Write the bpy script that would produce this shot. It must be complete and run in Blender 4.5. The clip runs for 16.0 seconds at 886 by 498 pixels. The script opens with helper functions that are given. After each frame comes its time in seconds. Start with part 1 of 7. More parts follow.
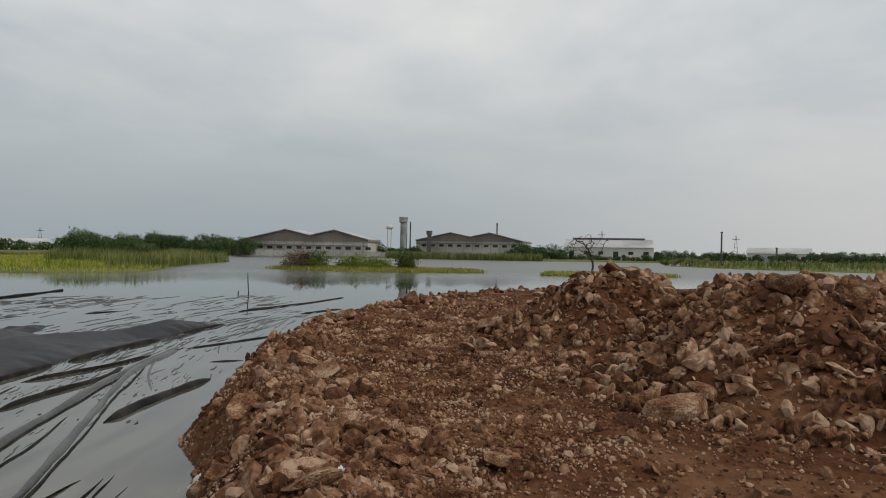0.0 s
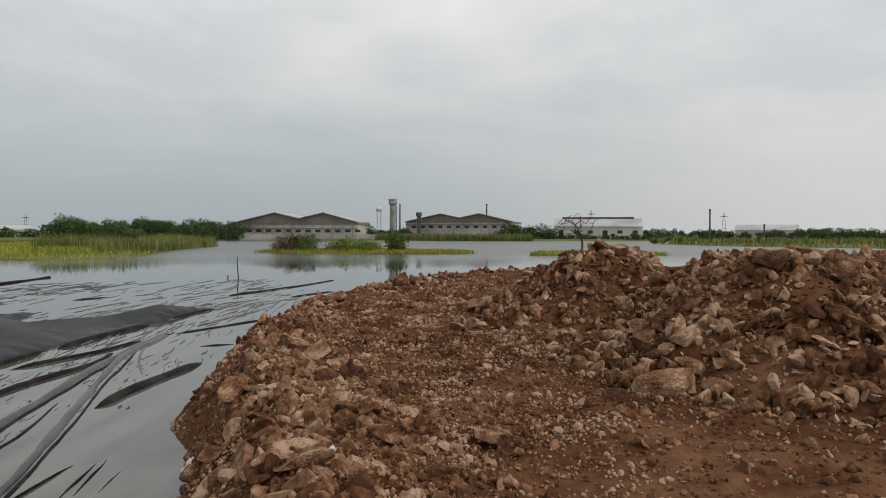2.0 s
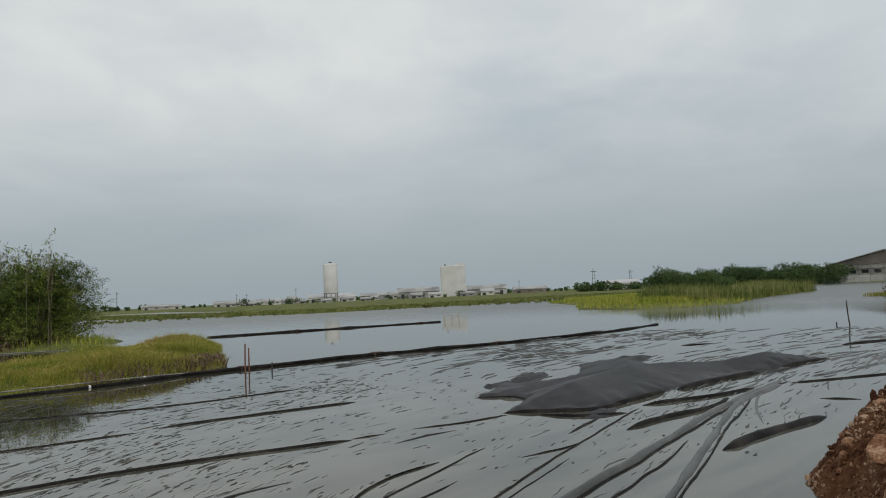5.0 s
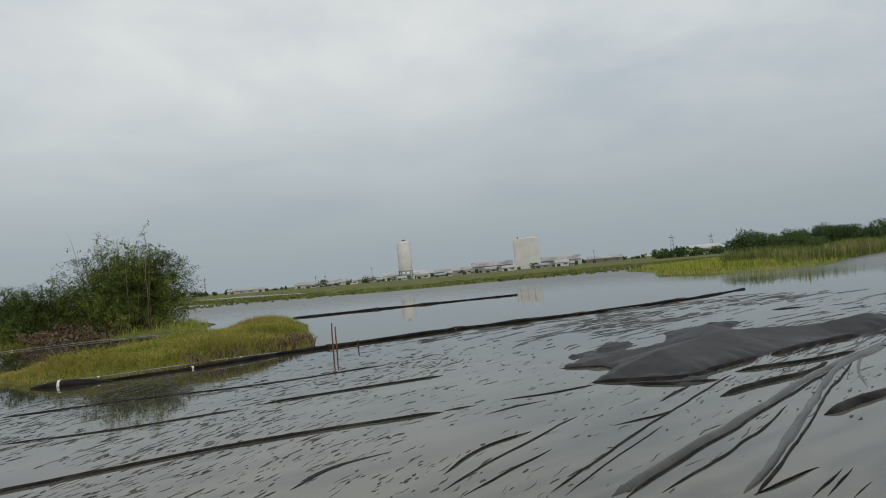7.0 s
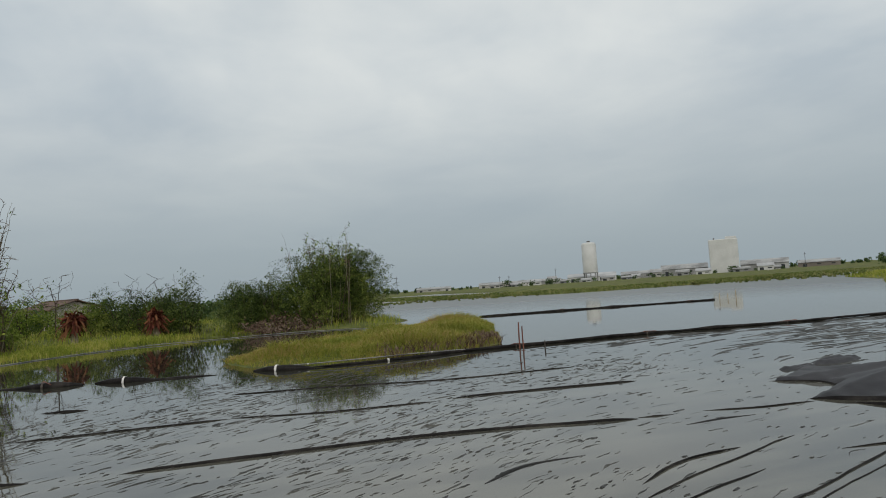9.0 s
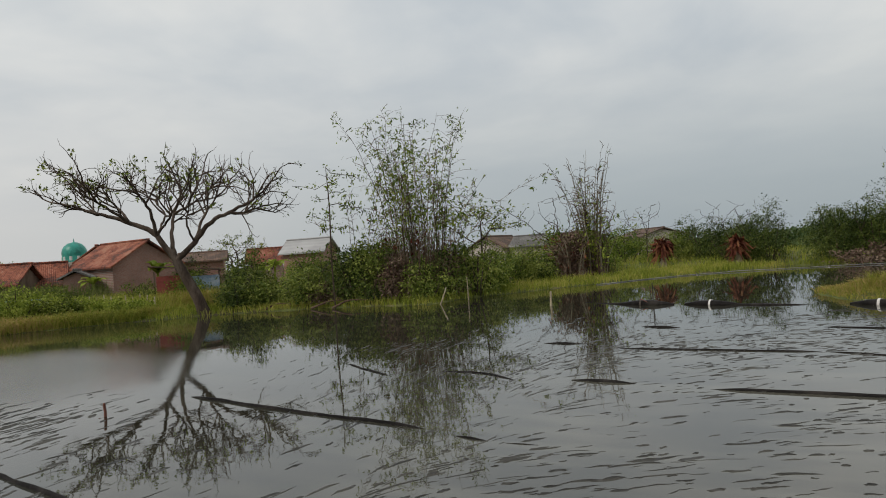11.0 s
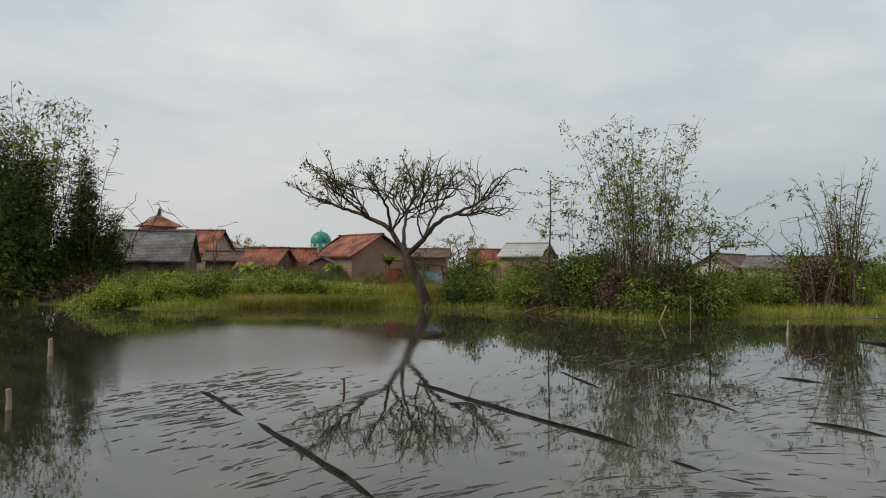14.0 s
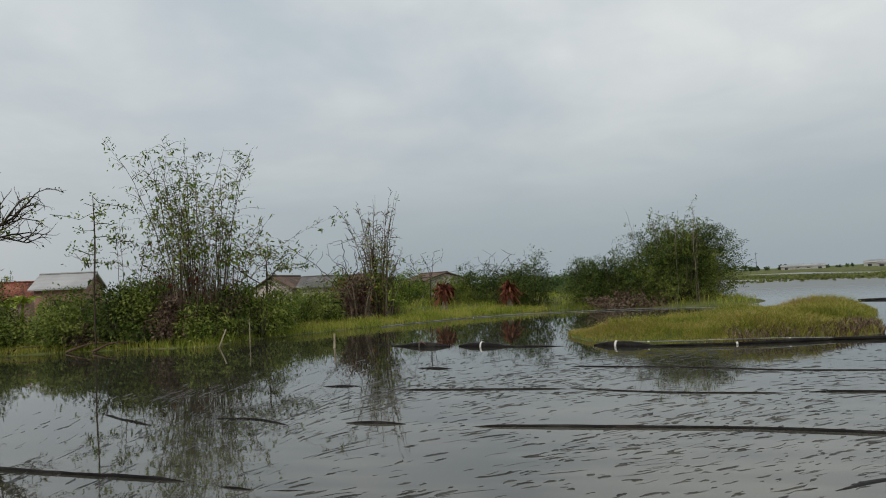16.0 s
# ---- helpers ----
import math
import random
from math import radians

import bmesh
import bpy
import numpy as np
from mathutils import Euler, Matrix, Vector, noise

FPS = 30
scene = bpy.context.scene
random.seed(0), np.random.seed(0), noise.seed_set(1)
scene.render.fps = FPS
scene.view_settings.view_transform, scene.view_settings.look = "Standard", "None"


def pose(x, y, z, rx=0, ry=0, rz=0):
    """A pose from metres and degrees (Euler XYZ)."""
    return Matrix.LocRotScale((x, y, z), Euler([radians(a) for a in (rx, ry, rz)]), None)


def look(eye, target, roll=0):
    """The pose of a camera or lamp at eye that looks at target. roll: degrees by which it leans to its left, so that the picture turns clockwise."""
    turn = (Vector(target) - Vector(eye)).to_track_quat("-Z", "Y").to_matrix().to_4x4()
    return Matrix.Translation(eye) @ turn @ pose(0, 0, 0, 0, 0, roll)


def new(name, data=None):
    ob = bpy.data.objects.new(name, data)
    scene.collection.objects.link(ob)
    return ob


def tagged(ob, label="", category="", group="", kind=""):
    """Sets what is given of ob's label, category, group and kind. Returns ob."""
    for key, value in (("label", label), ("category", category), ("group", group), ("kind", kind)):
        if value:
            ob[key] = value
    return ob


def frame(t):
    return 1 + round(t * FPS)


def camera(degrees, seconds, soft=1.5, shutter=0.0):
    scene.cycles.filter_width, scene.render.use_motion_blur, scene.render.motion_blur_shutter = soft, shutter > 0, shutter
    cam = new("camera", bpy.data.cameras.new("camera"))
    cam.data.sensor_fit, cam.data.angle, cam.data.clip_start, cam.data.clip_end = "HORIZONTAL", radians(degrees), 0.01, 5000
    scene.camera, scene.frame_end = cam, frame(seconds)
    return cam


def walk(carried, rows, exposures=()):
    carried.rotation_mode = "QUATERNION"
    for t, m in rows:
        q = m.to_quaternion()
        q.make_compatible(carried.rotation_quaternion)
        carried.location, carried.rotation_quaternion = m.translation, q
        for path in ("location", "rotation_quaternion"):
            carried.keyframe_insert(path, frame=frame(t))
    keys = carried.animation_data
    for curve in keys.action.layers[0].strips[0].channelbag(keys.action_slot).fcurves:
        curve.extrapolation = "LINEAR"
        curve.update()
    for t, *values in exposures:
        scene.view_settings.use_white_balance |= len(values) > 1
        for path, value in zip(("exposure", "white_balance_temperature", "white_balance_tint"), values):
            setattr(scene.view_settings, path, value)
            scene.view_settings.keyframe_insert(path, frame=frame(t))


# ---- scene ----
cam = camera(67.7, 16.0, soft=1.05)
PATH = [
    (0.0, pose(0.048, 0.031, 2.615, 90.34, -1.02, 0.20)),
    (0.5, pose(0.045, 0.034, 2.603, 88.43, -1.53, -1.63)),
    (1.0, pose(0.050, 0.039, 2.599, 88.57, -0.83, -0.14)),
    (1.5, pose(0.051, 0.018, 2.605, 88.77, -0.61, -0.52)),
    (2.0, pose(0.061, 0.035, 2.602, 88.73, -0.19, -0.67)),
    (2.5, pose(0.048, 0.040, 2.596, 89.21, -0.62, 2.34)),
    (3.0, pose(0.018, -0.036, 2.611, 90.29, 0.76, 13.27)),
    (3.5, pose(-0.051, -0.147, 2.624, 92.16, 0.43, 28.37)),
    (3.8, pose(-0.160, -0.105, 2.600, 92.85, 0.00, 36.70)),
    (4.0, pose(-0.237, -0.077, 2.583, 94.33, -0.44, 42.02)),
    (6.5, pose(-0.196, -0.414, 2.573, 91.60, 4.53, 50.73)),
    (7.0, pose(-0.212, -0.431, 2.589, 92.14, 4.99, 53.83)),
    (7.5, pose(-0.366, -0.345, 2.585, 93.27, 7.39, 58.28)),
    (8.0, pose(-0.392, -0.311, 2.582, 94.30, 7.42, 60.08)),
    (8.5, pose(-0.382, -0.358, 2.587, 93.53, 7.07, 58.66)),
    (9.0, pose(-0.358, -0.518, 2.557, 93.46, 3.91, 69.66)),
    (9.5, pose(-0.431, -0.596, 2.548, 93.55, 5.81, 84.23)),
    (10.0, pose(-0.413, -0.646, 2.528, 92.40, 6.45, 95.31)),
    (12.5, pose(-0.066, -0.486, 2.586, 90.21, 0.73, 136.31)),
    (13.0, pose(-0.051, -0.477, 2.599, 91.17, 1.46, 135.45)),
    (13.5, pose(-0.040, -0.486, 2.605, 91.36, 1.53, 133.66)),
    (14.0, pose(0.032, -0.530, 2.602, 91.63, -0.65, 135.62)),
    (14.5, pose(0.013, -0.561, 2.596, 91.57, -0.43, 133.14)),
    (15.0, pose(0.007, -0.503, 2.579, 93.37, -1.27, 122.24)),
    (15.5, pose(0.001, -0.395, 2.625, 94.22, 0.45, 111.07)),
    (16.0, pose(-0.046, -0.275, 2.605, 93.05, 2.79, 99.09)),
]
walk(cam, PATH, [(0.0, 0.0, 6700, 12), (0.5, 0.0, 6750, 12), (1.0, 0.12, 6800, 12), (2.5, 0.16, 6750, 12), (3.2, 0.04, 6600, 11), (4.0, -0.05, 6500, 9),
                 (6.5, -0.02, 6500, 10), (7.5, -0.02, 6500, 10), (8.0, -0.13, 6350, 9), (8.6, -0.08, 6400, 9), (9.5, -0.02, 6500, 10), (10.0, -0.02, 6600, 11), (12.5, 0.17, 6750, 12), (13.5, 0.08, 6700, 12), (14.2, 0.12, 6700, 12), (15.0, 0.0, 6550, 11), (16.0, 0.0, 6500, 10)])

# ---- world, sun ----
SUN_AZ, SUN_EL = 248.0, 46.0          # bearing to the left of +y, height


def bearing(az, dist, z=0.0):
    """A place by bearing (degrees left of +y) and distance."""
    a = radians(az)
    return Vector((-dist * math.sin(a), dist * math.cos(a), z))


def make_world():
    w = bpy.data.worlds.new("overcast_sky")
    scene.world = w
    w.use_nodes = True
    nt = w.node_tree
    nt.nodes.clear()
    N, L = nt.nodes.new, nt.links.new
    out, bg = N("ShaderNodeOutputWorld"), N("ShaderNodeBackground")
    L(bg.outputs[0], out.inputs[0])
    sky = N("ShaderNodeTexSky")
    sky.sky_type, sky.sun_disc = "NISHITA", False
    sky.sun_elevation, sky.sun_rotation = radians(SUN_EL), radians(-SUN_AZ)
    sky.air_density, sky.dust_density = 1.0, 3.0
    dim = N("ShaderNodeMix")
    dim.data_type, dim.blend_type = "RGBA", "MULTIPLY"
    dim.inputs[0].default_value = 1.0
    dim.inputs[7].default_value = (0.09, 0.09, 0.09, 1)
    L(sky.outputs[0], dim.inputs[6])
    geo = N("ShaderNodeTexCoord")
    sep = N("ShaderNodeSeparateXYZ")
    L(geo.outputs["Generated"], sep.inputs[0])
    # clouds lie on a flat layer overhead
    up = N("ShaderNodeMath")
    up.operation = "ADD"
    up.inputs[1].default_value = 0.16
    az = N("ShaderNodeMath")
    az.operation = "ABSOLUTE"
    L(sep.outputs[2], az.inputs[0])
    L(az.outputs[0], up.inputs[0])
    cx, cy = N("ShaderNodeMath"), N("ShaderNodeMath")
    for k, node in ((0, cx), (1, cy)):
        node.operation = "DIVIDE"
        L(sep.outputs[k], node.inputs[0])
        L(up.outputs[0], node.inputs[1])
    comb = N("ShaderNodeCombineXYZ")
    L(cx.outputs[0], comb.inputs[0])
    L(cy.outputs[0], comb.inputs[1])
    n1, n2 = N("ShaderNodeTexNoise"), N("ShaderNodeTexNoise")
    for n, s, d in ((n1, 0.75, 5), (n2, 2.3, 6)):
        n.inputs["Scale"].default_value, n.inputs["Detail"].default_value = s, d
        n.inputs["Roughness"].default_value = 0.52
        n.inputs["Distortion"].default_value = 0.35
        L(comb.outputs[0], n.inputs["Vector"])
    mixn = N("ShaderNodeMath")
    mixn.operation = "MULTIPLY_ADD"
    mixn.inputs[1].default_value = 0.35
    L(n2.outputs[0], mixn.inputs[0])
    L(n1.outputs[0], mixn.inputs[2])
    ramp = N("ShaderNodeValToRGB")
    e = ramp.color_ramp.elements
    e[0].position, e[0].color = 0.50, (0.77, 0.83, 0.885, 1)
    e[1].position, e[1].color = 0.84, (1.17, 1.16, 1.125, 1)
    L(mixn.outputs[0], ramp.inputs[0])
    sd = bearing(SUN_AZ, math.cos(radians(SUN_EL)), math.sin(radians(SUN_EL)))
    # thicker, bluer cloud low down towards the north-west, thin cloud elsewhere
    dot = N("ShaderNodeVectorMath")
    dot.operation = "DOT_PRODUCT"
    dot.inputs[1].default_value = bearing(58, 1.0)
    L(geo.outputs["Generated"], dot.inputs[0])
    side = N("ShaderNodeMapRange")
    side.interpolation_type = "SMOOTHSTEP"
    side.inputs[1].default_value, side.inputs[2].default_value = -0.15, 0.75
    L(dot.outputs["Value"], side.inputs[0])
    low = N("ShaderNodeMix")
    low.data_type = "RGBA"
    low.inputs[6].default_value, low.inputs[7].default_value = (0.585, 0.60, 0.60, 1), (0.35, 0.405, 0.435, 1)
    L(side.outputs[0], low.inputs[0])
    rise = N("ShaderNodeMapRange")
    rise.interpolation_type = "SMOOTHSTEP"
    rise.inputs[1].default_value, rise.inputs[2].default_value = 0.0, 0.36
    L(az.outputs[0], rise.inputs[0])
    glow = N("ShaderNodeMix")
    glow.data_type = "RGBA"
    glow.inputs[7].default_value = (0.67, 0.695, 0.70, 1)
    L(rise.outputs[0], glow.inputs[0])
    L(low.outputs[2], glow.inputs[6])
    mul = N("ShaderNodeMix")
    mul.data_type, mul.blend_type = "RGBA", "MULTIPLY"
    mul.inputs[0].default_value = 1.0
    calm = N("ShaderNodeMix")
    calm.data_type = "RGBA"
    calm.inputs[6].default_value = (0.97, 0.985, 0.995, 1)
    L(rise.outputs[0], calm.inputs[0])
    L(ramp.outputs[0], calm.inputs[7])
    L(calm.outputs[2], mul.inputs[6])
    L(glow.outputs[2], mul.inputs[7])
    mix = N("ShaderNodeMix")
    mix.data_type = "RGBA"
    mix.inputs[0].default_value = 0.93
    L(dim.outputs[2], mix.inputs[6])
    L(mul.outputs[2], mix.inputs[7])
    L(mix.outputs[2], bg.inputs[0])
    bg.inputs[1].default_value = 1.0
    sun = bpy.data.lights.new("sun", "SUN")
    sun.energy, sun.angle, sun.color = 1.5, radians(20), (1.0, 0.95, 0.88)
    s = new("sun", sun)
    s.matrix_world = look(sd * 100, (0, 0, 0))


make_world()

# ---- materials ----


def material(name, colours, scale=1.0, rough=0.8, bump=0.3, bump_scale=None, rnd=None, spread=0.25, metal=0.0, spec=0.4,
             stretch=(1, 1, 1), fine=0.35, translucent=0.0):
    """Two scales of noise between the colours, with relief. rnd: 'object' or 'island' varies it from piece to piece."""
    m = bpy.data.materials.new(name)
    m.use_nodes = True
    nt = m.node_tree
    N, L = nt.nodes.new, nt.links.new
    b = nt.nodes["Principled BSDF"]
    tc, mp = N("ShaderNodeTexCoord"), N("ShaderNodeMapping")
    mp.inputs["Scale"].default_value = stretch
    L(tc.outputs["Object"], mp.inputs[0])
    big, small = N("ShaderNodeTexNoise"), N("ShaderNodeTexNoise")
    big.inputs["Scale"].default_value, big.inputs["Detail"].default_value = scale, 5
    small.inputs["Scale"].default_value, small.inputs["Detail"].default_value = scale * 9, 4
    for n in (big, small):
        L(mp.outputs[0], n.inputs["Vector"])
    add = N("ShaderNodeMath")
    add.operation = "MULTIPLY_ADD"
    add.inputs[1].default_value = fine
    L(small.outputs[0], add.inputs[0])
    L(big.outputs[0], add.inputs[2])
    fac = add
    if rnd:
        src = N("ShaderNodeObjectInfo") if rnd == "object" else N("ShaderNodeNewGeometry")
        r = N("ShaderNodeMath")
        r.operation = "MULTIPLY_ADD"
        r.inputs[1].default_value = spread
        L(src.outputs["Random" if rnd == "object" else "Random Per Island"], r.inputs[0])
        sub = N("ShaderNodeMath")
        sub.operation = "SUBTRACT"
        sub.inputs[1].default_value = spread / 2
        L(add.outputs[0], r.inputs[2])
        L(r.outputs[0], sub.inputs[0])
        fac = sub
    ramp = N("ShaderNodeValToRGB")
    el = ramp.color_ramp.elements
    lo, hi = 0.34 + fine * 0.5 - 0.02, 0.66 + fine * 0.5 + 0.02
    while len(el) < len(colours):
        el.new(0.5)
    for k, c in enumerate(colours):
        el[k].position = lo + (hi - lo) * k / max(1, len(colours) - 1)
        el[k].color = (*c, 1)
    L(fac.outputs[0], ramp.inputs[0])
    L(ramp.outputs[0], b.inputs["Base Color"])
    b.inputs["Roughness"].default_value, b.inputs["Metallic"].default_value = rough, metal
    b.inputs["Specular IOR Level"].default_value = spec
    if bump:
        bn = N("ShaderNodeTexNoise")
        bn.inputs["Scale"].default_value, bn.inputs["Detail"].default_value = bump_scale or scale * 6, 6
        L(mp.outputs[0], bn.inputs["Vector"])
        bp = N("ShaderNodeBump")
        bp.inputs["Strength"].default_value = bump
        bp.inputs["Distance"].default_value = 0.05
        L(bn.outputs[0], bp.inputs["Height"])
        L(bp.outputs[0], b.inputs["Normal"])
    if translucent:
        tr, mx = N("ShaderNodeBsdfTranslucent"), N("ShaderNodeMixShader")
        L(ramp.outputs[0], tr.inputs[0])
        mx.inputs[0].default_value = translucent
        L(b.outputs[0], mx.inputs[1])
        L(tr.outputs[0], mx.inputs[2])
        L(mx.outputs[0], nt.nodes["Material Output"].inputs[0])
    return m


def ribbed(m, scale, axis="x", depth=0.6):
    """Adds corrugation or tile courses to a material's relief."""
    nt = m.node_tree
    N, L = nt.nodes.new, nt.links.new
    b = nt.nodes["Principled BSDF"]
    tc, wv, bp = N("ShaderNodeTexCoord"), N("ShaderNodeTexWave"), N("ShaderNodeBump")
    wv.bands_direction = axis.upper()
    wv.inputs["Scale"].default_value = scale
    wv.inputs["Distortion"].default_value = 0.4
    L(tc.outputs["Object"], wv.inputs["Vector"])
    bp.inputs["Strength"].default_value, bp.inputs["Distance"].default_value = depth, 0.06
    L(wv.outputs[0], bp.inputs["Height"])
    if b.inputs["Normal"].links:
        L(b.inputs["Normal"].links[0].from_socket, bp.inputs["Normal"])
    L(bp.outputs[0], b.inputs["Normal"])
    return m


def bricked(name, c1, c2, mortar, scale):
    m = bpy.data.materials.new(name)
    m.use_nodes = True
    nt = m.node_tree
    N, L = nt.nodes.new, nt.links.new
    b = nt.nodes["Principled BSDF"]
    tc, br, ns, mx = N("ShaderNodeTexCoord"), N("ShaderNodeTexBrick"), N("ShaderNodeTexNoise"), N("ShaderNodeMix")
    rot = N("ShaderNodeMapping")
    rot.inputs["Rotation"].default_value = (radians(90), 0, 0)
    L(tc.outputs["Object"], rot.inputs[0])
    L(rot.outputs[0], br.inputs[0])
    br.inputs["Scale"].default_value = scale
    for k, c in (("Color1", c1), ("Color2", c2), ("Mortar", mortar)):
        br.inputs[k].default_value = (*c, 1)
    ns.inputs["Scale"].default_value, ns.inputs["Detail"].default_value = 0.9, 6
    L(tc.outputs["Object"], ns.inputs["Vector"])
    mx.data_type, mx.blend_type = "RGBA", "MULTIPLY"
    mx.inputs[0].default_value = 0.6
    L(br.outputs[0], mx.inputs[6])
    L(ns.outputs[0], mx.inputs[7])
    L(mx.outputs[2], b.inputs["Base Color"])
    b.inputs["Roughness"].default_value = 0.9
    return m


def make_water():
    m = bpy.data.materials.new("murky_water")
    m.use_nodes = True
    nt = m.node_tree
    N, L = nt.nodes.new, nt.links.new
    b = nt.nodes["Principled BSDF"]
    tc, big, small = N("ShaderNodeTexCoord"), N("ShaderNodeTexNoise"), N("ShaderNodeTexNoise")
    big.inputs["Scale"].default_value, big.inputs["Detail"].default_value = 0.12, 3
    small.inputs["Scale"].default_value, small.inputs["Detail"].default_value = 2.6, 3
    for n in (big, small):
        L(tc.outputs["Object"], n.inputs["Vector"])
    # silt hangs in the water beside the embankment
    dist = N("ShaderNodeVectorMath")
    dist.operation = "DISTANCE"
    dist.inputs[1].default_value = (-8.0, 5.5, 0.0)
    L(tc.outputs["Object"], dist.inputs[0])
    sway = N("ShaderNodeMath")
    sway.operation = "MULTIPLY_ADD"
    sway.inputs[1].default_value = 9.0
    L(big.outputs[0], sway.inputs[0])
    L(dist.outputs["Value"], sway.inputs[2])
    ramp = N("ShaderNodeMapRange")
    ramp.interpolation_type = "SMOOTHSTEP"
    ramp.inputs[1].default_value, ramp.inputs[2].default_value = 10.0, 20.0
    L(sway.outputs[0], ramp.inputs[0])
    tone = N("ShaderNodeMix")
    tone.data_type = "RGBA"
    tone.inputs[6].default_value, tone.inputs[7].default_value = (0.086, 0.083, 0.065, 1), (0.034, 0.034, 0.024, 1)
    L(ramp.outputs[0], tone.inputs[0])
    # the sunken liner shows through the silt in long soft folds
    lay, streak, depth, veil = N("ShaderNodeMapping"), N("ShaderNodeTexNoise"), N("ShaderNodeMapRange"), N("ShaderNodeMix")
    lay.inputs["Rotation"].default_value = (0, 0, radians(-32))
    lay.inputs["Scale"].default_value = (1.9, 0.3, 1.0)
    streak.inputs["Scale"].default_value, streak.inputs["Detail"].default_value = 1.0, 4
    streak.inputs["Distortion"].default_value = 0.5
    depth.inputs[1].default_value, depth.inputs[2].default_value = 0.42, 0.6
    depth.inputs[3].default_value, depth.inputs[4].default_value = 0.62, 1.12
    L(tc.outputs["Object"], lay.inputs[0])
    L(lay.outputs[0], streak.inputs["Vector"])
    L(streak.outputs[0], depth.inputs[0])
    veil.data_type, veil.blend_type = "RGBA", "MULTIPLY"
    veil.inputs[0].default_value = 1.0
    L(tone.outputs[2], veil.inputs[6])
    L(depth.outputs[0], veil.inputs[7])
    L(veil.outputs[2], b.inputs["Base Color"])
    # wind ripples the open water farther out
    wind = N("ShaderNodeMapRange")
    wind.inputs[1].default_value, wind.inputs[2].default_value = 42.0, 90.0
    wind.inputs[3].default_value, wind.inputs[4].default_value = 0.012, 0.3
    L(dist.outputs["Value"], wind.inputs[0])
    # a breath of wind roughens the open pond before the village
    over, along, spot = N("ShaderNodeVectorMath"), N("ShaderNodeVectorMath"), N("ShaderNodeCombineXYZ")
    for node, v, k in ((over, (-0.870 / 4.8, 0.492 / 4.8, 0), 0), (along, (-0.492 / 8.5, -0.870 / 8.5, 0), 1)):
        node.operation = "DOT_PRODUCT"
        node.inputs[1].default_value = v
        L(tc.outputs["Object"], node.inputs[0])
        L(node.outputs["Value"], spot.inputs[k])
    gust = N("ShaderNodeVectorMath")
    gust.operation = "DISTANCE"
    gust.inputs[1].default_value = (-0.12, 23.0 / 8.5, 0.0)
    L(spot.outputs[0], gust.inputs[0])
    sway2 = N("ShaderNodeMath")
    sway2.operation = "MULTIPLY_ADD"
    sway2.inputs[1].default_value = 0.5
    L(big.outputs[0], sway2.inputs[0])
    L(gust.outputs["Value"], sway2.inputs[2])
    patch = N("ShaderNodeMapRange")
    patch.interpolation_type = "SMOOTHSTEP"
    patch.inputs[1].default_value, patch.inputs[2].default_value = 0.55, 1.6
    patch.inputs[3].default_value, patch.inputs[4].default_value = 0.27, 0.01
    L(sway2.outputs[0], patch.inputs[0])
    most = N("ShaderNodeMath")
    most.operation = "MAXIMUM"
    L(wind.outputs[0], most.inputs[0])
    L(patch.outputs[0], most.inputs[1])
    L(most.outputs[0], b.inputs["Roughness"])
    b.inputs["IOR"].default_value = 1.62
    bp = N("ShaderNodeBump")
    bp.inputs["Distance"].default_value = 0.03
    L(small.outputs[0], bp.inputs["Height"])
    lift = N("ShaderNodeMapRange")
    lift.inputs[1].default_value, lift.inputs[2].default_value = 0.01, 0.27
    lift.inputs[3].default_value, lift.inputs[4].default_value = 0.04, 0.16
    L(patch.outputs[0], lift.inputs[0])
    L(lift.outputs[0], bp.inputs["Strength"])
    L(bp.outputs[0], b.inputs["Normal"])
    return m


WATER = make_water()
# the darkest earth tone is lowered to stand in for contact shadow between stones
DIRT = material("red_brown_earth", [(0.026, 0.009, 0.005), (0.088, 0.037, 0.0185), (0.15, 0.076, 0.041)], 0.8, 0.95, 0.8, 14, fine=0.5, spec=0.05)
ROCK_COLS = [(0.07, 0.031, 0.018), (0.14, 0.067, 0.036), (0.225, 0.125, 0.074), (0.36, 0.245, 0.17)]
ROCK = material("limestone_rock", ROCK_COLS, 1.6, 0.92, 0.45, 12, rnd="object", spread=0.24, fine=0.6, spec=0.08)
RUBBLE = material("rubble_stone", ROCK_COLS, 2.0, 0.92, 0.3, 24, rnd="island", spread=0.26, fine=0.6, spec=0.08)
LAND = material("marsh_soil", [(0.085, 0.07, 0.042), (0.085, 0.098, 0.032), (0.12, 0.135, 0.04), (0.145, 0.135, 0.058)], 0.12, 0.95, 0.5, 3, fine=0.5, spec=0.1)
LINER = material("black_liner", [(0.012, 0.011, 0.01), (0.03, 0.028, 0.024), (0.06, 0.056, 0.047)], 0.5, 0.35, 0.15, 6, spec=0.3, rnd="island", spread=0.3)
FOLD = material("wet_black_liner", [(0.005, 0.004, 0.004), (0.011, 0.0095, 0.009), (0.03, 0.026, 0.023)], 1.6, 0.5, 0.3, 10, spec=0.08)
SHEEN = material("wet_grey_liner", [(0.02, 0.02, 0.019), (0.035, 0.035, 0.033), (0.06, 0.06, 0.056)], 0.8, 0.32, 0.2, 8, spec=0.5)
TARP = material("dark_grey_tarpaulin", [(0.015, 0.015, 0.017), (0.027, 0.027, 0.03), (0.045, 0.044, 0.048)], 0.5, 0.5, 0.3, 3, spec=0.16)
GRASS = material("fresh_grass", [(0.14, 0.18, 0.022), (0.27, 0.31, 0.04), (0.4, 0.37, 0.09)], 0.35, 0.7, 0, rnd="island", spread=0.35, translucent=0.3, spec=0.2)
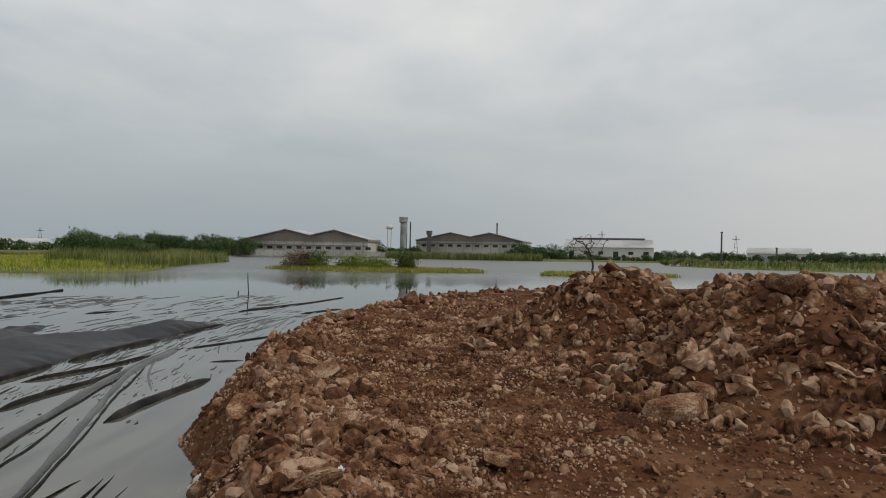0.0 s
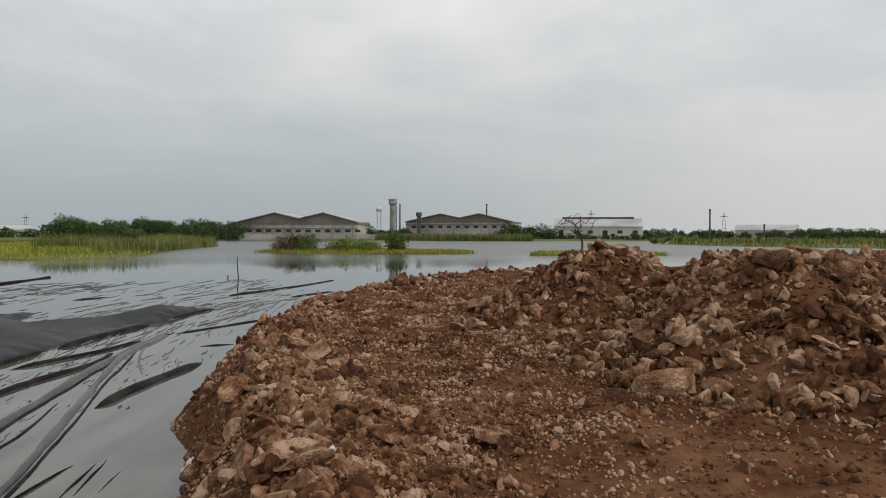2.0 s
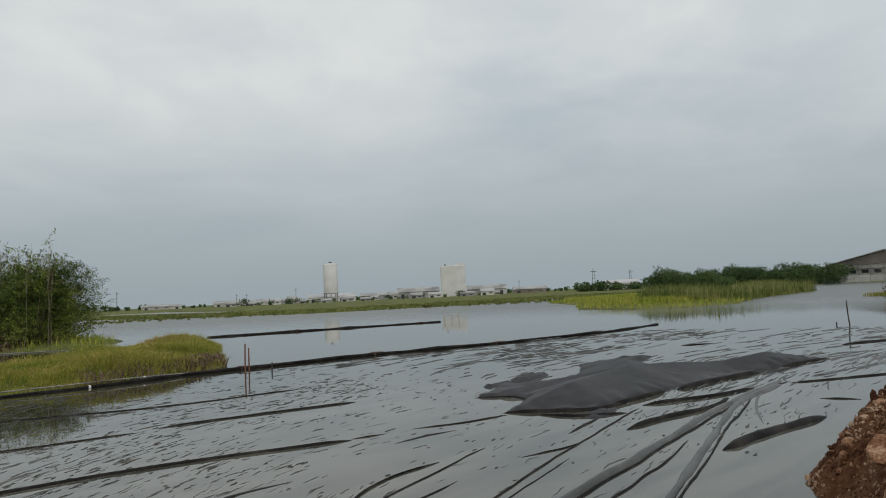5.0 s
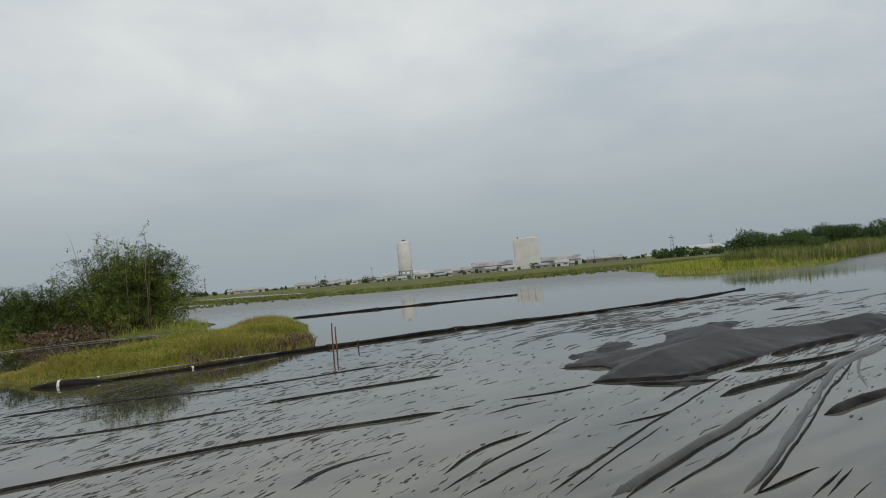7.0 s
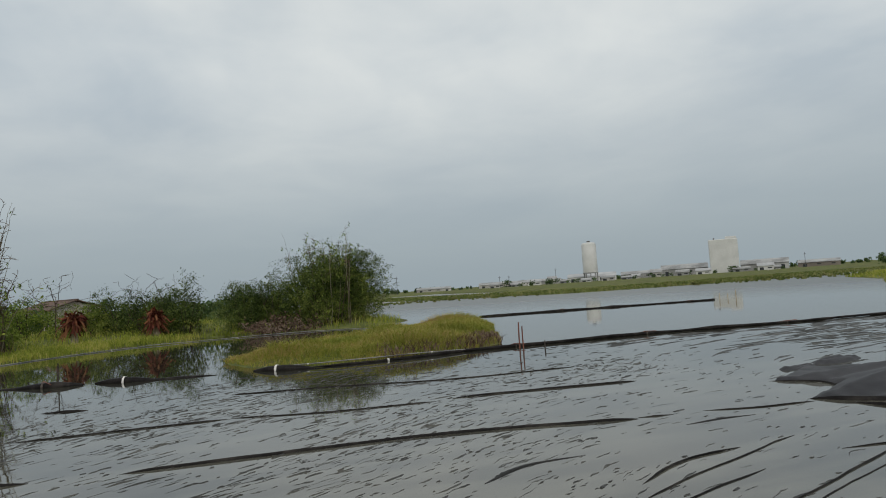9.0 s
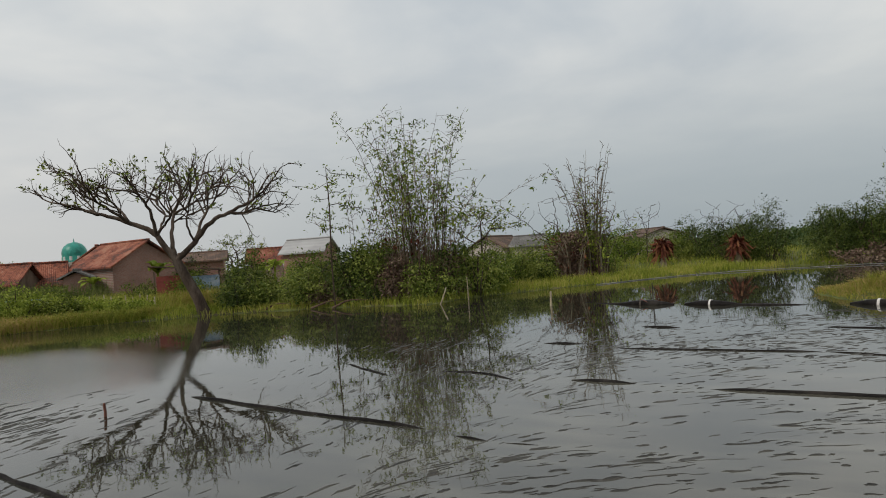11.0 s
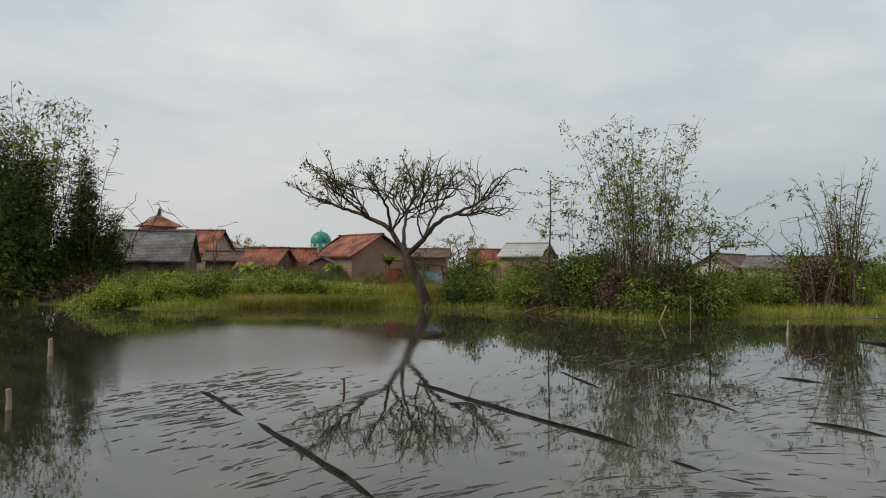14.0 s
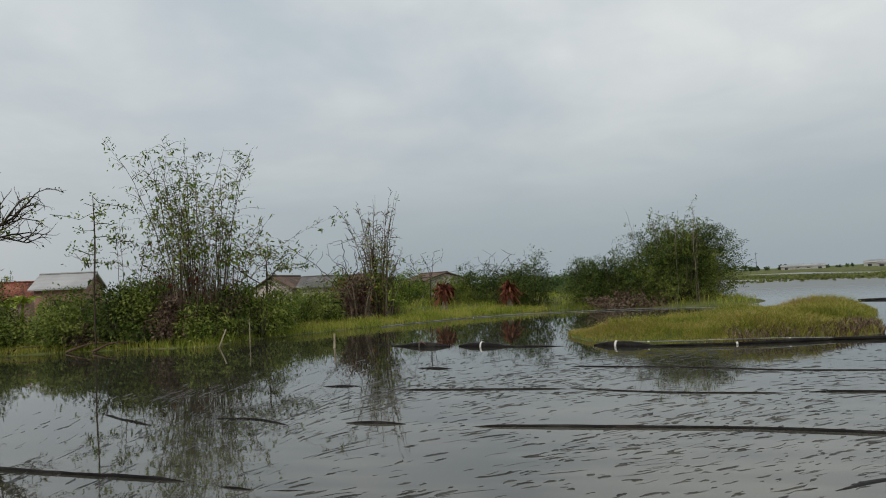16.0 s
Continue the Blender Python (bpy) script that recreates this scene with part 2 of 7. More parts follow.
GRASS_DRY = material("yellowing_grass", [(0.15, 0.18, 0.025), (0.28, 0.28, 0.045), (0.38, 0.28, 0.1)], 0.3, 0.75, 0, rnd="island", spread=0.35, translucent=0.3, spec=0.2)
REED = material("marsh_reed", [(0.075, 0.105, 0.026), (0.14, 0.17, 0.045), (0.24, 0.23, 0.09)], 0.2, 0.7, 0, rnd="island", spread=0.3, translucent=0.25, spec=0.2)
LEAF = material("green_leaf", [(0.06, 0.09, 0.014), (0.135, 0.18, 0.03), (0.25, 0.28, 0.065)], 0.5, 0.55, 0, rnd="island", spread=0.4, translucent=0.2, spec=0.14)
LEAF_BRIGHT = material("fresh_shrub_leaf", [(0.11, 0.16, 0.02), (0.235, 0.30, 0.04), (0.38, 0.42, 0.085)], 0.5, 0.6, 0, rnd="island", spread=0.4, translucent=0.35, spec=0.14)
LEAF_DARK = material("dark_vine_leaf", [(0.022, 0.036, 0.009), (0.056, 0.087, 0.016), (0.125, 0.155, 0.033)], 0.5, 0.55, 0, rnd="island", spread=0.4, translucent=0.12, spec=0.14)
LEAF_BAMBOO = material("bamboo_leaf", [(0.06, 0.092, 0.016), (0.135, 0.195, 0.028), (0.25, 0.30, 0.055)], 0.5, 0.6, 0, rnd="island", spread=0.4, translucent=0.3, spec=0.14)
LEAF_RED = material("withered_red_leaf", [(0.06, 0.018, 0.012), (0.14, 0.04, 0.025), (0.2, 0.09, 0.04)], 0.8, 0.8, 0, rnd="island", spread=0.4, translucent=0.2, spec=0.14)
TWIG = material("dry_brown_twig", [(0.06, 0.035, 0.025), (0.13, 0.085, 0.06), (0.2, 0.15, 0.11)], 1.0, 0.9, 0, rnd="island", spread=0.3, spec=0.14)
# less saturated than the near leaves: distance haze mixed into the colour
FAR_LEAF = material("hazed_far_leaf", [(0.03, 0.055, 0.02), (0.06, 0.1, 0.035), (0.1, 0.145, 0.055)], 0.06, 0.7, 0, rnd="island", spread=0.4, translucent=0.2, spec=0.14)
BARK = material("grey_brown_bark", [(0.035, 0.025, 0.019), (0.072, 0.053, 0.041), (0.13, 0.102, 0.08)], 1.5, 0.9, 0.6, 12, stretch=(1, 1, 0.3), spec=0.14)
CULM = material("bamboo_culm", [(0.06, 0.05, 0.03), (0.13, 0.11, 0.07), (0.25, 0.22, 0.155)], 0.8, 0.6, 0.1, 6, rnd="object", spread=0.7, stretch=(1, 1, 0.2), spec=0.14)
POLE = material("pale_bamboo_stake", [(0.2, 0.16, 0.10), (0.36, 0.30, 0.2), (0.48, 0.42, 0.32)], 2, 0.7, 0.2, 12, stretch=(1, 1, 0.2))
REDWOOD = material("wet_red_wood_stake", [(0.07, 0.025, 0.018), (0.16, 0.06, 0.04), (0.22, 0.1, 0.07)], 2, 0.8, 0.2, 12, stretch=(1, 1, 0.2))
DARKWOOD = material("dark_wet_wood", [(0.02, 0.016, 0.013), (0.05, 0.04, 0.033), (0.09, 0.075, 0.06)], 2, 0.8, 0.3, 12)
PIPE = material("grey_plastic_pipe", [(0.09, 0.09, 0.085), (0.18, 0.18, 0.17), (0.28, 0.27, 0.25)], 0.8, 0.5, 0.1, 6)
WHITE_TIE = material("white_cord", [(0.5, 0.48, 0.44), (0.65, 0.63, 0.6)], 4, 0.7, 0)
TILE = ribbed(material("red_clay_tile", [(0.06, 0.032, 0.026), (0.19, 0.06, 0.036), (0.29, 0.095, 0.055), (0.33, 0.16, 0.105)], 0.75, 0.88, 0.3, 8, fine=0.7), 2.2, "y")
OLDTILE = ribbed(material("mossy_dark_tile", [(0.06, 0.045, 0.036), (0.11, 0.07, 0.052), (0.17, 0.105, 0.075)], 0.9, 0.88, 0.3, 8, fine=0.6), 1.3, "y")
ASBESTOS = ribbed(material("weathered_grey_sheet", [(0.075, 0.07, 0.066), (0.14, 0.135, 0.13), (0.22, 0.215, 0.205)], 0.6, 0.85, 0.2, 8, fine=0.5), 1.6, "x")
BRICK = bricked("raw_red_brick", (0.44, 0.235, 0.18), (0.36, 0.18, 0.135), (0.46, 0.37, 0.32), 4.0)
PLASTER = material("stained_plaster", [(0.26, 0.2, 0.175), (0.38, 0.32, 0.29), (0.5, 0.45, 0.42)], 0.4, 0.9, 0.2, 5, fine=0.5)
WHITEWALL = material("dirty_white_paint", [(0.44, 0.44, 0.42), (0.49, 0.49, 0.47), (0.54, 0.54, 0.52)], 0.15, 0.8, 0.1, 3, fine=0.4)
PALE = material("pale_weathered_render", [(0.25, 0.24, 0.22), (0.36, 0.35, 0.32), (0.45, 0.44, 0.41)], 0.1, 0.9, 0.1, 3, fine=0.5)
CONCRETE = material("grey_concrete", [(0.17, 0.17, 0.165), (0.27, 0.27, 0.265), (0.36, 0.36, 0.35)], 0.12, 0.9, 0.2, 3, fine=0.5)
SHEET = ribbed(material("light_metal_sheet", [(0.25, 0.25, 0.25), (0.35, 0.35, 0.35), (0.44, 0.44, 0.44)], 0.08, 0.6, 0.1, 2), 0.6, "x", 0.3)
DARKGABLE = material("brown_gable_sheet", [(0.12, 0.105, 0.09), (0.17, 0.145, 0.125), (0.22, 0.195, 0.165)], 0.1, 0.8, 0.1, 2)
STEEL = material("dark_steel", [(0.05, 0.05, 0.052), (0.1, 0.1, 0.1)], 0.5, 0.6, 0.1, 3)
TEAL = material("teal_dome_paint", [(0.01, 0.13, 0.10), (0.02, 0.24, 0.19), (0.04, 0.3, 0.24)], 0.8, 0.4, 0.05, 5)
BLUE = material("blue_tarp", [(0.12, 0.2, 0.34), (0.25, 0.36, 0.5), (0.5, 0.55, 0.6)], 1.0, 0.6, 0.2, 5)
REDCLOTH = material("faded_red_board", [(0.22, 0.05, 0.04), (0.36, 0.09, 0.07)], 1.2, 0.8, 0.1, 5)
GLASS = material("dark_window_glass", [(0.02, 0.022, 0.025), (0.04, 0.045, 0.05)], 1, 0.12, 0)
TIMBER = material("weathered_timber", [(0.06, 0.04, 0.028), (0.13, 0.09, 0.065), (0.2, 0.15, 0.11)], 1.2, 0.85, 0.2, 9, stretch=(1, 1, 0.25))

# ---- mesh helpers ----
RNG = np.random.default_rng(7)


def mesh_from(name, verts, faces, mat, smooth=False):
    """A mesh from an array of points and one or more arrays of faces, each of one corner count."""
    me = bpy.data.meshes.new(name)
    verts = np.asarray(verts, dtype=np.float32)
    groups = faces if isinstance(faces, (list, tuple)) else [faces]
    groups = [np.asarray(g, dtype=np.int32) for g in groups if len(g)]
    loops = np.concatenate([g.ravel() for g in groups])
    counts = np.concatenate([np.full(len(g), g.shape[1], dtype=np.int32) for g in groups])
    me.vertices.add(len(verts))
    me.vertices.foreach_set("co", verts.ravel())
    me.loops.add(len(loops))
    me.loops.foreach_set("vertex_index", loops)
    me.polygons.add(len(counts))
    me.polygons.foreach_set("loop_start", np.concatenate([[0], np.cumsum(counts)[:-1]]).astype(np.int32))
    me.polygons.foreach_set("use_smooth", np.full(len(counts), smooth))
    me.update(calc_edges=True)
    me.validate()
    me.materials.append(mat)
    return me


def part(name, bm, mat, parent, label=""):
    """Links a bmesh or a mesh as one object under a thing or part."""
    if isinstance(bm, bmesh.types.BMesh):
        bmesh.ops.recalc_face_normals(bm, faces=bm.faces)
        me = bpy.data.meshes.new(name)
        bm.to_mesh(me)
        bm.free()
        me.materials.append(mat)
    else:
        me = bm
    ob = new(name, me)
    ob.parent = parent
    return tagged(ob, label)


def thing(name, m, label, category, group=""):
    ob = new(name)
    ob.matrix_world = m
    return tagged(ob, label, category, group)


def box_bm(x0, x1, y0, y1, z0, z1, bevel=0.0):
    bm = bmesh.new()
    bmesh.ops.create_cube(bm, size=1)
    for v in bm.verts:
        v.co = Vector(((x0 + x1) / 2 + v.co.x * (x1 - x0), (y0 + y1) / 2 + v.co.y * (y1 - y0), (z0 + z1) / 2 + v.co.z * (z1 - z0)))
    if bevel:
        bmesh.ops.bevel(bm, geom=bm.edges[:], offset=bevel, segments=1, affect="EDGES")
    return bm


def cyl_bm(r0, r1, z0, z1, n=16, x=0.0, y=0.0):
    bm = bmesh.new()
    bmesh.ops.create_cone(bm, cap_ends=True, segments=n, radius1=r0, radius2=max(r1, 0.001), depth=z1 - z0)
    bmesh.ops.translate(bm, vec=(x, y, (z0 + z1) / 2), verts=bm.verts)
    return bm


def prism_bm(profile, y0, y1):
    """An outline in x and z, drawn out along y."""
    bm = bmesh.new()
    a = [bm.verts.new((x, y0, z)) for x, z in profile]
    b = [bm.verts.new((x, y1, z)) for x, z in profile]
    n = len(profile)
    bm.faces.new(a)
    bm.faces.new(b[::-1])
    for k in range(n):
        bm.faces.new((a[k], b[k], b[(k + 1) % n], a[(k + 1) % n]))
    return bm


def tube(points, radii, n=6):
    """Points and faces of a tube along a line of points."""
    P = np.asarray(points, float)
    R = np.broadcast_to(np.asarray(radii, float), (len(P),))
    T = np.gradient(P, axis=0)
    T /= np.maximum(np.linalg.norm(T, axis=1, keepdims=True), 1e-9)
    ref = np.where(np.abs(T[:, 2:3]) > 0.9, np.array([[1.0, 0, 0]]), np.array([[0, 0, 1.0]]))
    U = np.cross(T, ref)
    U /= np.maximum(np.linalg.norm(U, axis=1, keepdims=True), 1e-9)
    W = np.cross(T, U)
    a = np.linspace(0, 2 * math.pi, n, endpoint=False)
    V = (P[:, None] + R[:, None, None] * (np.cos(a)[None, :, None] * U[:, None] + np.sin(a)[None, :, None] * W[:, None])).reshape(-1, 3)
    i, j = np.meshgrid(np.arange(len(P) - 1), np.arange(n), indexing="ij")
    k = (j + 1) % n
    F = np.stack([i * n + j, i * n + k, (i + 1) * n + k, (i + 1) * n + j], -1).reshape(-1, 4)
    return V, F


def joined(pieces):
    V, F, o = [], [], 0
    for v, f in pieces:
        V.append(v)
        F.append(f + o)
        o += len(v)
    return np.concatenate(V), np.concatenate(F)


def smooth_line(points, n):
    """A soft curve through the points."""
    P = np.asarray(points, float)
    if len(P) == 2:
        return P[0] + (P[1] - P[0]) * np.linspace(0, 1, n)[:, None]
    s = np.concatenate([[0], np.cumsum(np.linalg.norm(np.diff(P, axis=0), axis=1))])
    m = np.gradient(P, s, axis=0)
    u = np.linspace(0, s[-1], n)
    k = np.clip(np.searchsorted(s, u, "right") - 1, 0, len(P) - 2)
    h = (s[k + 1] - s[k])[:, None]
    t = ((u - s[k])[:, None]) / h
    return (2 * t**3 - 3 * t**2 + 1) * P[k] + (t**3 - 2 * t**2 + t) * h * m[k] + (3 * t**2 - 2 * t**3) * P[k + 1] + (t**3 - t**2) * h * m[k + 1]


def hashed(i, j, seed):
    n = (i * 374761393 + j * 668265263 + seed * 974711) & 0x7FFFFFFF
    n = ((n ^ (n >> 13)) * 1274126177) & 0x7FFFFFFF
    return ((n ^ (n >> 16)) & 0xFFFF) / 65535.0


def vnoise(x, y, seed=0):
    x, y = np.asarray(x, float), np.asarray(y, float)
    i, j = np.floor(x).astype(np.int64), np.floor(y).astype(np.int64)
    u, v = x - i, y - j
    u, v = u * u * (3 - 2 * u), v * v * (3 - 2 * v)
    a, b, c, d = hashed(i, j, seed), hashed(i + 1, j, seed), hashed(i, j + 1, seed), hashed(i + 1, j + 1, seed)
    return (a * (1 - u) + b * u) * (1 - v) + (c * (1 - u) + d * u) * v


def fbm(x, y, seed=0, octaves=4):
    out, amp = 0, 0.5
    for k in range(octaves):
        out = out + amp * (vnoise(x * 2**k, y * 2**k, seed + 17 * k) - 0.5) * 2
        amp *= 0.5
    return out


def sstep(a, b, x):
    t = np.clip((x - a) / (b - a), 0, 1)
    return t * t * (3 - 2 * t)


def inside(poly, x, y):
    """Distance to the outline of a polygon, positive inside."""
    P = np.asarray(poly, float)
    best = np.full(np.shape(x), 1e9)
    odd = np.zeros(np.shape(x), bool)
    for (ax, ay), (bx, by) in zip(P, np.roll(P, -1, axis=0)):
        dx, dy = bx - ax, by - ay
        t = np.clip(((x - ax) * dx + (y - ay) * dy) / (dx * dx + dy * dy), 0, 1)
        best = np.minimum(best, (x - ax - t * dx) ** 2 + (y - ay - t * dy) ** 2)
        if by != ay:
            odd ^= ((ay > y) != (by > y)) & (x < dx * (y - ay) / dy + ax)
    return np.where(odd, 1, -1) * np.sqrt(best)


def grid_faces(nx, ny):
    i, j = np.meshgrid(np.arange(nx - 1), np.arange(ny - 1), indexing="ij")
    return np.stack([i * ny + j, (i + 1) * ny + j, (i + 1) * ny + j + 1, i * ny + j + 1], -1).reshape(-1, 4)


# ---- the lie of the land ----
BANK = [(-1.0, -16), (-1.25, -4), (-1.5, 0), (-1.8, 3), (-2.2, 5.4), (-2.7, 7), (-3.5, 9), (-3.95, 11.5), (-3.9, 15), (-2.9, 19.5),
        (-1.2, 24), (1.5, 28.5), (6, 32), (12, 33), (20, 30), (30, 22), (36, 8), (36, -16)]
# x, y, radius and height of the dumped heaps
HEAPS = [(4.5, 8.2, 2.75, 1.22), (3.1, 11.9, 2.4, 1.2), (4.1, 10.0, 2.0, 1.12), (6.6, 10.0, 3.0, 1.2), (8.6, 8.0, 3.2, 1.16), (6.3, 13.6, 2.8, 1.05),
         (9.6, 11.8, 3.4, 1.15), (12.0, 9.0, 3.4, 1.12)]


def bank_height(x, y, rough=True):
    d = inside(BANK, x, y) + 0.28 * fbm(x * 0.55, y * 0.55, 3)
    z = -0.55 + 1.62 * sstep(-0.55, 1.25, d) ** 0.9
    heap = np.zeros(np.shape(x))
    for hx, hy, r, h in HEAPS:
        q = np.hypot(x - hx, y - hy) / r + 0.22 * fbm(x * 0.7 + hx, y * 0.7, 11)
        heap = np.maximum(heap, h * np.clip(1.0 - np.maximum(q, 0.16), 0, 1) / 0.84)
    z = z + np.where(d > 0.4, heap, 0)
    if rough:
        z = z + 0.075 * fbm(x * 1.3, y * 1.3, 5) + 0.05 * fbm(x * 4, y * 4, 9, 3)
        z = z + 0.06 * sstep(0.9, 0.2, np.abs(d - 1.2)) * (vnoise(x * 1.7, y * 1.7, 21))
    return z


SHORE = [(14, -62), (-6, -56), (-9.5, -50), (-12.5, -46), (-14.6, -38.5), (-18, -38.2), (-22, -36.8), (-28.6, -31.6), (-31.5, -25), (-31.6, -21.4),
         (-31.4, -17.6), (-36, -16.6), (-43, -11.5), (-51, -5.5), (-55.5, 0), (-53, 8), (-51.5, 13), (-57, 17), (-75, 18), (-120, 16), (-320, 20), (-900, -60),
         (-900, -900), (14, -900)]
SPIT = [(-31, 0.6), (-27.5, 1.6), (-25.4, 3.3), (-24.9, 6.5), (-25.2, 9.2), (-27, 11.8), (-33, 14.6), (-41, 17.5), (-46, 17), (-40, 10.5), (-35, 5.5)]
REEDS = [(-62, 84), (-48, 66), (-40, 62), (-34.5, 67), (-33, 74), (-40, 100), (-46, 140), (-62, 160), (-100, 170), (-96, 128), (-80, 100)]
ISLE = [(-24.5, 90.5), (-16, 85.5), (-6, 84), (6, 88), (5, 94), (-8, 101), (-22, 100)]
ISLET = [(12, 82), (19, 81), (30, 84), (28, 90), (14, 90)]
FARBANK = [(-330, 60), (-190, 46), (-150, 52), (-112, 66), (-104, 92), (-108, 136), (-98, 180), (-90, 262), (-20, 258), (30, 256), (80, 262), (120, 300), (200, 330),
           (420, 250), (3200, 900), (3200, 3600), (-3600, 3600), (-3600, 120)]
MARSH = [(62, 186), (70, 148), (96, 128), (150, 110), (260, 90), (1200, 100), (1200, 420), (420, 225), (200, 215), (110, 205)]
EAST = [(110, 60), (60, 20), (50, -40), (14, -62), (14, -900), (3000, -900), (3000, 60)]


def land_height(x, y):
    n = 0.9 * fbm(x * 0.14, y * 0.14, 31) + 0.35 * fbm(x * 0.7, y * 0.7, 37)
    z = np.full(np.shape(x), -0.9)
    for poly, top, ramp, wob in ((SHORE, 0.75, 7.0, 0.9), (SPIT, 0.46, 2.4, 0.7), (REEDS, 0.3, 6.0, 1.6), (ISLE, 0.22, 4.0, 1.2), (ISLET, 0.2, 3.0, 1.0),
                                 (FARBANK, 0.6, 9.0, 3.0), (MARSH, 0.6, 9.0, 3.0), (EAST, 1.0, 8.0, 1.0)):
        d = inside(poly, x, y) + wob * n
        z = np.maximum(z, np.where(d > 0, 0.06 + top * (1 - np.exp(-np.maximum(d, 0) / ramp)), np.maximum(-0.9, 0.06 + d * 0.35)))
    # salt ponds behind the far dike
    pond = inside([(-330, 74), (-160, 66), (-140, 92), (-330, 120)], x, y)
    z = np.where((pond > 0), np.minimum(z, 0.5 - np.clip(pond * 0.12, 0, 0.7)), z)
    return z + 0.06 * fbm(x * 0.9, y * 0.9, 41) * np.clip(z + 0.5, 0, 1)


def ground_at(x, y):
    return float(land_height(np.array([x], float), np.array([y], float))[0])


def build_ground():
    na = 1260
    r = 7.0 * np.exp(np.linspace(0, math.log(3300 / 7.0), 215))
    a = np.linspace(0, 2 * math.pi, na + 1)
    R, A = np.meshgrid(r, a, indexing="ij")
    x, y = R * np.sin(A), R * np.cos(A)
    z = land_height(x, y)
    F = grid_faces(len(r), na + 1)
    V = np.stack([x, y, z], -1).reshape(-1, 3)
    keep = (V[F][:, :, 2].max(axis=1) > -0.3)
    ob = new("ground", mesh_from("ground", V, F[keep], LAND, True))
    tagged(ob, "low marshy land with green grass and bare mud", "ground", kind="structure")
    bm = bmesh.new()
    bmesh.ops.create_grid(bm, x_segments=4, y_segments=4, size=4200)
    me = bpy.data.meshes.new("water")
    bm.to_mesh(me)
    bm.free()
    me.materials.append(WATER)
    tagged(new("water", me), "still murky grey-green pond water reflecting the overcast sky", "water", kind="structure")


def build_bank():
    xs = np.concatenate([np.arange(-5.2, 7.0, 0.075), np.arange(7.0, 14, 0.16), np.arange(14, 37, 0.8)])
    ys = np.concatenate([np.arange(-17, 1.0, 0.6), np.arange(1.0, 14.0, 0.075), np.arange(14.0, 34.5, 0.17)])
    X, Y = np.meshgrid(xs, ys, indexing="ij")
    Z = bank_height(X, Y)
    F = grid_faces(len(xs), len(ys))
    V = np.stack([X, Y, Z], -1).reshape(-1, 3)
    keep = V[F][:, :, 2].max(axis=1) > -0.45
    ob = new("embankment", mesh_from("embankment", V, F[keep], DIRT, True))
    tagged(ob, "red-brown earth embankment with dumped heaps of rubble", "embankment", kind="structure")


build_ground()
build_bank()

# ---- stones ----


def ico(sub):
    bm = bmesh.new()
    bmesh.ops.create_icosphere(bm, subdivisions=sub, radius=1)
    V = np.array([v.co[:] for v in bm.verts])
    F = np.array([[v.index for v in f.verts] for f in bm.faces])
    bm.free()
    return V, F


def rock_shape(V, rng, cuts):
    """A broken stone: a lump cut by flat faces, with a little unevenness."""
    P = V * rng.uniform(0.75, 1.2, 3)
    for _ in range(cuts):
        n = rng.normal(size=3)
        n /= np.linalg.norm(n)
        lim = rng.uniform(0.30, 0.62)
        over = P @ n - lim
        P = P - np.where(over > 0, over * 0.93, 0)[:, None] * n
    P = P + rng.normal(scale=0.014, size=P.shape)
    return P * np.array([1.12, 1.0, 0.64])


def scatter(n, lo, hi, power, pick):
    """Places on the bank, thinned by the density that pick gives."""
    out = []
    rng = np.random.default_rng(23)
    while len(out) < n:
        x, y = rng.uniform(lo[0], hi[0], 4000), rng.uniform(lo[1], hi[1], 4000)
        ok = rng.uniform(size=4000) < pick(x, y)
        out.extend(zip(x[ok], y[ok]))
    return np.array(out[:n])


def heap_amount(x, y):
    h = np.zeros(np.shape(x))
    for hx, hy, r, t in HEAPS:
        h = np.maximum(h, 1 - np.hypot(x - hx, y - hy) / (r * 1.12))
    return np.clip(h, 0, 1)


def stone_density(x, y):
    d = inside(BANK, x, y)
    edge = np.exp(-((d - 1.1) / 0.9) ** 2)
    hp = heap_amount(x, y)
    near = np.clip(13.0 / (np.hypot(x, y) + 1.5), 0, 1) ** 0.7
    track = sstep(1.5, 0.3, np.abs(x - 2.2 + 0.16 * y)) * sstep(13, 9, y) + sstep(2.6, 0.8, np.hypot(x - 2.6, y - 4.4))
    patch = sstep(0.3, 0.7, vnoise(x * 0.6, y * 0.6, 77))
    return np.where(d > -0.25, np.clip(0.34 * patch + 0.16 + 0.45 * edge * (0.25 + 0.75 * patch) + 1.0 * (hp > 0.02), 0, 1) * near * (1 - 0.6 * np.clip(track, 0, 1) * (hp < 0.02)), 0)


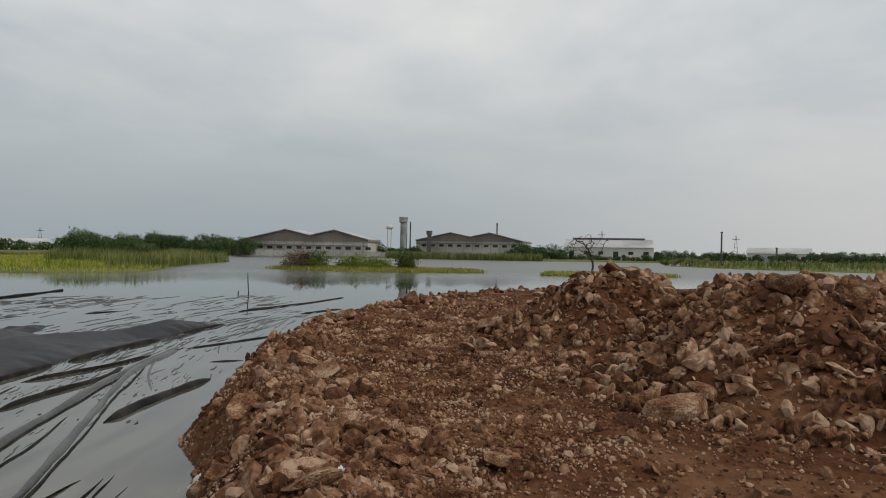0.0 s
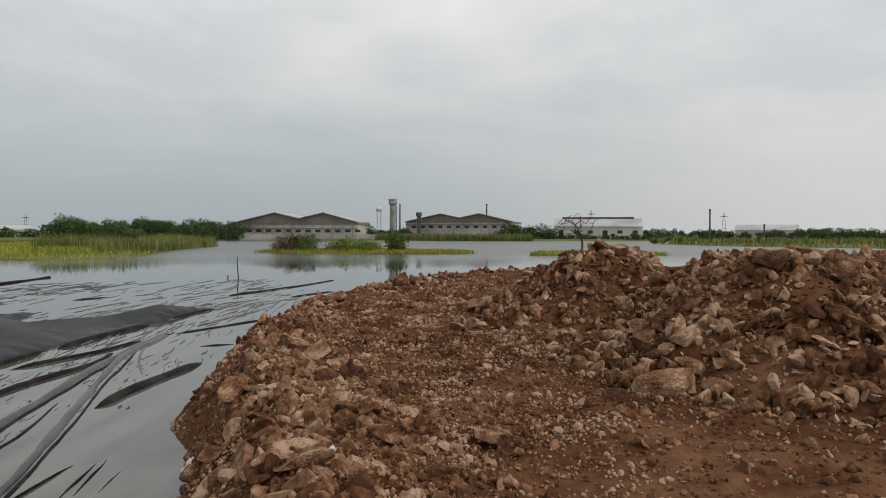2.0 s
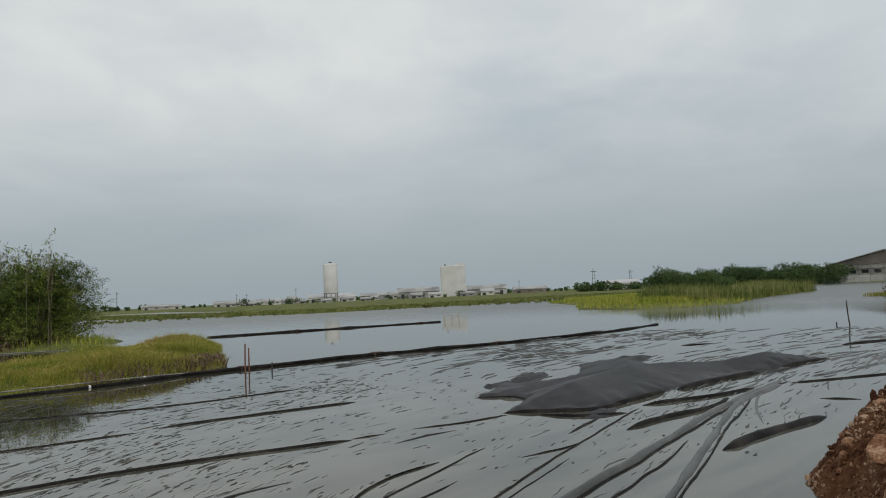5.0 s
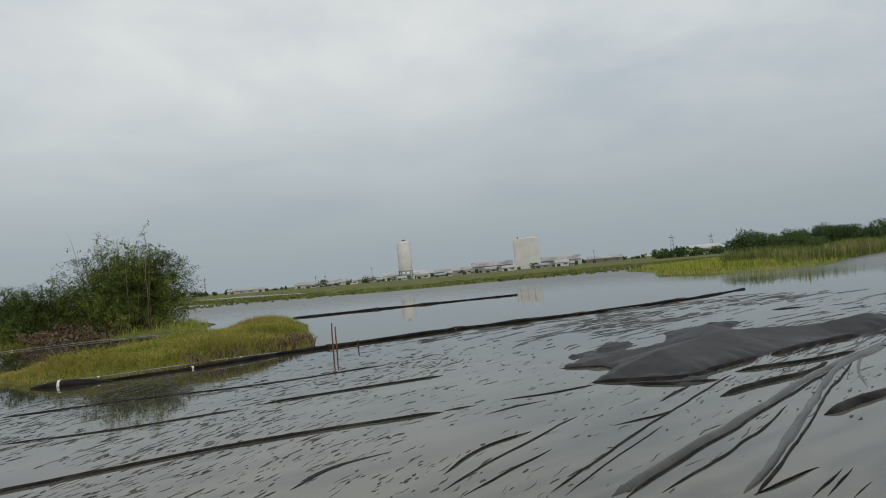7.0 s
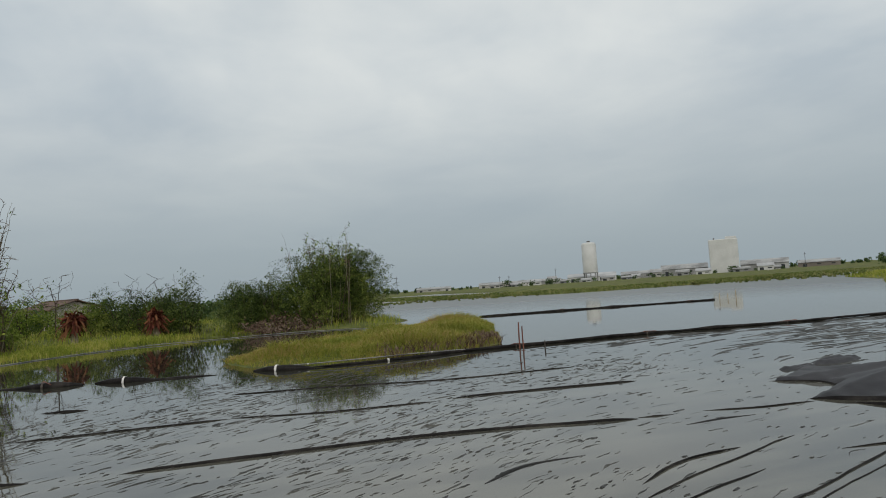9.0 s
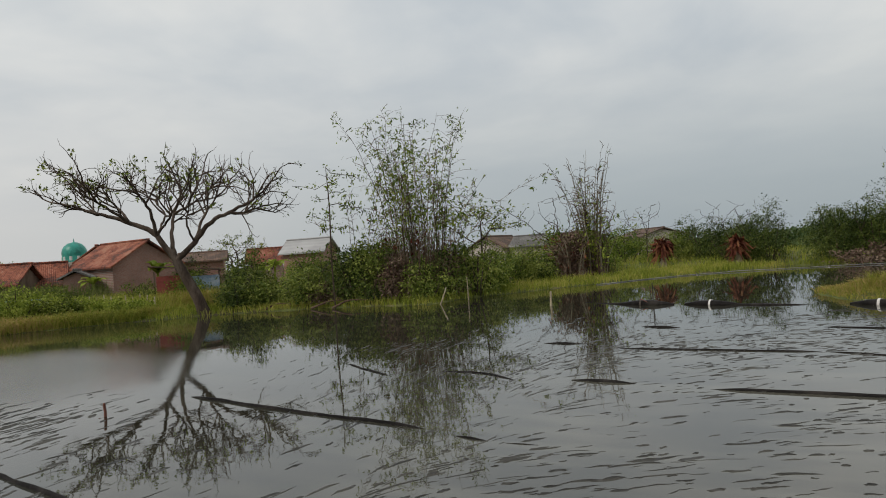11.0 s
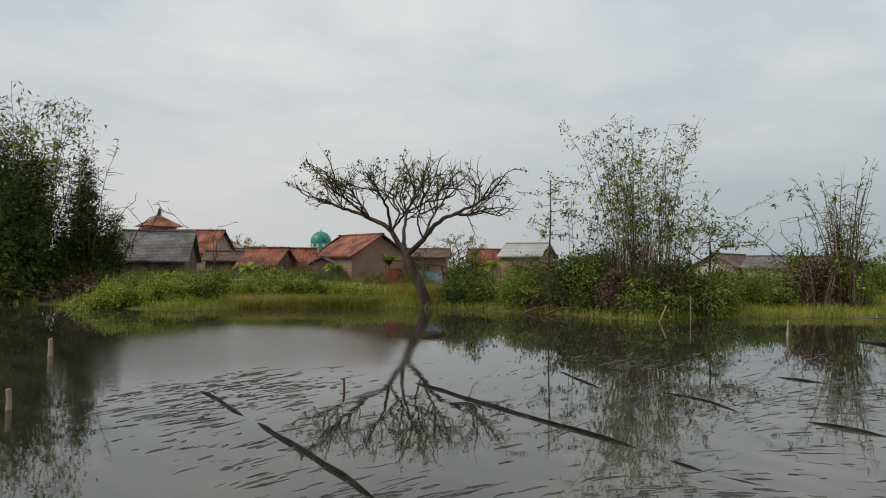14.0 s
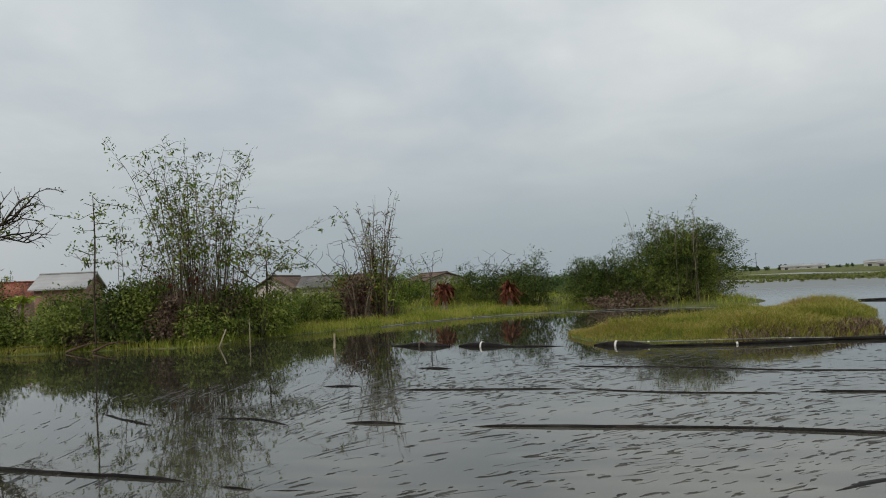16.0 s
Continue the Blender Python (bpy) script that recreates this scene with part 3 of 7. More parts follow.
def build_stones():
    rng = np.random.default_rng(5)
    V1, F1 = ico(1)
    V2, F2 = ico(2)
    V3, F3 = ico(3)
    pebble = [V1 * rng.uniform(0.7, 1.25, V1.shape) * np.array([1, 0.9, 0.7]) for _ in range(16)]
    stone = [rock_shape(V2, rng, 9) for _ in range(24)]
    big = [mesh_from("rock", rock_shape(V3, rng, 13), F3, ROCK, False) for _ in range(16)]

    def strew(name, P, size, shapes, F, sink, label):
        z = bank_height(P[:, 0], P[:, 1])
        Vs, Fs, o = [], [], 0
        for (x, y), s, zz in zip(P, size, z):
            R = np.array(Euler(rng.uniform(0, 6.28, 3)).to_matrix())
            v = (shapes[rng.integers(len(shapes))] * s * rng.uniform(0.55, 1.5, 3)) @ R.T + (x, y, zz + sink * s)
            Vs.append(v)
            Fs.append(F + o)
            o += len(v)
        ob = new(name, mesh_from(name, np.concatenate(Vs), np.concatenate(Fs), RUBBLE))
        tagged(ob, label, "rubble", kind="stuff")

    # heaps: packed broken stone, two layers deep
    P = scatter(17000, (0.5, 4.8), (12, 16), 1, lambda x, y: (heap_amount(x, y) > 0.0) * np.clip(11.0 / np.hypot(x, y), 0, 1) ** 1.5)
    size = np.minimum(0.022 + 0.024 * rng.pareto(1.75, len(P)), 0.14)
    strew("rubble", P, size, stone, F2, 0.35, "broken tan and rust-brown stone packed on the dumped heaps")
    # crest and slope of the bank
    P = scatter(4200, (-4.3, 0), (9, 30), 1, lambda x, y: sstep(0.35, 0.7, vnoise(x * 0.9, y * 0.9, 78)) * np.exp(-((inside(BANK, x, y) - 1.25) / 0.6) ** 2) * np.clip(9.0 / np.hypot(x, y), 0, 1))
    size = np.minimum(0.018 + 0.021 * rng.pareto(1.5, len(P)), 0.13) * (1 + 0.03 * np.clip(P[:, 1] - 9, 0, 20))
    strew("rubble", P, size, stone, F2, 0.02, "loose tan and rust-brown stones along the edge of the embankment")
    # gravel on the top
    P = scatter(27000, (-4.2, -4), (8, 24), 1, lambda x, y: stone_density(x, y) * (heap_amount(x, y) < 0.05) * np.clip(7.0 / np.hypot(x, y), 0, 1))
    size = np.minimum(0.010 + 0.011 * rng.pareto(1.6, len(P)), 0.055) * (1 + 0.05 * np.clip(P[:, 1] - 7, 0, 20))
    strew("gravel", P, size, pebble, F1, 0.1, "pale gravel and small stones trodden into the red earth")
    # grit between the stones, close to where one stands
    P = scatter(23000, (-3.6, 2.0), (6, 13), 1, lambda x, y: (inside(BANK, x, y) > 0.0) * (heap_amount(x, y) < 0.05) * (0.35 + 0.65 * sstep(0.35, 0.65, vnoise(x * 1.1, y * 1.1, 79))) * np.clip(5.0 / np.hypot(x, y), 0, 1) * (1 - 0.8 * sstep(2.8, 1.2, np.hypot(x - 3.6, y - 4.6))))
    strew("grit", P, rng.uniform(0.006, 0.017, len(P)) * (1 + 0.05 * P[:, 1]), pebble, F1, 0.35, "fine broken stone grit in the red earth")
    # the large ones, each a thing
    fixed = [(-2.15, 7.5, 0.36), (-0.98, 4.35, 0.24), (-0.75, 4.2, 0.2), (-0.33, 4.86, 0.2), (0.45, 4.78, 0.2), (2.1, 6.75, 0.24), (2.05, 7.15, 0.2), (2.66, 6.6, 0.22),
             (2.98, 6.5, 0.22), (2.94, 5.35, 0.14), (-1.0, 7.5, 0.19), (-1.75, 8.5, 0.34), (-1.45, 8.2, 0.26), (-2.2, 14.6, 0.36), (-0.95, 19.3, 0.5), (-0.5, 19.9, 0.35),
             (3.1, 11.95, 0.38), (3.3, 11.5, 0.34), (5.6, 8.9, 0.42), (4.6, 7.4, 0.32), (3.6, 6.4, 0.24), (2.3, 6.2, 0.3), (5.0, 8.6, 0.32), (4.0, 7.6, 0.3), (0.05, 5.4, 0.15), (-1.9, 5.9, 0.2), (-2.5, 6.9, 0.2), (-0.85, 5.9, 0.18), (1.0, 12.2, 0.34), (0.4, 10.4, 0.3)]
    Q = scatter(262, (-3.6, 3.5), (9, 27), 1, lambda x, y: np.clip(stone_density(x, y) * (0.06 + 0.9 * (heap_amount(x, y) > 0.03) + np.exp(-((inside(BANK, x, y) - 1.0) / 0.5) ** 2)), 0, 1))
    rows = [(x, y, s * 0.92) for x, y, s in fixed] + [(x, y, float(np.clip(0.065 + 0.03 * rng.pareto(2.2), 0.065, 0.18)) * (1 + 0.02 * max(0.0, y - 9))) for x, y in Q]
    zz = bank_height(np.array([r[0] for r in rows]), np.array([r[1] for r in rows]))
    for (x, y, s), z in zip(rows, zz):
        ob = new("rock", big[rng.integers(16)])
        ob.matrix_world = Matrix.LocRotScale((x, y, z + 0.3 * s), Euler((rng.uniform(-0.5, 0.5), rng.uniform(-0.5, 0.5), rng.uniform(0, 6.28))), Vector(rng.uniform(0.8, 1.2, 3) * s))
        tagged(ob, "angular tan-brown limestone rock lying in red earth", "rock", "rocks on the embankment")


build_stones()


def scrap(x, y, size, seed):
    """A crumpled rag of white plastic caught on the slope."""
    rng = np.random.default_rng(seed)
    u, v = np.meshgrid(np.linspace(-1, 1, 9), np.linspace(-1, 1, 7), indexing="ij")
    z = 0.12 * rng.normal(size=u.shape) + 0.3 * np.abs(np.sin(u * 3 + v))
    P = np.stack([u + 0.2 * v, v * (0.35 + 0.2 * np.sin(u * 2)), z], -1).reshape(-1, 3) * size
    ob = new("plastic_scrap", mesh_from("plastic_scrap", P, grid_faces(9, 7), WHITEWALL, True))
    ob.matrix_world = pose(x, y, float(bank_height(np.array([x]), np.array([y]))[0]) + 0.04, 12, -24, 60)
    tagged(ob, "torn scrap of white plastic on the earth slope", "litter", "litter on the embankment")


scrap(-2.62, 7.2, 0.11, 1)
scrap(-0.62, 4.35, 0.05, 2)

# ---- liner in the pond ----


def build_liner():
    """The sunken sheet; its many small creases rise through the water as dark flecks."""
    root = thing("pond_liner", pose(0, 0, 0), "black plastic pond liner with creases rising just above the water", "pond liner")
    rng = np.random.default_rng(33)
    area = [(-3.6, -15), (-8, -16), (-15, -13), (-24, -8), (-24.5, 10), (-23, 22), (-21, 34), (-10, 38), (-5, 30), (-5, 20), (-4.5, 12), (-4.6, 8), (-3.6, 2), (-3.4, -6)]
    C = []
    while len(C) < 7600:
        x, y = rng.uniform(-25, -3, 4000), rng.uniform(-16, 38, 4000)
        d = inside(area, x, y)
        cover = sstep(-0.3, 1.5, d) * (0.15 + 0.85 * sstep(-0.15, 0.3, fbm(x * 0.3, y * 0.3, 71, 4)))
        calm = np.exp(-(((x + 7.0) / 2.6) ** 2 + ((y - 1.0) / 4.0) ** 2)) + np.exp(-(((x + 11.5) / 2.2) ** 2 + ((y + 13.0) / 2.5) ** 2))
        far = np.where(y > 14, 0.34, 1.0) * np.where((y > 13) & (x < -11.5), 0.5, 1.0)
        ok = rng.uniform(size=4000) < cover * far * np.clip(1 - 0.9 * calm, 0, 1)
        C.extend(np.stack([x, y], 1)[ok])
    C = np.array(C[:7600])
    n = len(C)
    ang = np.radians(np.interp(C[:, 1], [-15, -8, -5, -3, 2, 6, 16, 28, 40], [92, 98, 76, 38, 32, 17, 9, -4, -8]) + 16 * fbm(C[:, 0] * 0.3, C[:, 1] * 0.3, 52, 2) + rng.normal(size=n) * 6)
    ln = np.clip(0.16 + 0.28 * rng.exponential(size=n), 0.12, 1.7) * np.where(C[:, 1] > 14, 2.6, np.where(C[:, 1] > -4, 0.55, 0.75))
    wd = np.clip(0.005 + 0.0085 * rng.exponential(size=n), 0.005, 0.06) * (1 + ln * 0.3) * np.where(C[:, 1] > 14, 1.25, np.where(C[:, 0] < -9, 0.7, 1.0))
    D, S = np.stack([-np.sin(ang), np.cos(ang)], 1), np.stack([np.cos(ang), np.sin(ang)], 1)
    k = 7
    t = np.linspace(-1, 1, k)
    bend = rng.normal(size=(n, 1)) * 0.05 * ln[:, None]
    kink = rng.normal(size=(n, k)) * 0.008
    mid = C[:, None] + D[:, None] * (t[None, :, None] * ln[:, None, None] / 2) + S[:, None] * ((t**2)[None] * bend + kink)[:, :, None]
    w = wd[:, None] * (np.maximum(0.02, 1 - t**2) ** 0.7)[None] * rng.uniform(0.55, 1.3, (n, k))
    rows = []
    for f, z in ((-1, -0.006), (-0.2, 0.014), (1, -0.006)):
        p = mid + S[:, None] * (w * f)[:, :, None]
        rows.append(np.concatenate([p, np.full((n, k, 1), z) * np.where(z > 0, np.minimum(1, w[:, :, None] / 0.02) * np.where(C[:, 1] > 14, 1.4, 1.0)[:, None, None], 1)], 2))
    V = np.stack(rows, 2).reshape(-1, 3)
    F = (grid_faces(k, 3)[None] + (np.arange(n) * k * 3)[:, None, None]).reshape(-1, 4)
    tagged(part("ripples", mesh_from("ripples", V, F, LINER, True), LINER, root), kind="stuff")
    return root


liner = build_liner()


def fold(width, height, *points, mat=None):
    """One crease of the liner that stands out of the water, thin at its ends; also draws strips of shade."""
    P = np.array([(x, y, 0.0) for x, y in points])
    length = np.linalg.norm(np.diff(P, axis=0), axis=1).sum()
    n = max(10, int(length / 0.14))
    C = smooth_line(P, n)
    t = np.linspace(0, 1, n)
    k = int(abs(points[0][0]) * 100) % 97
    taper = np.minimum(1, np.minimum(t, 1 - t) * length / 0.5 + 0.05) ** 0.6
    wob = 1 + 0.55 * fbm(t * length * 1.3, t * 0 + k, 5, 3)
    w, h = width * 0.15 * taper * wob, height * 0.62 * taper * (0.8 + 0.5 * wob) - 0.003
    T = np.gradient(C, axis=0)
    T /= np.linalg.norm(T, axis=1, keepdims=True)
    S = np.stack([T[:, 1], -T[:, 0], 0 * t], 1)
    C = C + S * (0.05 * fbm(t * length * 0.9, t * 0 + k, 8, 3))[:, None]
    rows = []
    for f, g in ((-1.15, -0.5), (-0.75, 0.35), (-0.25, 1.0), (0.2, 0.9), (0.7, 0.3), (1.15, -0.5)):
        rows.append(C + S * (w * f)[:, None] + np.array([0, 0, 1.0]) * (np.maximum(h, 0.004) * g)[:, None])
    V = np.stack(rows, 1).reshape(-1, 3)
    mat = mat or FOLD
    part("liner_crease", mesh_from("liner_crease", V, grid_faces(n, 6), mat, True), mat, liner, "wet black crease or dark strip drawn as shade" if mat is FOLD else "wide wet grey crease")


fold(0.4, 0.08, (-5.15, 5.22), (-5.54, 7.42), (-6.04, 10.29), (-6.63, 13.76), (-6.96, 17.50), mat=SHEEN)
fold(0.44, 0.08, (-4.17, 6.16), (-4.45, 7.23), (-4.85, 8.57), (-5.68, 11.16), (-6.60, 14.52), (-6.75, 16.91), mat=SHEEN)
# black strips along the two grey creases, drawn as their shaded sides
fold(0.14, 0.04, (-5.02, 5.22), (-5.42, 7.42), (-5.92, 10.29), (-6.50, 13.76))
fold(0.14, 0.04, (-4.05, 6.16), (-4.33, 7.23), (-4.72, 8.57), (-5.54, 11.16), (-6.45, 14.52))
fold(0.12, 0.03, (-4.83, 5.63), (-4.98, 7.02), (-5.28, 8.52), (-5.69, 10.18))
fold(0.09, 0.03, (-5.75, 4.88), (-6.15, 6.15), (-6.68, 7.85), (-7.36, 10.26), (-7.90, 12.27))
fold(0.07, 0.02, (-5.56, 4.91), (-6.00, 6.26), (-6.56, 8.06))
fold(0.34, 0.09, (-6.95, 10.30), (-6.89, 11.66), (-6.69, 12.81), (-6.91, 14.40))
fold(0.8, 0.12, (-5.0, 9.85), (-4.93, 10.9), (-4.8, 12.0), (-4.65, 13.3))
fold(0.1, 0.04, (-7.33, 4.49), (-7.87, 5.55), (-8.01, 6.70))
fold(0.08, 0.025, (-6.81, 4.11), (-7.38, 5.67), (-8.05, 7.83))
fold(0.12, 0.025, (-6.45, 4.16), (-6.76, 5.12), (-7.01, 6.16))
fold(0.06, 0.04, (-4.09, 6.15), (-4.00, 6.82), (-3.96, 7.42))
fold(0.12, 0.03, (-3.64, 6.45), (-3.76, 7.49))
fold(0.1, 0.03, (-3.51, 6.56), (-3.70, 7.62))
fold(0.12, 0.02, (-3.31, 6.65), (-3.37, 7.24))
fold(0.07, 0.03, (-10.29, 8.08), (-9.89, 9.10), (-9.69, 10.20))
fold(0.08, 0.04, (-10.52, 6.83), (-10.34, 7.48))
fold(0.3, 0.02, (-9.54, 7.08), (-9.60, 7.84), (-9.51, 8.52))
fold(0.1, 0.04, (-7.55, 9.44), (-7.83, 10.39), (-7.95, 10.93))
fold(0.06, 0.03, (-7.15, 7.68), (-6.98, 8.65), (-7.01, 9.09))
fold(0.12, 0.06, (-12.10, -1.75), (-11.95, 0.00), (-11.75, 1.62), (-11.52, 3.33), (-10.45, 6.78))
fold(0.07, 0.035, (-16.07, 0.07), (-15.27, 2.11), (-14.82, 4.49))
fold(0.1, 0.05, (-14.95, 4.95), (-14.85, 5.65), (-14.05, 9.41))
fold(0.07, 0.035, (-20.04, 0.22), (-19.35, 2.84), (-18.08, 5.80), (-17.54, 9.83))
fold(0.4, 0.02, (-8.45, 2.85), (-8.89, 3.73), (-8.87, 4.68))
fold(0.25, 0.07, (-8.61, 27.63), (-7.14, 31.56), (-5.57, 37.17))
fold(0.25, 0.06, (-5.89, 27.14), (-4.58, 29.88))
fold(0.2, 0.05, (-6.63, 17.16), (-5.58, 19.09), (-4.57, 21.15))
fold(0.12, 0.05, (-5.36, 15.26), (-4.67, 15.58))
fold(0.15, 0.05, (-13.88, 25.58), (-13.24, 26.95))
fold(0.1, 0.03, (-6.88, 15.17), (-6.74, 17.46))
fold(0.12, 0.06, (-6.03, -13.86), (-5.57, -11.14))
fold(0.14, 0.07, (-5.46, -10.53), (-5.02, -8.03), (-4.68, -6.34))
fold(0.12, 0.06, (-10.02, -11.65), (-9.31, -8.28), (-8.82, -5.51))
fold(0.1, 0.05, (-8.59, -4.86), (-8.45, -4.29))
fold(0.08, 0.03, (-8.45, -4.03), (-8.44, -3.58))
fold(0.16, 0.07, (-12.57, -4.34), (-12.39, -3.09))
fold(0.06, 0.04, (-13.93, -10.53), (-12.61, -8.46))
fold(0.1, 0.04, (-13.21, -7.45), (-13.05, -6.38), (-12.47, -5.49))
fold(0.12, 0.05, (-17.32, -6.45), (-17.23, -5.35))
fold(0.06, 0.04, (-16.49, -4.25), (-16.2, -2.0), (-16.05, 0.0))
fold(0.14, 0.06, (-20.61, -4.49), (-20.24, -3.35))


# gathers round the tarpaulin, black strips that draw the shade under its edges
fold(0.35, 0.10, (-9.9, 10.3), (-9.2, 10.9), (-8.6, 11.5), (-8.4, 12.6))
fold(0.3, 0.12, (-8.5, 12.0), (-8.45, 13.4), (-8.55, 14.6))
fold(0.4, 0.12, (-8.4, 14.9), (-8.3, 16.8), (-8.0, 18.8))
fold(0.3, 0.10, (-8.0, 20.2), (-7.7, 21.8), (-7.5, 22.8))
fold(0.25, 0.08, (-8.0, 12.6), (-7.3, 14.4), (-7.0, 16.0))
fold(0.25, 0.07, (-9.2, 10.5), (-8.3, 10.9), (-7.8, 11.7))
fold(0.2, 0.05, (-11.9, 11.4), (-11.1, 12.0), (-10.5, 11.8), (-9.9, 10.4))


def build_tarp():
    xs, ys = np.arange(-15.2, -6.6, 0.055), np.arange(9.5, 24.5, 0.08)
    X, Y = np.meshgrid(xs, ys, indexing="ij")
    d = inside([(-11.9, 11.4), (-11.0, 12.1), (-10.5, 11.9), (-9.95, 10.3), (-9.2, 11.0), (-8.6, 11.6), (-8.6, 14.4), (-8.3, 18.0), (-7.6, 23.0), (-8.9, 22.4), (-10.2, 20.0), (-11.6, 19.0), (-13.9, 18.2),
                (-12.3, 16.6), (-12.1, 14.9), (-12.7, 13.4)], X, Y)
    d = d + 0.16 * fbm(X * 1.1, Y * 0.8, 81, 3)
    # sheet hung in sharp ridges that run down to its pointed corners
    z = np.full(X.shape, 0.03) + 0.04 * fbm(X * 0.6, Y * 0.6, 84, 2)
    ridges = [[(-9.9, 10.4, 0.02), (-9.8, 12.6, 0.40), (-10.2, 15.8, 0.46), (-9.3, 19.0, 0.24), (-8.7, 21.0, 0.36), (-7.7, 22.9, 0.0)],
              [(-11.9, 11.4, 0.02), (-10.7, 13.6, 0.33), (-10.2, 15.8, 0.46)],
              [(-10.2, 15.8, 0.46), (-11.6, 17.4, 0.42), (-13.8, 18.2, 0.0)],
              [(-9.8, 12.6, 0.36), (-8.7, 12.3, 0.08)], [(-10.2, 15.8, 0.40), (-8.6, 16.6, 0.10)], [(-12.5, 13.5, 0.02), (-10.7, 13.9, 0.3)]]
    for line in ridges:
        for (ax, ay, ah), (bx, by, bh) in zip(line[:-1], line[1:]):
            dx, dy = bx - ax, by - ay
            t = np.clip(((X - ax) * dx + (Y - ay) * dy) / (dx * dx + dy * dy), 0, 1)
            dd = np.hypot(X - ax - t * dx, Y - ay - t * dy) * (1 + 0.14 * fbm(X * 0.7, Y * 0.5, 83, 2))
            top = ah + (bh - ah) * t
            z = np.maximum(z, top * 0.95 - 0.27 * dd)
    z = z + 0.018 * (0.4 - np.abs(fbm(X * 1.3 + Y * 0.5, Y * 0.55 - X * 0.3, 87, 3)) * 2.4)
    # pleats gather towards the hem
    hem = np.sin(Y * 4.2 + X * 1.6 + 2.2 * fbm(X * 0.8, Y * 0.8, 95, 2))
    z = z + 0.05 * sstep(0.7, 0.1, d) * (np.abs(hem) - 0.6)
    z = -0.05 + sstep(-0.03, 0.1, d) * (0.07 + np.maximum(z, 0.0) * (0.7 + 0.3 * sstep(0.0, 0.3, d)))
    V = np.stack([X, Y, z], -1).reshape(-1, 3)
    F = grid_faces(len(xs), len(ys))
    F = F[V[F][:, :, 2].max(axis=1) > -0.03]
    root = thing("tarpaulin", pose(0, 0, 0), "dark grey crumpled tarpaulin heaped over the pond liner", "tarpaulin")
    part("sheet", mesh_from("sheet", V, F, TARP, True), TARP, root)
    # loose flaps beside it
    for fx, fy, lx, ly, h in ((-13.1, 15.0, 0.4, 1.0, 0.13), (-12.9, 13.4, 0.3, 0.7, 0.08), (-12.9, 19.8, 0.5, 2.1, 0.14), (-8.2, 11.4, 0.35, 0.8, 0.06)):
        u, v = np.meshgrid(np.linspace(-1, 1, 24), np.linspace(-1, 1, 30), indexing="ij")
        q = 1 - np.hypot(u * (1 + 0.3 * v), v)
        zz = -0.03 + sstep(-0.02, 0.5, q + 0.18 * fbm(u * 2 + fx, v * 2, 89)) * h * (1 + 0.7 * fbm(u * 2.5, v * 2.5 + fy, 91, 3))
        FV = np.stack([fx + u * lx - 0.2 * v * lx, fy + v * ly, zz], -1).reshape(-1, 3)
        FF = grid_faces(24, 30)
        part("flap", mesh_from("flap", FV, FF[FV[FF][:, :, 2].max(axis=1) > -0.02], TARP, True), TARP, root, "loose flap of sheet")


build_tarp()


def boom(name, points, radius, mat, label, ties, tie_mat, wob=0.25, girth=None):
    P = np.array(points, float)
    length = np.linalg.norm(np.diff(P, axis=0), axis=1).sum()
    n = int(length / 0.25)
    C = smooth_line(P, n)
    s = np.linspace(0, length, n)
    C[:, 0] += 0.10 * fbm(s * 0.35, s * 0, 5, 3)
    C[:, 2] += 0.03 * fbm(s * 0.5, s * 0 + 3, 6, 2)
    r = radius * (1 + wob * fbm(s * 0.6, s * 0 + 9, 7, 3))
    if girth:
        r = r * np.interp(np.linspace(0, 1, n), np.linspace(0, 1, len(girth)), girth)
    root = thing(name, pose(0, 0, 0), label, "floating boom")
    V, F = tube(C, r, 8)
    part("tube", mesh_from("tube", V, F, mat, True), mat, root)
    for f in ties:
        k = min(int(f * (n - 1)), n - 3)
        V, F = tube(np.array([C[k], C[k] + 0.28 * (C[k + 1] - C[k])]), r[k] * 1.18, 10)
        tie = part("tie", mesh_from("tie", V, F, tie_mat, True), tie_mat, root, "cord tied round the tube")
        if tie_mat is DARKWOOD:
            V, F = tube(C[k] + np.array([(-0.3, -0.24, 0.0), (0.0, 0.0, r[k] * 1.3), (0.34, 0.3, 0.1)]), [0.02, 0.018, 0.012], 5)
            part("stick", mesh_from("stick", V, F, REDWOOD, True), REDWOOD, tie, "thin wooden stick tucked under the cord")
    return C, r


LONG = "long black floating boom of rolled plastic sheet on the water"
SPINDLE = "swollen black piece of boom floating on the water"
boom("floating_boom", [(-25.0, 9.2, 0.04), (-24.7, 13.0, 0.05), (-24.3, 17.3, 0.05), (-22.7, 24.8, 0.05), (-21.9, 31.4, 0.05), (-22.5, 38.9, 0.02)], 0.068, FOLD, LONG, [0.08, 0.28, 0.5, 0.74], DARKWOOD, 0.5)
boom("floating_boom", [(-24.9, 3.2, 0.02), (-24.7, 6.0, 0.03), (-25.0, 9.2, 0.04)], 0.06, FOLD, "black boom lying along the grassy spit", [0.5], WHITE_TIE, 0.5, [0.5, 0.8, 0.7, 1.0, 1.3, 1.0])
boom("floating_boom", [(-25.9, 1.3, 0.0), (-25.3, 2.4, 0.02), (-24.9, 3.4, 0.0)], 0.17, FOLD, SPINDLE, [0.45], WHITE_TIE, 0.15, [0.2, 0.8, 1.0, 0.95, 0.7, 0.2])
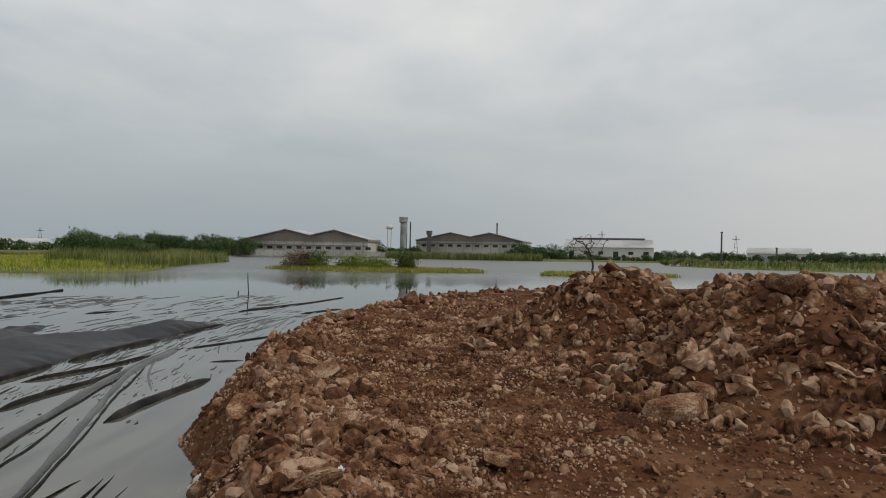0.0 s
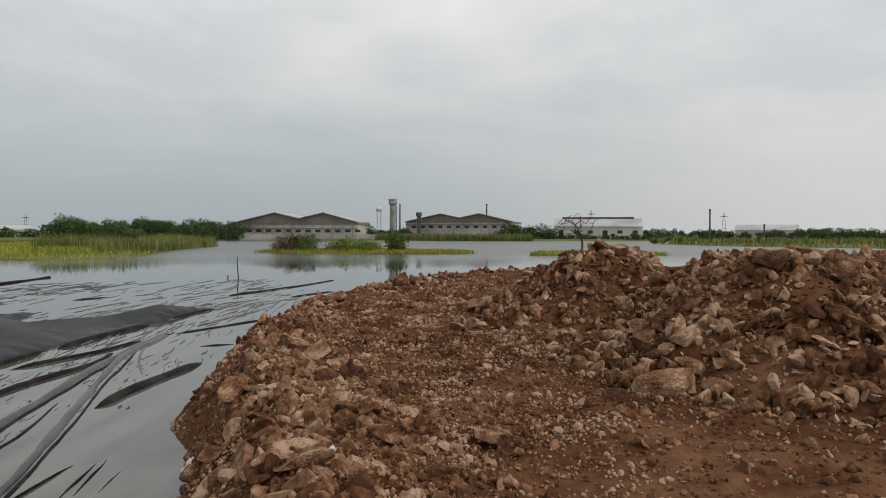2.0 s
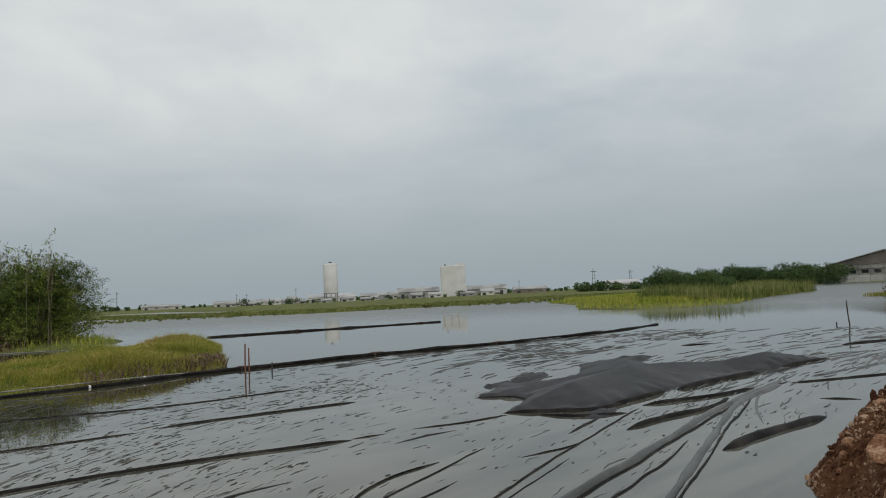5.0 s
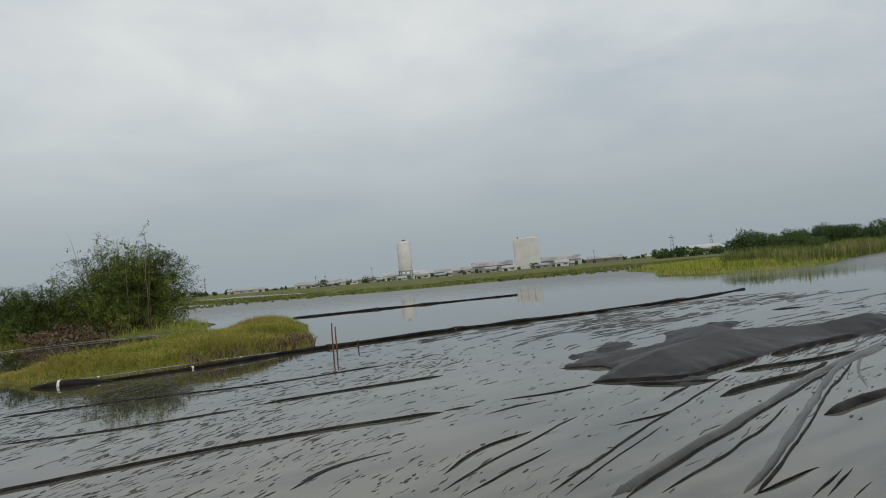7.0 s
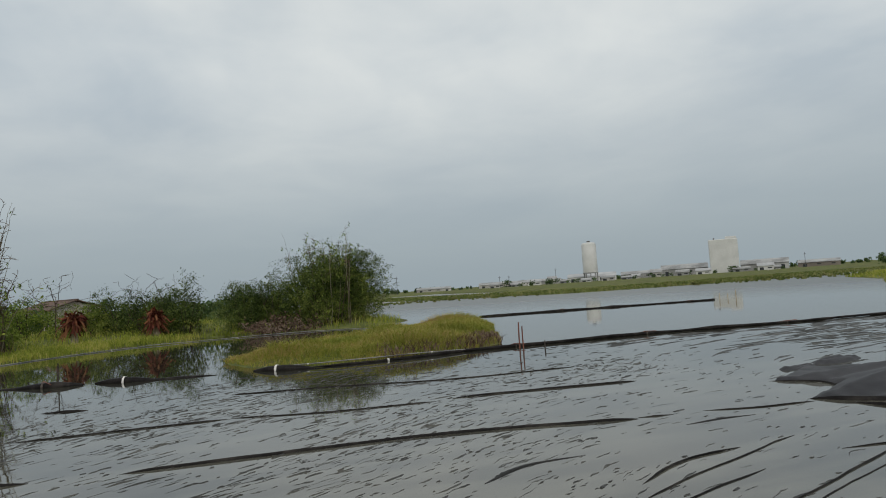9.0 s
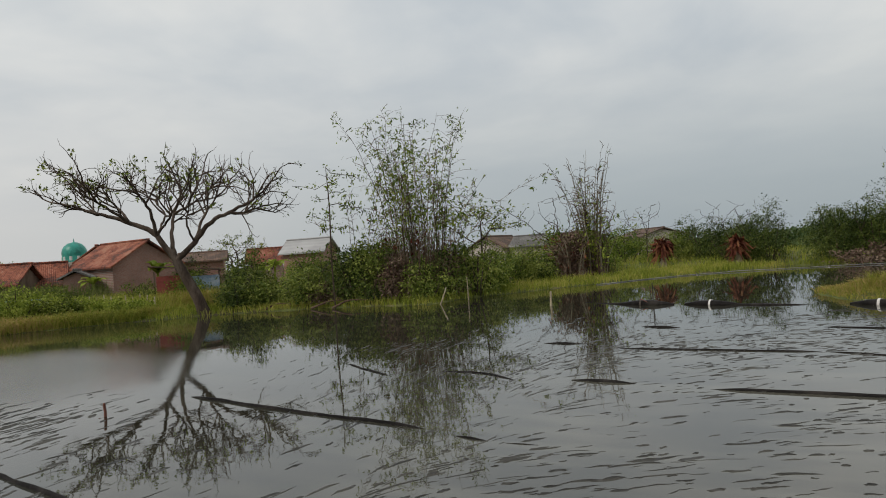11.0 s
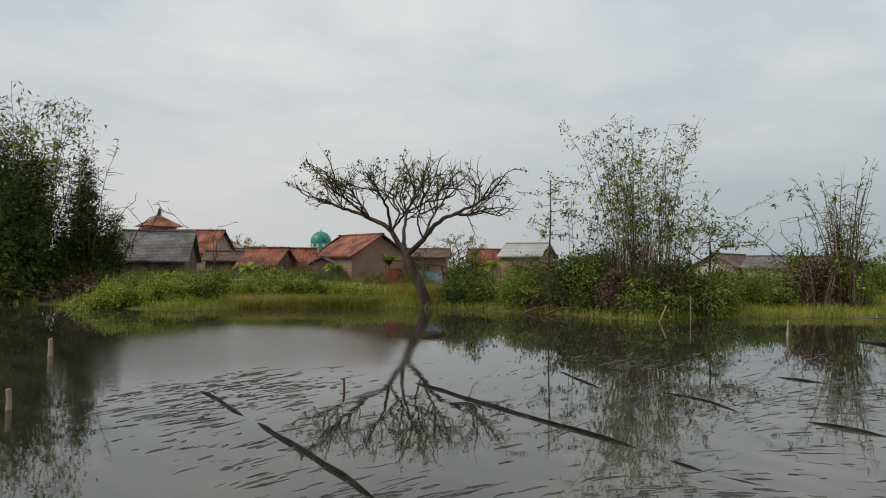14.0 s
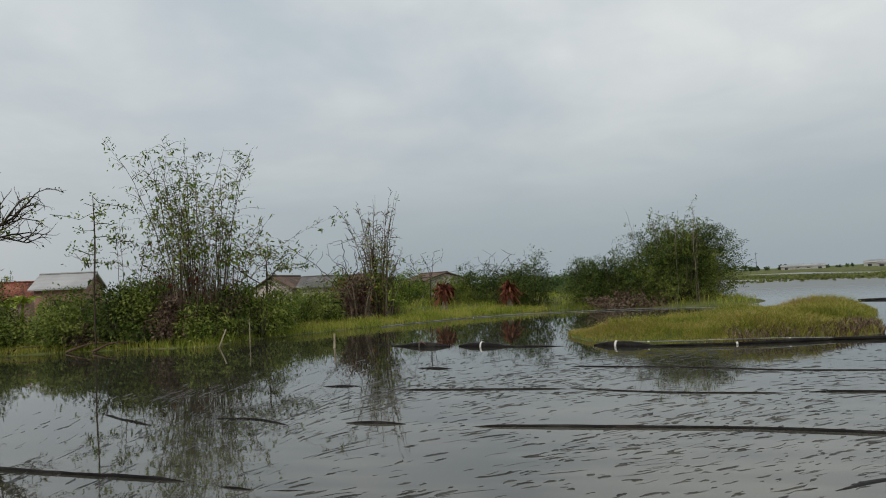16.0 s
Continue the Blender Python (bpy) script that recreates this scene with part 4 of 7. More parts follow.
boom("floating_boom", [(-27.35, -4.1, 0.0), (-26.9, -3.0, 0.02), (-26.5, -1.8, 0.0), (-26.0, 0.2, -0.01)], 0.16, FOLD, SPINDLE, [0.27], WHITE_TIE, 0.15, [0.2, 0.9, 1.0, 0.7, 0.3, 0.45, 0.4, 0.3, 0.1])
boom("floating_boom", [(-29.6, -8.6, -0.02), (-28.2, -6.6, 0.0), (-27.6, -5.2, 0.03), (-27.4, -4.5, 0.0)], 0.15, FOLD, "knotted black end of the boom beside a thin stake", [0.75], DARKWOOD, 0.4, [0.1, 0.15, 0.25, 0.5, 1.0, 1.1, 0.4])
boom("floating_boom", [(-51.5, 21.5, 0.02), (-49, 31.5, 0.03), (-46.2, 41.5, 0.02)], 0.1, FOLD, "black floating boom of rolled plastic far out on the pond", [0.35, 0.9], DARKWOOD, 0.5)
boom("floating_pipe", [(-42.0, -11.2, 0.03), (-45.2, -9.4, 0.03), (-50.2, -3.8, 0.05), (-51.5, 2.5, 0.05), (-50.6, 9.0, 0.05), (-47.5, 12.5, 0.02)], 0.024, PIPE,
     "thin pale grey plastic pipe floating near the shore", [0.3, 0.6], WHITE_TIE, 0.15)
boom("floating_pipe", [(-25.9, 1.7, 0.1), (-25.0, 4.0, 0.16), (-24.85, 7.0, 0.16), (-25.0, 10.0, 0.08)], 0.02, PIPE, "grey plastic pipe lying along the black boom", [0.2, 0.75], WHITE_TIE, 0.1)

# ---- stakes ----


def stake(x, y, z0, z1, r, mat, label, lean=(0, 0), cross=0.0):
    root = thing("stake", pose(x, y, 0), label, "stake", "stakes standing in the pond")
    h = z1 - z0
    n = 7
    t = np.linspace(0, 1, n)
    P = np.stack([lean[0] * t * h + 0.01 * np.sin(t * 7), lean[1] * t * h, z0 + t * h], 1)
    V, F = tube(P, r * (1.08 - 0.25 * t), 7)
    part("shaft", mesh_from("shaft", V, F, mat, True), mat, root)
    c = P[-1]
    part("end", cyl_bm(r * 0.83, r * 0.7, c[2] - 0.005, c[2] + 0.012, 7, c[0], c[1]), mat, root)
    if cross:
        V, F = tube([(P[3][0] - cross / 2, P[3][1], P[3][2]), (P[3][0] + cross / 2, P[3][1] + 0.03, P[3][2] + 0.02)], r * 0.6, 6)
        part("crossbar", mesh_from("crossbar", V, F, mat, True), mat, root)
    return root


stake(-11.5, 39.0, -0.5, 1.25, 0.035, DARKWOOD, "thin dark wooden stake standing in the pond", (-0.05, 0))
stake(-12.1, 38.9, -0.5, 0.15, 0.04, DARKWOOD, "short dark stake barely above the water")
stake(-1.75, 31.5, -0.5, 1.0, 0.045, DARKWOOD, "dark wooden stake standing in the pond near the embankment")
stake(-24.2, 11.4, -0.4, 1.02, 0.032, REDWOOD, "tall red-brown wooden stake beside the black boom", (0.03, 0))
stake(-24.15, 11.55, -0.4, 0.85, 0.03, REDWOOD, "red-brown wooden stake beside the black boom", (-0.02, 0))
stake(-23.2, 12.0, -0.4, 0.3, 0.03, DARKWOOD, "short dark stake in front of the black boom")
stake(-27.6, -5.3, -0.4, 0.85, 0.025, DARKWOOD, "thin dark stake at the end of the boom")
stake(-28.6, -9.9, -0.4, 0.62, 0.055, POLE, "short pale bamboo stake standing in the pond", (-0.06, 0.02))
stake(-31.2, -16.9, -0.3, 0.85, 0.04, POLE, "leaning pale bamboo stick at the grassy shore", (-0.12, 0.38))
stake(-33.9, -16.4, 0.0, 1.25, 0.035, POLE, "upright pale bamboo stick in the shore grass", (0.03, 0.0), 0.5)
stake(-8.3, -12.0, -0.3, 0.24, 0.03, REDWOOD, "short red-brown stake with a crosspiece", (0, 0), 0.3)
stake(-5.15, -21.6, -0.4, 0.47, 0.075, POLE, "thick pale cut bamboo post standing in the water")
stake(-2.72, -14.3, -0.4, 0.36, 0.055, POLE, "thick tan cut bamboo post standing in the water")
for k, h in ((0.0, 0.55), (0.9, 0.45), (1.8, 0.75)):
    stake(-46.3 + 0.12 * k, 42.2 + k * 0.9, -0.3, h, 0.04, POLE, "thin pale stake at the end of the far boom")

# ---- grass and reeds ----


def blades(places, height, width, mat, name, label, category, lean=0.35, seed=1, kink=True):
    """Grass as many bent blades; one object."""
    rng = np.random.default_rng(seed)
    P = np.asarray(places, float)
    n = len(P)
    h = height * rng.uniform(0.45, 1.2, n) if np.isscalar(height) else height * rng.uniform(0.6, 1.15, n)
    a = rng.uniform(0, 2 * math.pi, n)
    bend = rng.normal(size=(n, 2)) * lean
    side = np.stack([np.cos(a), np.sin(a), 0 * a], 1) * (width * rng.uniform(0.6, 1.3, n) / 2)[:, None]
    base = P + np.array([0, 0, -0.05])
    mid = P + np.stack([bend[:, 0] * h * 0.3, bend[:, 1] * h * 0.3, h * 0.6], 1)
    tip = P + np.stack([bend[:, 0] * h, bend[:, 1] * h, h * (1 - 0.18 * np.abs(bend).sum(1))], 1)
    V = np.stack([base - side, base + side, mid + side * 0.85, mid - side * 0.85, tip], 1).reshape(-1, 3)
    o = np.arange(n)[:, None] * 5
    quad, tri = o + np.array([[0, 1, 2, 3]]), o + np.array([[3, 2, 4]])
    ob = new(name, mesh_from(name, V, [quad, tri], mat))
    return tagged(ob, label, category, kind="stuff")


def on_land(poly, n, lo, hi, seed, fringe=None, pick=None):
    """Places inside an outline, on the ground; fringe keeps those near its edge."""
    rng = np.random.default_rng(seed)
    P = np.asarray(poly, float)
    (x0, y0), (x1, y1) = lo, hi
    out = []
    total = 0
    while total < n:
        x, y = rng.uniform(x0, x1, 20000), rng.uniform(y0, y1, 20000)
        d = inside(P, x, y)
        ok = d > -0.25
        if fringe:
            ok &= d < fringe
        if pick is not None:
            ok &= rng.uniform(size=len(x)) < pick(x, y)
        x, y = x[ok], y[ok]
        z = land_height(x, y)
        ok = z > 0.0
        out.append(np.stack([x, y, z], 1)[ok])
        total += ok.sum()
    return np.concatenate(out)[:n]


def tufts(x, y):
    return 0.25 + 0.75 * sstep(0.35, 0.7, vnoise(x * 0.8, y * 0.8, 15))


P = on_land(SPIT, 46000, (-47, 0), (-24, 18), 2)
blades(P, (0.3 + 0.5 * sstep(0.3, 0.85, vnoise(P[:, 0] * 0.55, P[:, 1] * 0.55, 19))) * (0.4 + 0.6 * sstep(0.0, 1.5, inside(SPIT, P[:, 0], P[:, 1]))), 0.022, GRASS_DRY, "grass", "yellow-green tufted grass covering the spit", "grass", 0.85, 2)
P = on_land(SPIT, 900, (-29, 6), (-24, 13), 3, fringe=1.2)
blades(P, 0.45, 0.04, TWIG, "dry_grass", "dry brown stalks at the tip of the spit", "grass", 0.6, 3)
blades(on_land(SHORE, 15000, (-56, -40), (-12, 4), 4, fringe=3.2), 0.42, 0.035, GRASS, "grass", "bright green grass fringe along the shore", "grass", 0.45, 4)
blades(on_land(SHORE, 20000, (-75, -62), (-8, 16), 5, fringe=24, pick=tufts), 0.62, 0.045, GRASS, "grass", "rough green grass behind the shore", "grass", 0.45, 5)
blades(on_land([(-31, -43), (-15, -46), (-14, -54), (-36, -52)], 9000, (-36, -54), (-14, -43), 6), 1.75, 0.05, REED, "reeds", "tall green reeds in front of the village", "reeds", 0.2, 6)
blades(on_land([(-32.5, -34), (-26.5, -38.5), (-25, -46), (-32, -48), (-40, -40)], 9000, (-40, -48), (-25, -34), 26), 0.95, 0.045, GRASS, "grass", "long green grass in front of the gable house", "grass", 0.3, 26)
blades(on_land(SHORE, 5000, (-33, -46), (-19, -34), 27, fringe=1.7), 0.75, 0.035, GRASS_DRY, "grass", "yellow-green grass hanging over the water's edge", "grass", 0.6, 27)
blades(on_land([(-36.5, -33), (-31.5, -33.5), (-30.5, -37), (-35, -39)], 2600, (-37, -39), (-30, -33), 28), 1.1, 0.04, GRASS_DRY, "grass", "yellow grass round the leaning tree", "grass", 0.35, 28)
blades(on_land(REEDS, 16000, (-100, 60), (-32, 172), 7), 0.5, 0.08, GRASS, "grass", "yellow-green grass on the marsh island", "grass", 0.4, 7)
P = on_land([(-50, 82), (-38, 80), (-36, 92), (-46, 140), (-60, 155), (-58, 110)], 8000, (-62, 80), (-34, 158), 8)
blades(P, 1.3 + 1.1 * sstep(0.2, 0.8, vnoise(P[:, 0] * 0.35, P[:, 1] * 0.2, 29)), 0.1, REED, "reeds", "dense tall green reeds on the marsh island", "reeds", 0.2, 8)
blades(on_land([(-54, 76), (-42, 74), (-40, 84), (-52, 92)], 1800, (-56, 74), (-39, 93), 18), 0.9, 0.1, GRASS, "grass", "bright green grass at the edge of the marsh island", "grass", 0.4, 18)
blades(on_land(ISLE, 5000, (-26, 82), (8, 104), 9), 0.5, 0.1, GRASS_DRY, "grass", "yellow-green grass on the small island", "grass", 0.4, 9)
blades(on_land(ISLET, 2500, (10, 80), (32, 92), 10), 0.45, 0.1, GRASS, "grass", "green grass on the low islet", "grass", 0.4, 10)
blades(on_land(FARBANK, 9000, (-200, 40), (-85, 180), 11, fringe=14), 0.42, 0.3, REED, "grass", "green grass along the far dike", "grass", 0.4, 11)
blades(on_land([(-24, 262), (38, 258), (38, 266), (-24, 270)], 3500, (-24, 257), (40, 271), 12), 2.6, 0.3, REED, "reeds", "band of reeds in front of the factory wall", "reeds", 0.1, 12)
blades(on_land(MARSH, 6500, (60, 90), (260, 216), 13), 1.6, 0.35, REED, "reeds", "olive marsh reeds beyond the rubble heaps", "reeds", 0.3, 13)

# ---- plants ----


def leaf_cloud(centres, radii, n, size, seed, aspect=2.2, droop=0.3, shell=0.55):
    """Leaves in uneven clumps: points and four-cornered faces."""
    rng = np.random.default_rng(seed)
    C, R = np.asarray(centres, float), np.asarray(radii, float)
    w = (R.prod(axis=1)) ** 0.67
    k = rng.choice(len(C), n, p=w / w.sum())
    d = rng.normal(size=(n, 3))
    d /= np.linalg.norm(d, axis=1, keepdims=True)
    rr = shell + (1 - shell) * rng.uniform(0, 1, n) ** 0.5
    rr *= 1 + 0.16 * rng.normal(size=n)
    P = C[k] + d * R[k] * rr[:, None]
    ax = rng.normal(size=(n, 3)) + d * 0.8 - np.array([0, 0, droop])
    ax /= np.linalg.norm(ax, axis=1, keepdims=True)
    sd = np.cross(ax, rng.normal(size=(n, 3)))
    sd /= np.maximum(np.linalg.norm(sd, axis=1, keepdims=True), 1e-6)
    s = (size * rng.uniform(0.6, 1.4, n))[:, None]
    V = np.stack([P - ax * s * 0.5, P + sd * s / aspect * 0.5, P + ax * s * 0.5, P - sd * s / aspect * 0.5], 1).reshape(-1, 3)
    return V, np.arange(n * 4).reshape(-1, 4)


def sprays(centres, radii, n, size, seed, per=26):
    """Leaves gathered in drooping sprays over the lumps of a bush, with gaps between them."""
    rng = np.random.default_rng(seed)
    C, R = np.asarray(centres, float), np.asarray(radii, float)
    w = (R.prod(axis=1)) ** 0.67
    m = max(24, n // per)
    k = rng.choice(len(C), m, p=w / w.sum())
    d = rng.normal(size=(m, 3))
    d /= np.linalg.norm(d, axis=1, keepdims=True)
    rr = np.where(rng.uniform(size=m) < 0.25, rng.uniform(0.3, 0.8, m), rng.normal(0.96, 0.09, m))
    Q = C[k] + d * R[k] * rr[:, None]
    j = rng.integers(0, m, n)
    span = size * rng.uniform(1.1, 2.4, m)[j]
    off = rng.normal(size=(n, 3)) * np.array([0.8, 0.8, 0.55])
    P = Q[j] + off * span[:, None] - np.array([0, 0, 0.35]) * (np.linalg.norm(off[:, :2], axis=1) * span)[:, None]
    ax = d[j] * 0.7 + off * 0.6 + rng.normal(size=(n, 3)) * 0.5 - np.array([0, 0, 0.45])
    ax /= np.linalg.norm(ax, axis=1, keepdims=True)
    sd = np.cross(ax, rng.normal(size=(n, 3)) * 0.6 + d[j] * 0.8 + np.array([0, 0, 0.5]))
    sd = np.cross(sd, ax) * 0.3 + sd
    sd /= np.maximum(np.linalg.norm(sd, axis=1, keepdims=True), 1e-6)
    s = (size * rng.uniform(0.5, 1.3, n))[:, None]
    V = np.stack([P - ax * s * 0.5, P + sd * s * 0.24, P + ax * s * 0.5, P - sd * s * 0.24], 1).reshape(-1, 3)
    return V, np.arange(n * 4).reshape(-1, 4)


def shrub(x, y, rx, ry, h, n, size, mat, label, seed, lumps=9, category="bush", z=None, round_off=0.45):
    rng = np.random.default_rng(seed)
    z = ground_at(x, y) if z is None else z
    root = thing("bush", pose(x, y, z), label, category, "bushes along the water")
    a = rng.uniform(0, 2 * math.pi, lumps)
    q = np.sqrt(rng.uniform(0, 1, lumps)) * 0.72
    top = h * (1 - round_off * q**2) * rng.uniform(0.7, 1.05, lumps)
    C = np.stack([np.cos(a) * q * rx, np.sin(a) * q * ry, top * 0.55], 1)
    R = np.stack([rx * rng.uniform(0.3, 0.5, lumps), ry * rng.uniform(0.3, 0.5, lumps), top * 0.5], 1)
    V, F = sprays(C, R, int(n * 1.5), size * 0.82, seed)
    V[:, 2] = np.maximum(V[:, 2], 0.02)
    part("foliage", mesh_from("foliage", V, F, mat), mat, root)
    stems = []
    for k in range(lumps + 3):
        e = C[k % lumps] + rng.normal(size=3) * 0.12 * h
        stems.append(tube(smooth_line([(e[0] * 0.25, e[1] * 0.25, -0.1), (e[0] * 0.6, e[1] * 0.6, e[2] * 0.6), (e[0], e[1], max(e[2], 0.2) * 1.35)], 6), np.linspace(0.035, 0.012, 6) * min(1.5, max(1, h / 2)), 5))
    V, F = joined(stems)
    part("woody_base", mesh_from("woody_base", V, F, BARK, True), BARK, root)
    return root


def bamboo(x, y, h, n, spread, lean, leaves, leaf_mat, label, seed, bare_top=0.3, leaf_size=0.34, low_twigs=0, bias=(0, 0), low=0.4, girth=0.036, comb=0, clump=6, short=0.55):
    """A clump of arching culms with hanging sprays of narrow leaves; comb sets the bare side twigs on each culm."""
    rng = np.random.default_rng(seed)
    z = ground_at(x, y)
    root = thing("bamboo_clump", pose(x, y, z), label, "bamboo", "bamboo clumps on the shore")
    spray, twigs = [], []
    for k in range(n):
        a = rng.uniform(0, 2 * math.pi)
        b = spread * math.sqrt(rng.uniform())
        hh = h * rng.uniform(short, 1.03)
        out = lean * rng.uniform(0.15, 1.3) * hh
        p0 = np.array([math.cos(a) * b, math.sin(a) * b, -0.15])
        dirv = np.array([math.cos(a + rng.normal() * 0.5) + bias[0], math.sin(a + rng.normal() * 0.5) + bias[1], 0])
        t = np.linspace(0, 1, 13)[:, None]
        P = p0 + dirv * out * t**2.0 + np.array([0, 0, 1.0]) * hh * (t - 0.12 * t**4 * lean * 3)
        P[1:] += np.cumsum(rng.normal(size=(12, 3)) * (0.006, 0.006, 0) * hh, axis=0)
        V, F = tube(P, np.linspace(girth, girth * 0.16, 13), 5)
        part("culm", mesh_from("culm", V, F, CULM, True), CULM, root)

        def point(f):
            i = min(int(f * 12), 11)
            return P[i] + (P[i + 1] - P[i]) * (f * 12 - i)

        for j in range(comb):
            f = rng.uniform(0.45, 1.0)
            q = point(f)
            d = rng.normal(size=3) * (1, 1, 0.25) + dirv * 0.3
            d *= (1.25 - f) * rng.uniform(0.8, 1.7) * h / 11 / max(np.linalg.norm(d), 0.1)
            twigs.append(tube(np.array([q, q + d * 0.5 + (0, 0, 0.16), q + d + (0, 0, 0.2)]), [girth * 0.55, girth * 0.42, girth * 0.25], 3))
        m = max(2, int(leaves / n / clump))
        for j in range(m):
            f = rng.uniform(low, 1.0) if rng.uniform() > bare_top else rng.uniform(low * 0.8, 0.75)
            q = point(f)
            d = rng.normal(size=3) * np.array([1, 1, 0.4]) + np.array([0, 0, 0.25])
            d *= rng.uniform(0.35, 1.1) * (1.15 - 0.4 * f) * h / 11 / max(np.linalg.norm(d), 0.1) * 1.6
            e = q + d
            twigs.append(tube(np.array([q, q + d * 0.55 + (0, 0, 0.12), e]), [0.012, 0.009, 0.005], 3))
            for _ in range(clump):
                u = rng.uniform(0, 0.65)
                spray.append(e - d * u + rng.normal(size=3) * 0.16 - (0, 0, 0.1))
    for k in range(low_twigs):
        a = rng.uniform(0, 2 * math.pi)
        q = np.array([math.cos(a), math.sin(a), 0]) * spread * rng.uniform(0.3, 1.1)
        e = q * rng.uniform(1.1, 1.9) + np.array([0, 0, rng.uniform(0.6, h * 0.4)])
        twigs.append(tube(smooth_line([q, (q + e) / 2 + rng.normal(size=3) * 0.2, e], 5), np.linspace(0.026, 0.008, 5), 3))
    if spray:
        S = np.array(spray)
        V, F = leaf_cloud(S, np.full((len(S), 3), 0.12), len(S), leaf_size, seed + 1, aspect=3.6, droop=1.1)
        part("foliage", mesh_from("foliage", V, F, leaf_mat), leaf_mat, root)
    if twigs:
        V, F = joined(twigs)
        tagged(part("brushwood", mesh_from("brushwood", V, F, TWIG, True), TWIG, root), kind="stuff")
    return root


def grow(start, first, attractors, step, reach, kill, limit=420):
    """Branches that grow towards a cloud of points: nodes and each one's parent."""
    nodes, parent = [np.array(p, float) for p in start], list(first)
    A = np.asarray(attractors, float)
    for _ in range(limit):
        if not len(A):
            break
        N = np.array(nodes)
        D = np.linalg.norm(A[:, None] - N[None], axis=2)
        near = D.argmin(axis=1)
        dist = D[np.arange(len(A)), near]
        ok = dist < reach
        if not ok.any():
            break
        added = 0
        for k in np.unique(near[ok]):
            v = A[ok & (near == k)] - N[k]
            v = (v / np.linalg.norm(v, axis=1, keepdims=True)).sum(0)
            ln = np.linalg.norm(v)
            if ln < 1e-3:
                continue
            q = N[k] + v / ln * step
            if np.min(np.linalg.norm(N - q, axis=1)) > step * 0.35:
                nodes.append(q)
                parent.append(int(k))
                added += 1
        N = np.array(nodes)
        A = A[np.linalg.norm(A[:, None] - N[None], axis=2).min(axis=1) > kill]
        if not added:
            break
    return np.array(nodes), parent


def branch_mesh(nodes, parent, tip, power, base_cap):
    n = len(nodes)
    load = np.zeros(n)
    kids = [[] for _ in range(n)]
    for k, p in enumerate(parent):
        if p >= 0:
            kids[p].append(k)
    for k in range(n - 1, -1, -1):
        if not kids[k]:
            load[k] += 1
        if parent[k] >= 0:
            load[parent[k]] += load[k]
    r = np.minimum(tip * load ** power, base_cap)
    thick, thin = [], []
    for k in range(1, n):
        p = parent[k]
        a, b = nodes[p], nodes[k]
        e = b + (b - a) * 0.12
        seg = tube(np.array([a, (a + b) / 2, e]), [min(r[p], r[k] * 1.25), r[k], r[k] * 0.95], 7 if r[k] > 0.06 else 4)
        (thick if r[k] > base_cap * 0.42 else thin).append(seg)
    return thick, thin, r, kids


def bare_tree(name, x, y, lines, attractors, step, reach, kill, tip, power, cap, leaves, leaf_mat, label, seed, limbs=()):
    z = ground_at(x, y)
    root = thing(name, pose(x, y, z), label, "tree")
    rng = np.random.default_rng(seed)
    start = smooth_line(lines, max(4, int(np.linalg.norm(np.diff(np.array(lines), axis=0), axis=1).sum() / step)))
    first = [k - 1 for k in range(len(start))]
    fork = len(start) - 1
    for limb in limbs:
        q = smooth_line([tuple(start[fork]), *limb], max(4, int(np.linalg.norm(np.array(limb[-1]) - start[fork]) / step)))[1:]
        first += [fork] + [len(start) + k for k in range(len(q) - 1)]
        start = np.concatenate([start, q])
    nodes, parent = grow(start, first, attractors, step, reach, kill)
    nodes[len(start):] += rng.normal(scale=step * 0.12, size=nodes[len(start):].shape)
    thick, thin, r, kids = branch_mesh(nodes, parent, tip, power, cap)
    V, F = joined(thick)
    part("trunk", mesh_from("trunk", V, F, BARK, True), BARK, root)
    V, F = joined(thin)
    tagged(part("crown", mesh_from("crown", V, F, BARK, True), BARK, root, "dense bare twigs and branches"), kind="stuff")
    tips = nodes[[k for k in range(len(nodes)) if not kids[k] or r[k] < tip * 1.8]]
    if leaves:
        C = tips[rng.choice(len(tips), min(len(tips), 160), replace=False)] + rng.normal(size=(min(len(tips), 160), 3)) * 0.1
        V, F = leaf_cloud(C, np.full((len(C), 3), 0.26), leaves, 0.17, seed, aspect=2.0)
        part("leaves", mesh_from("leaves", V, F, leaf_mat), leaf_mat, root, "sparse remaining leaves")
    return root


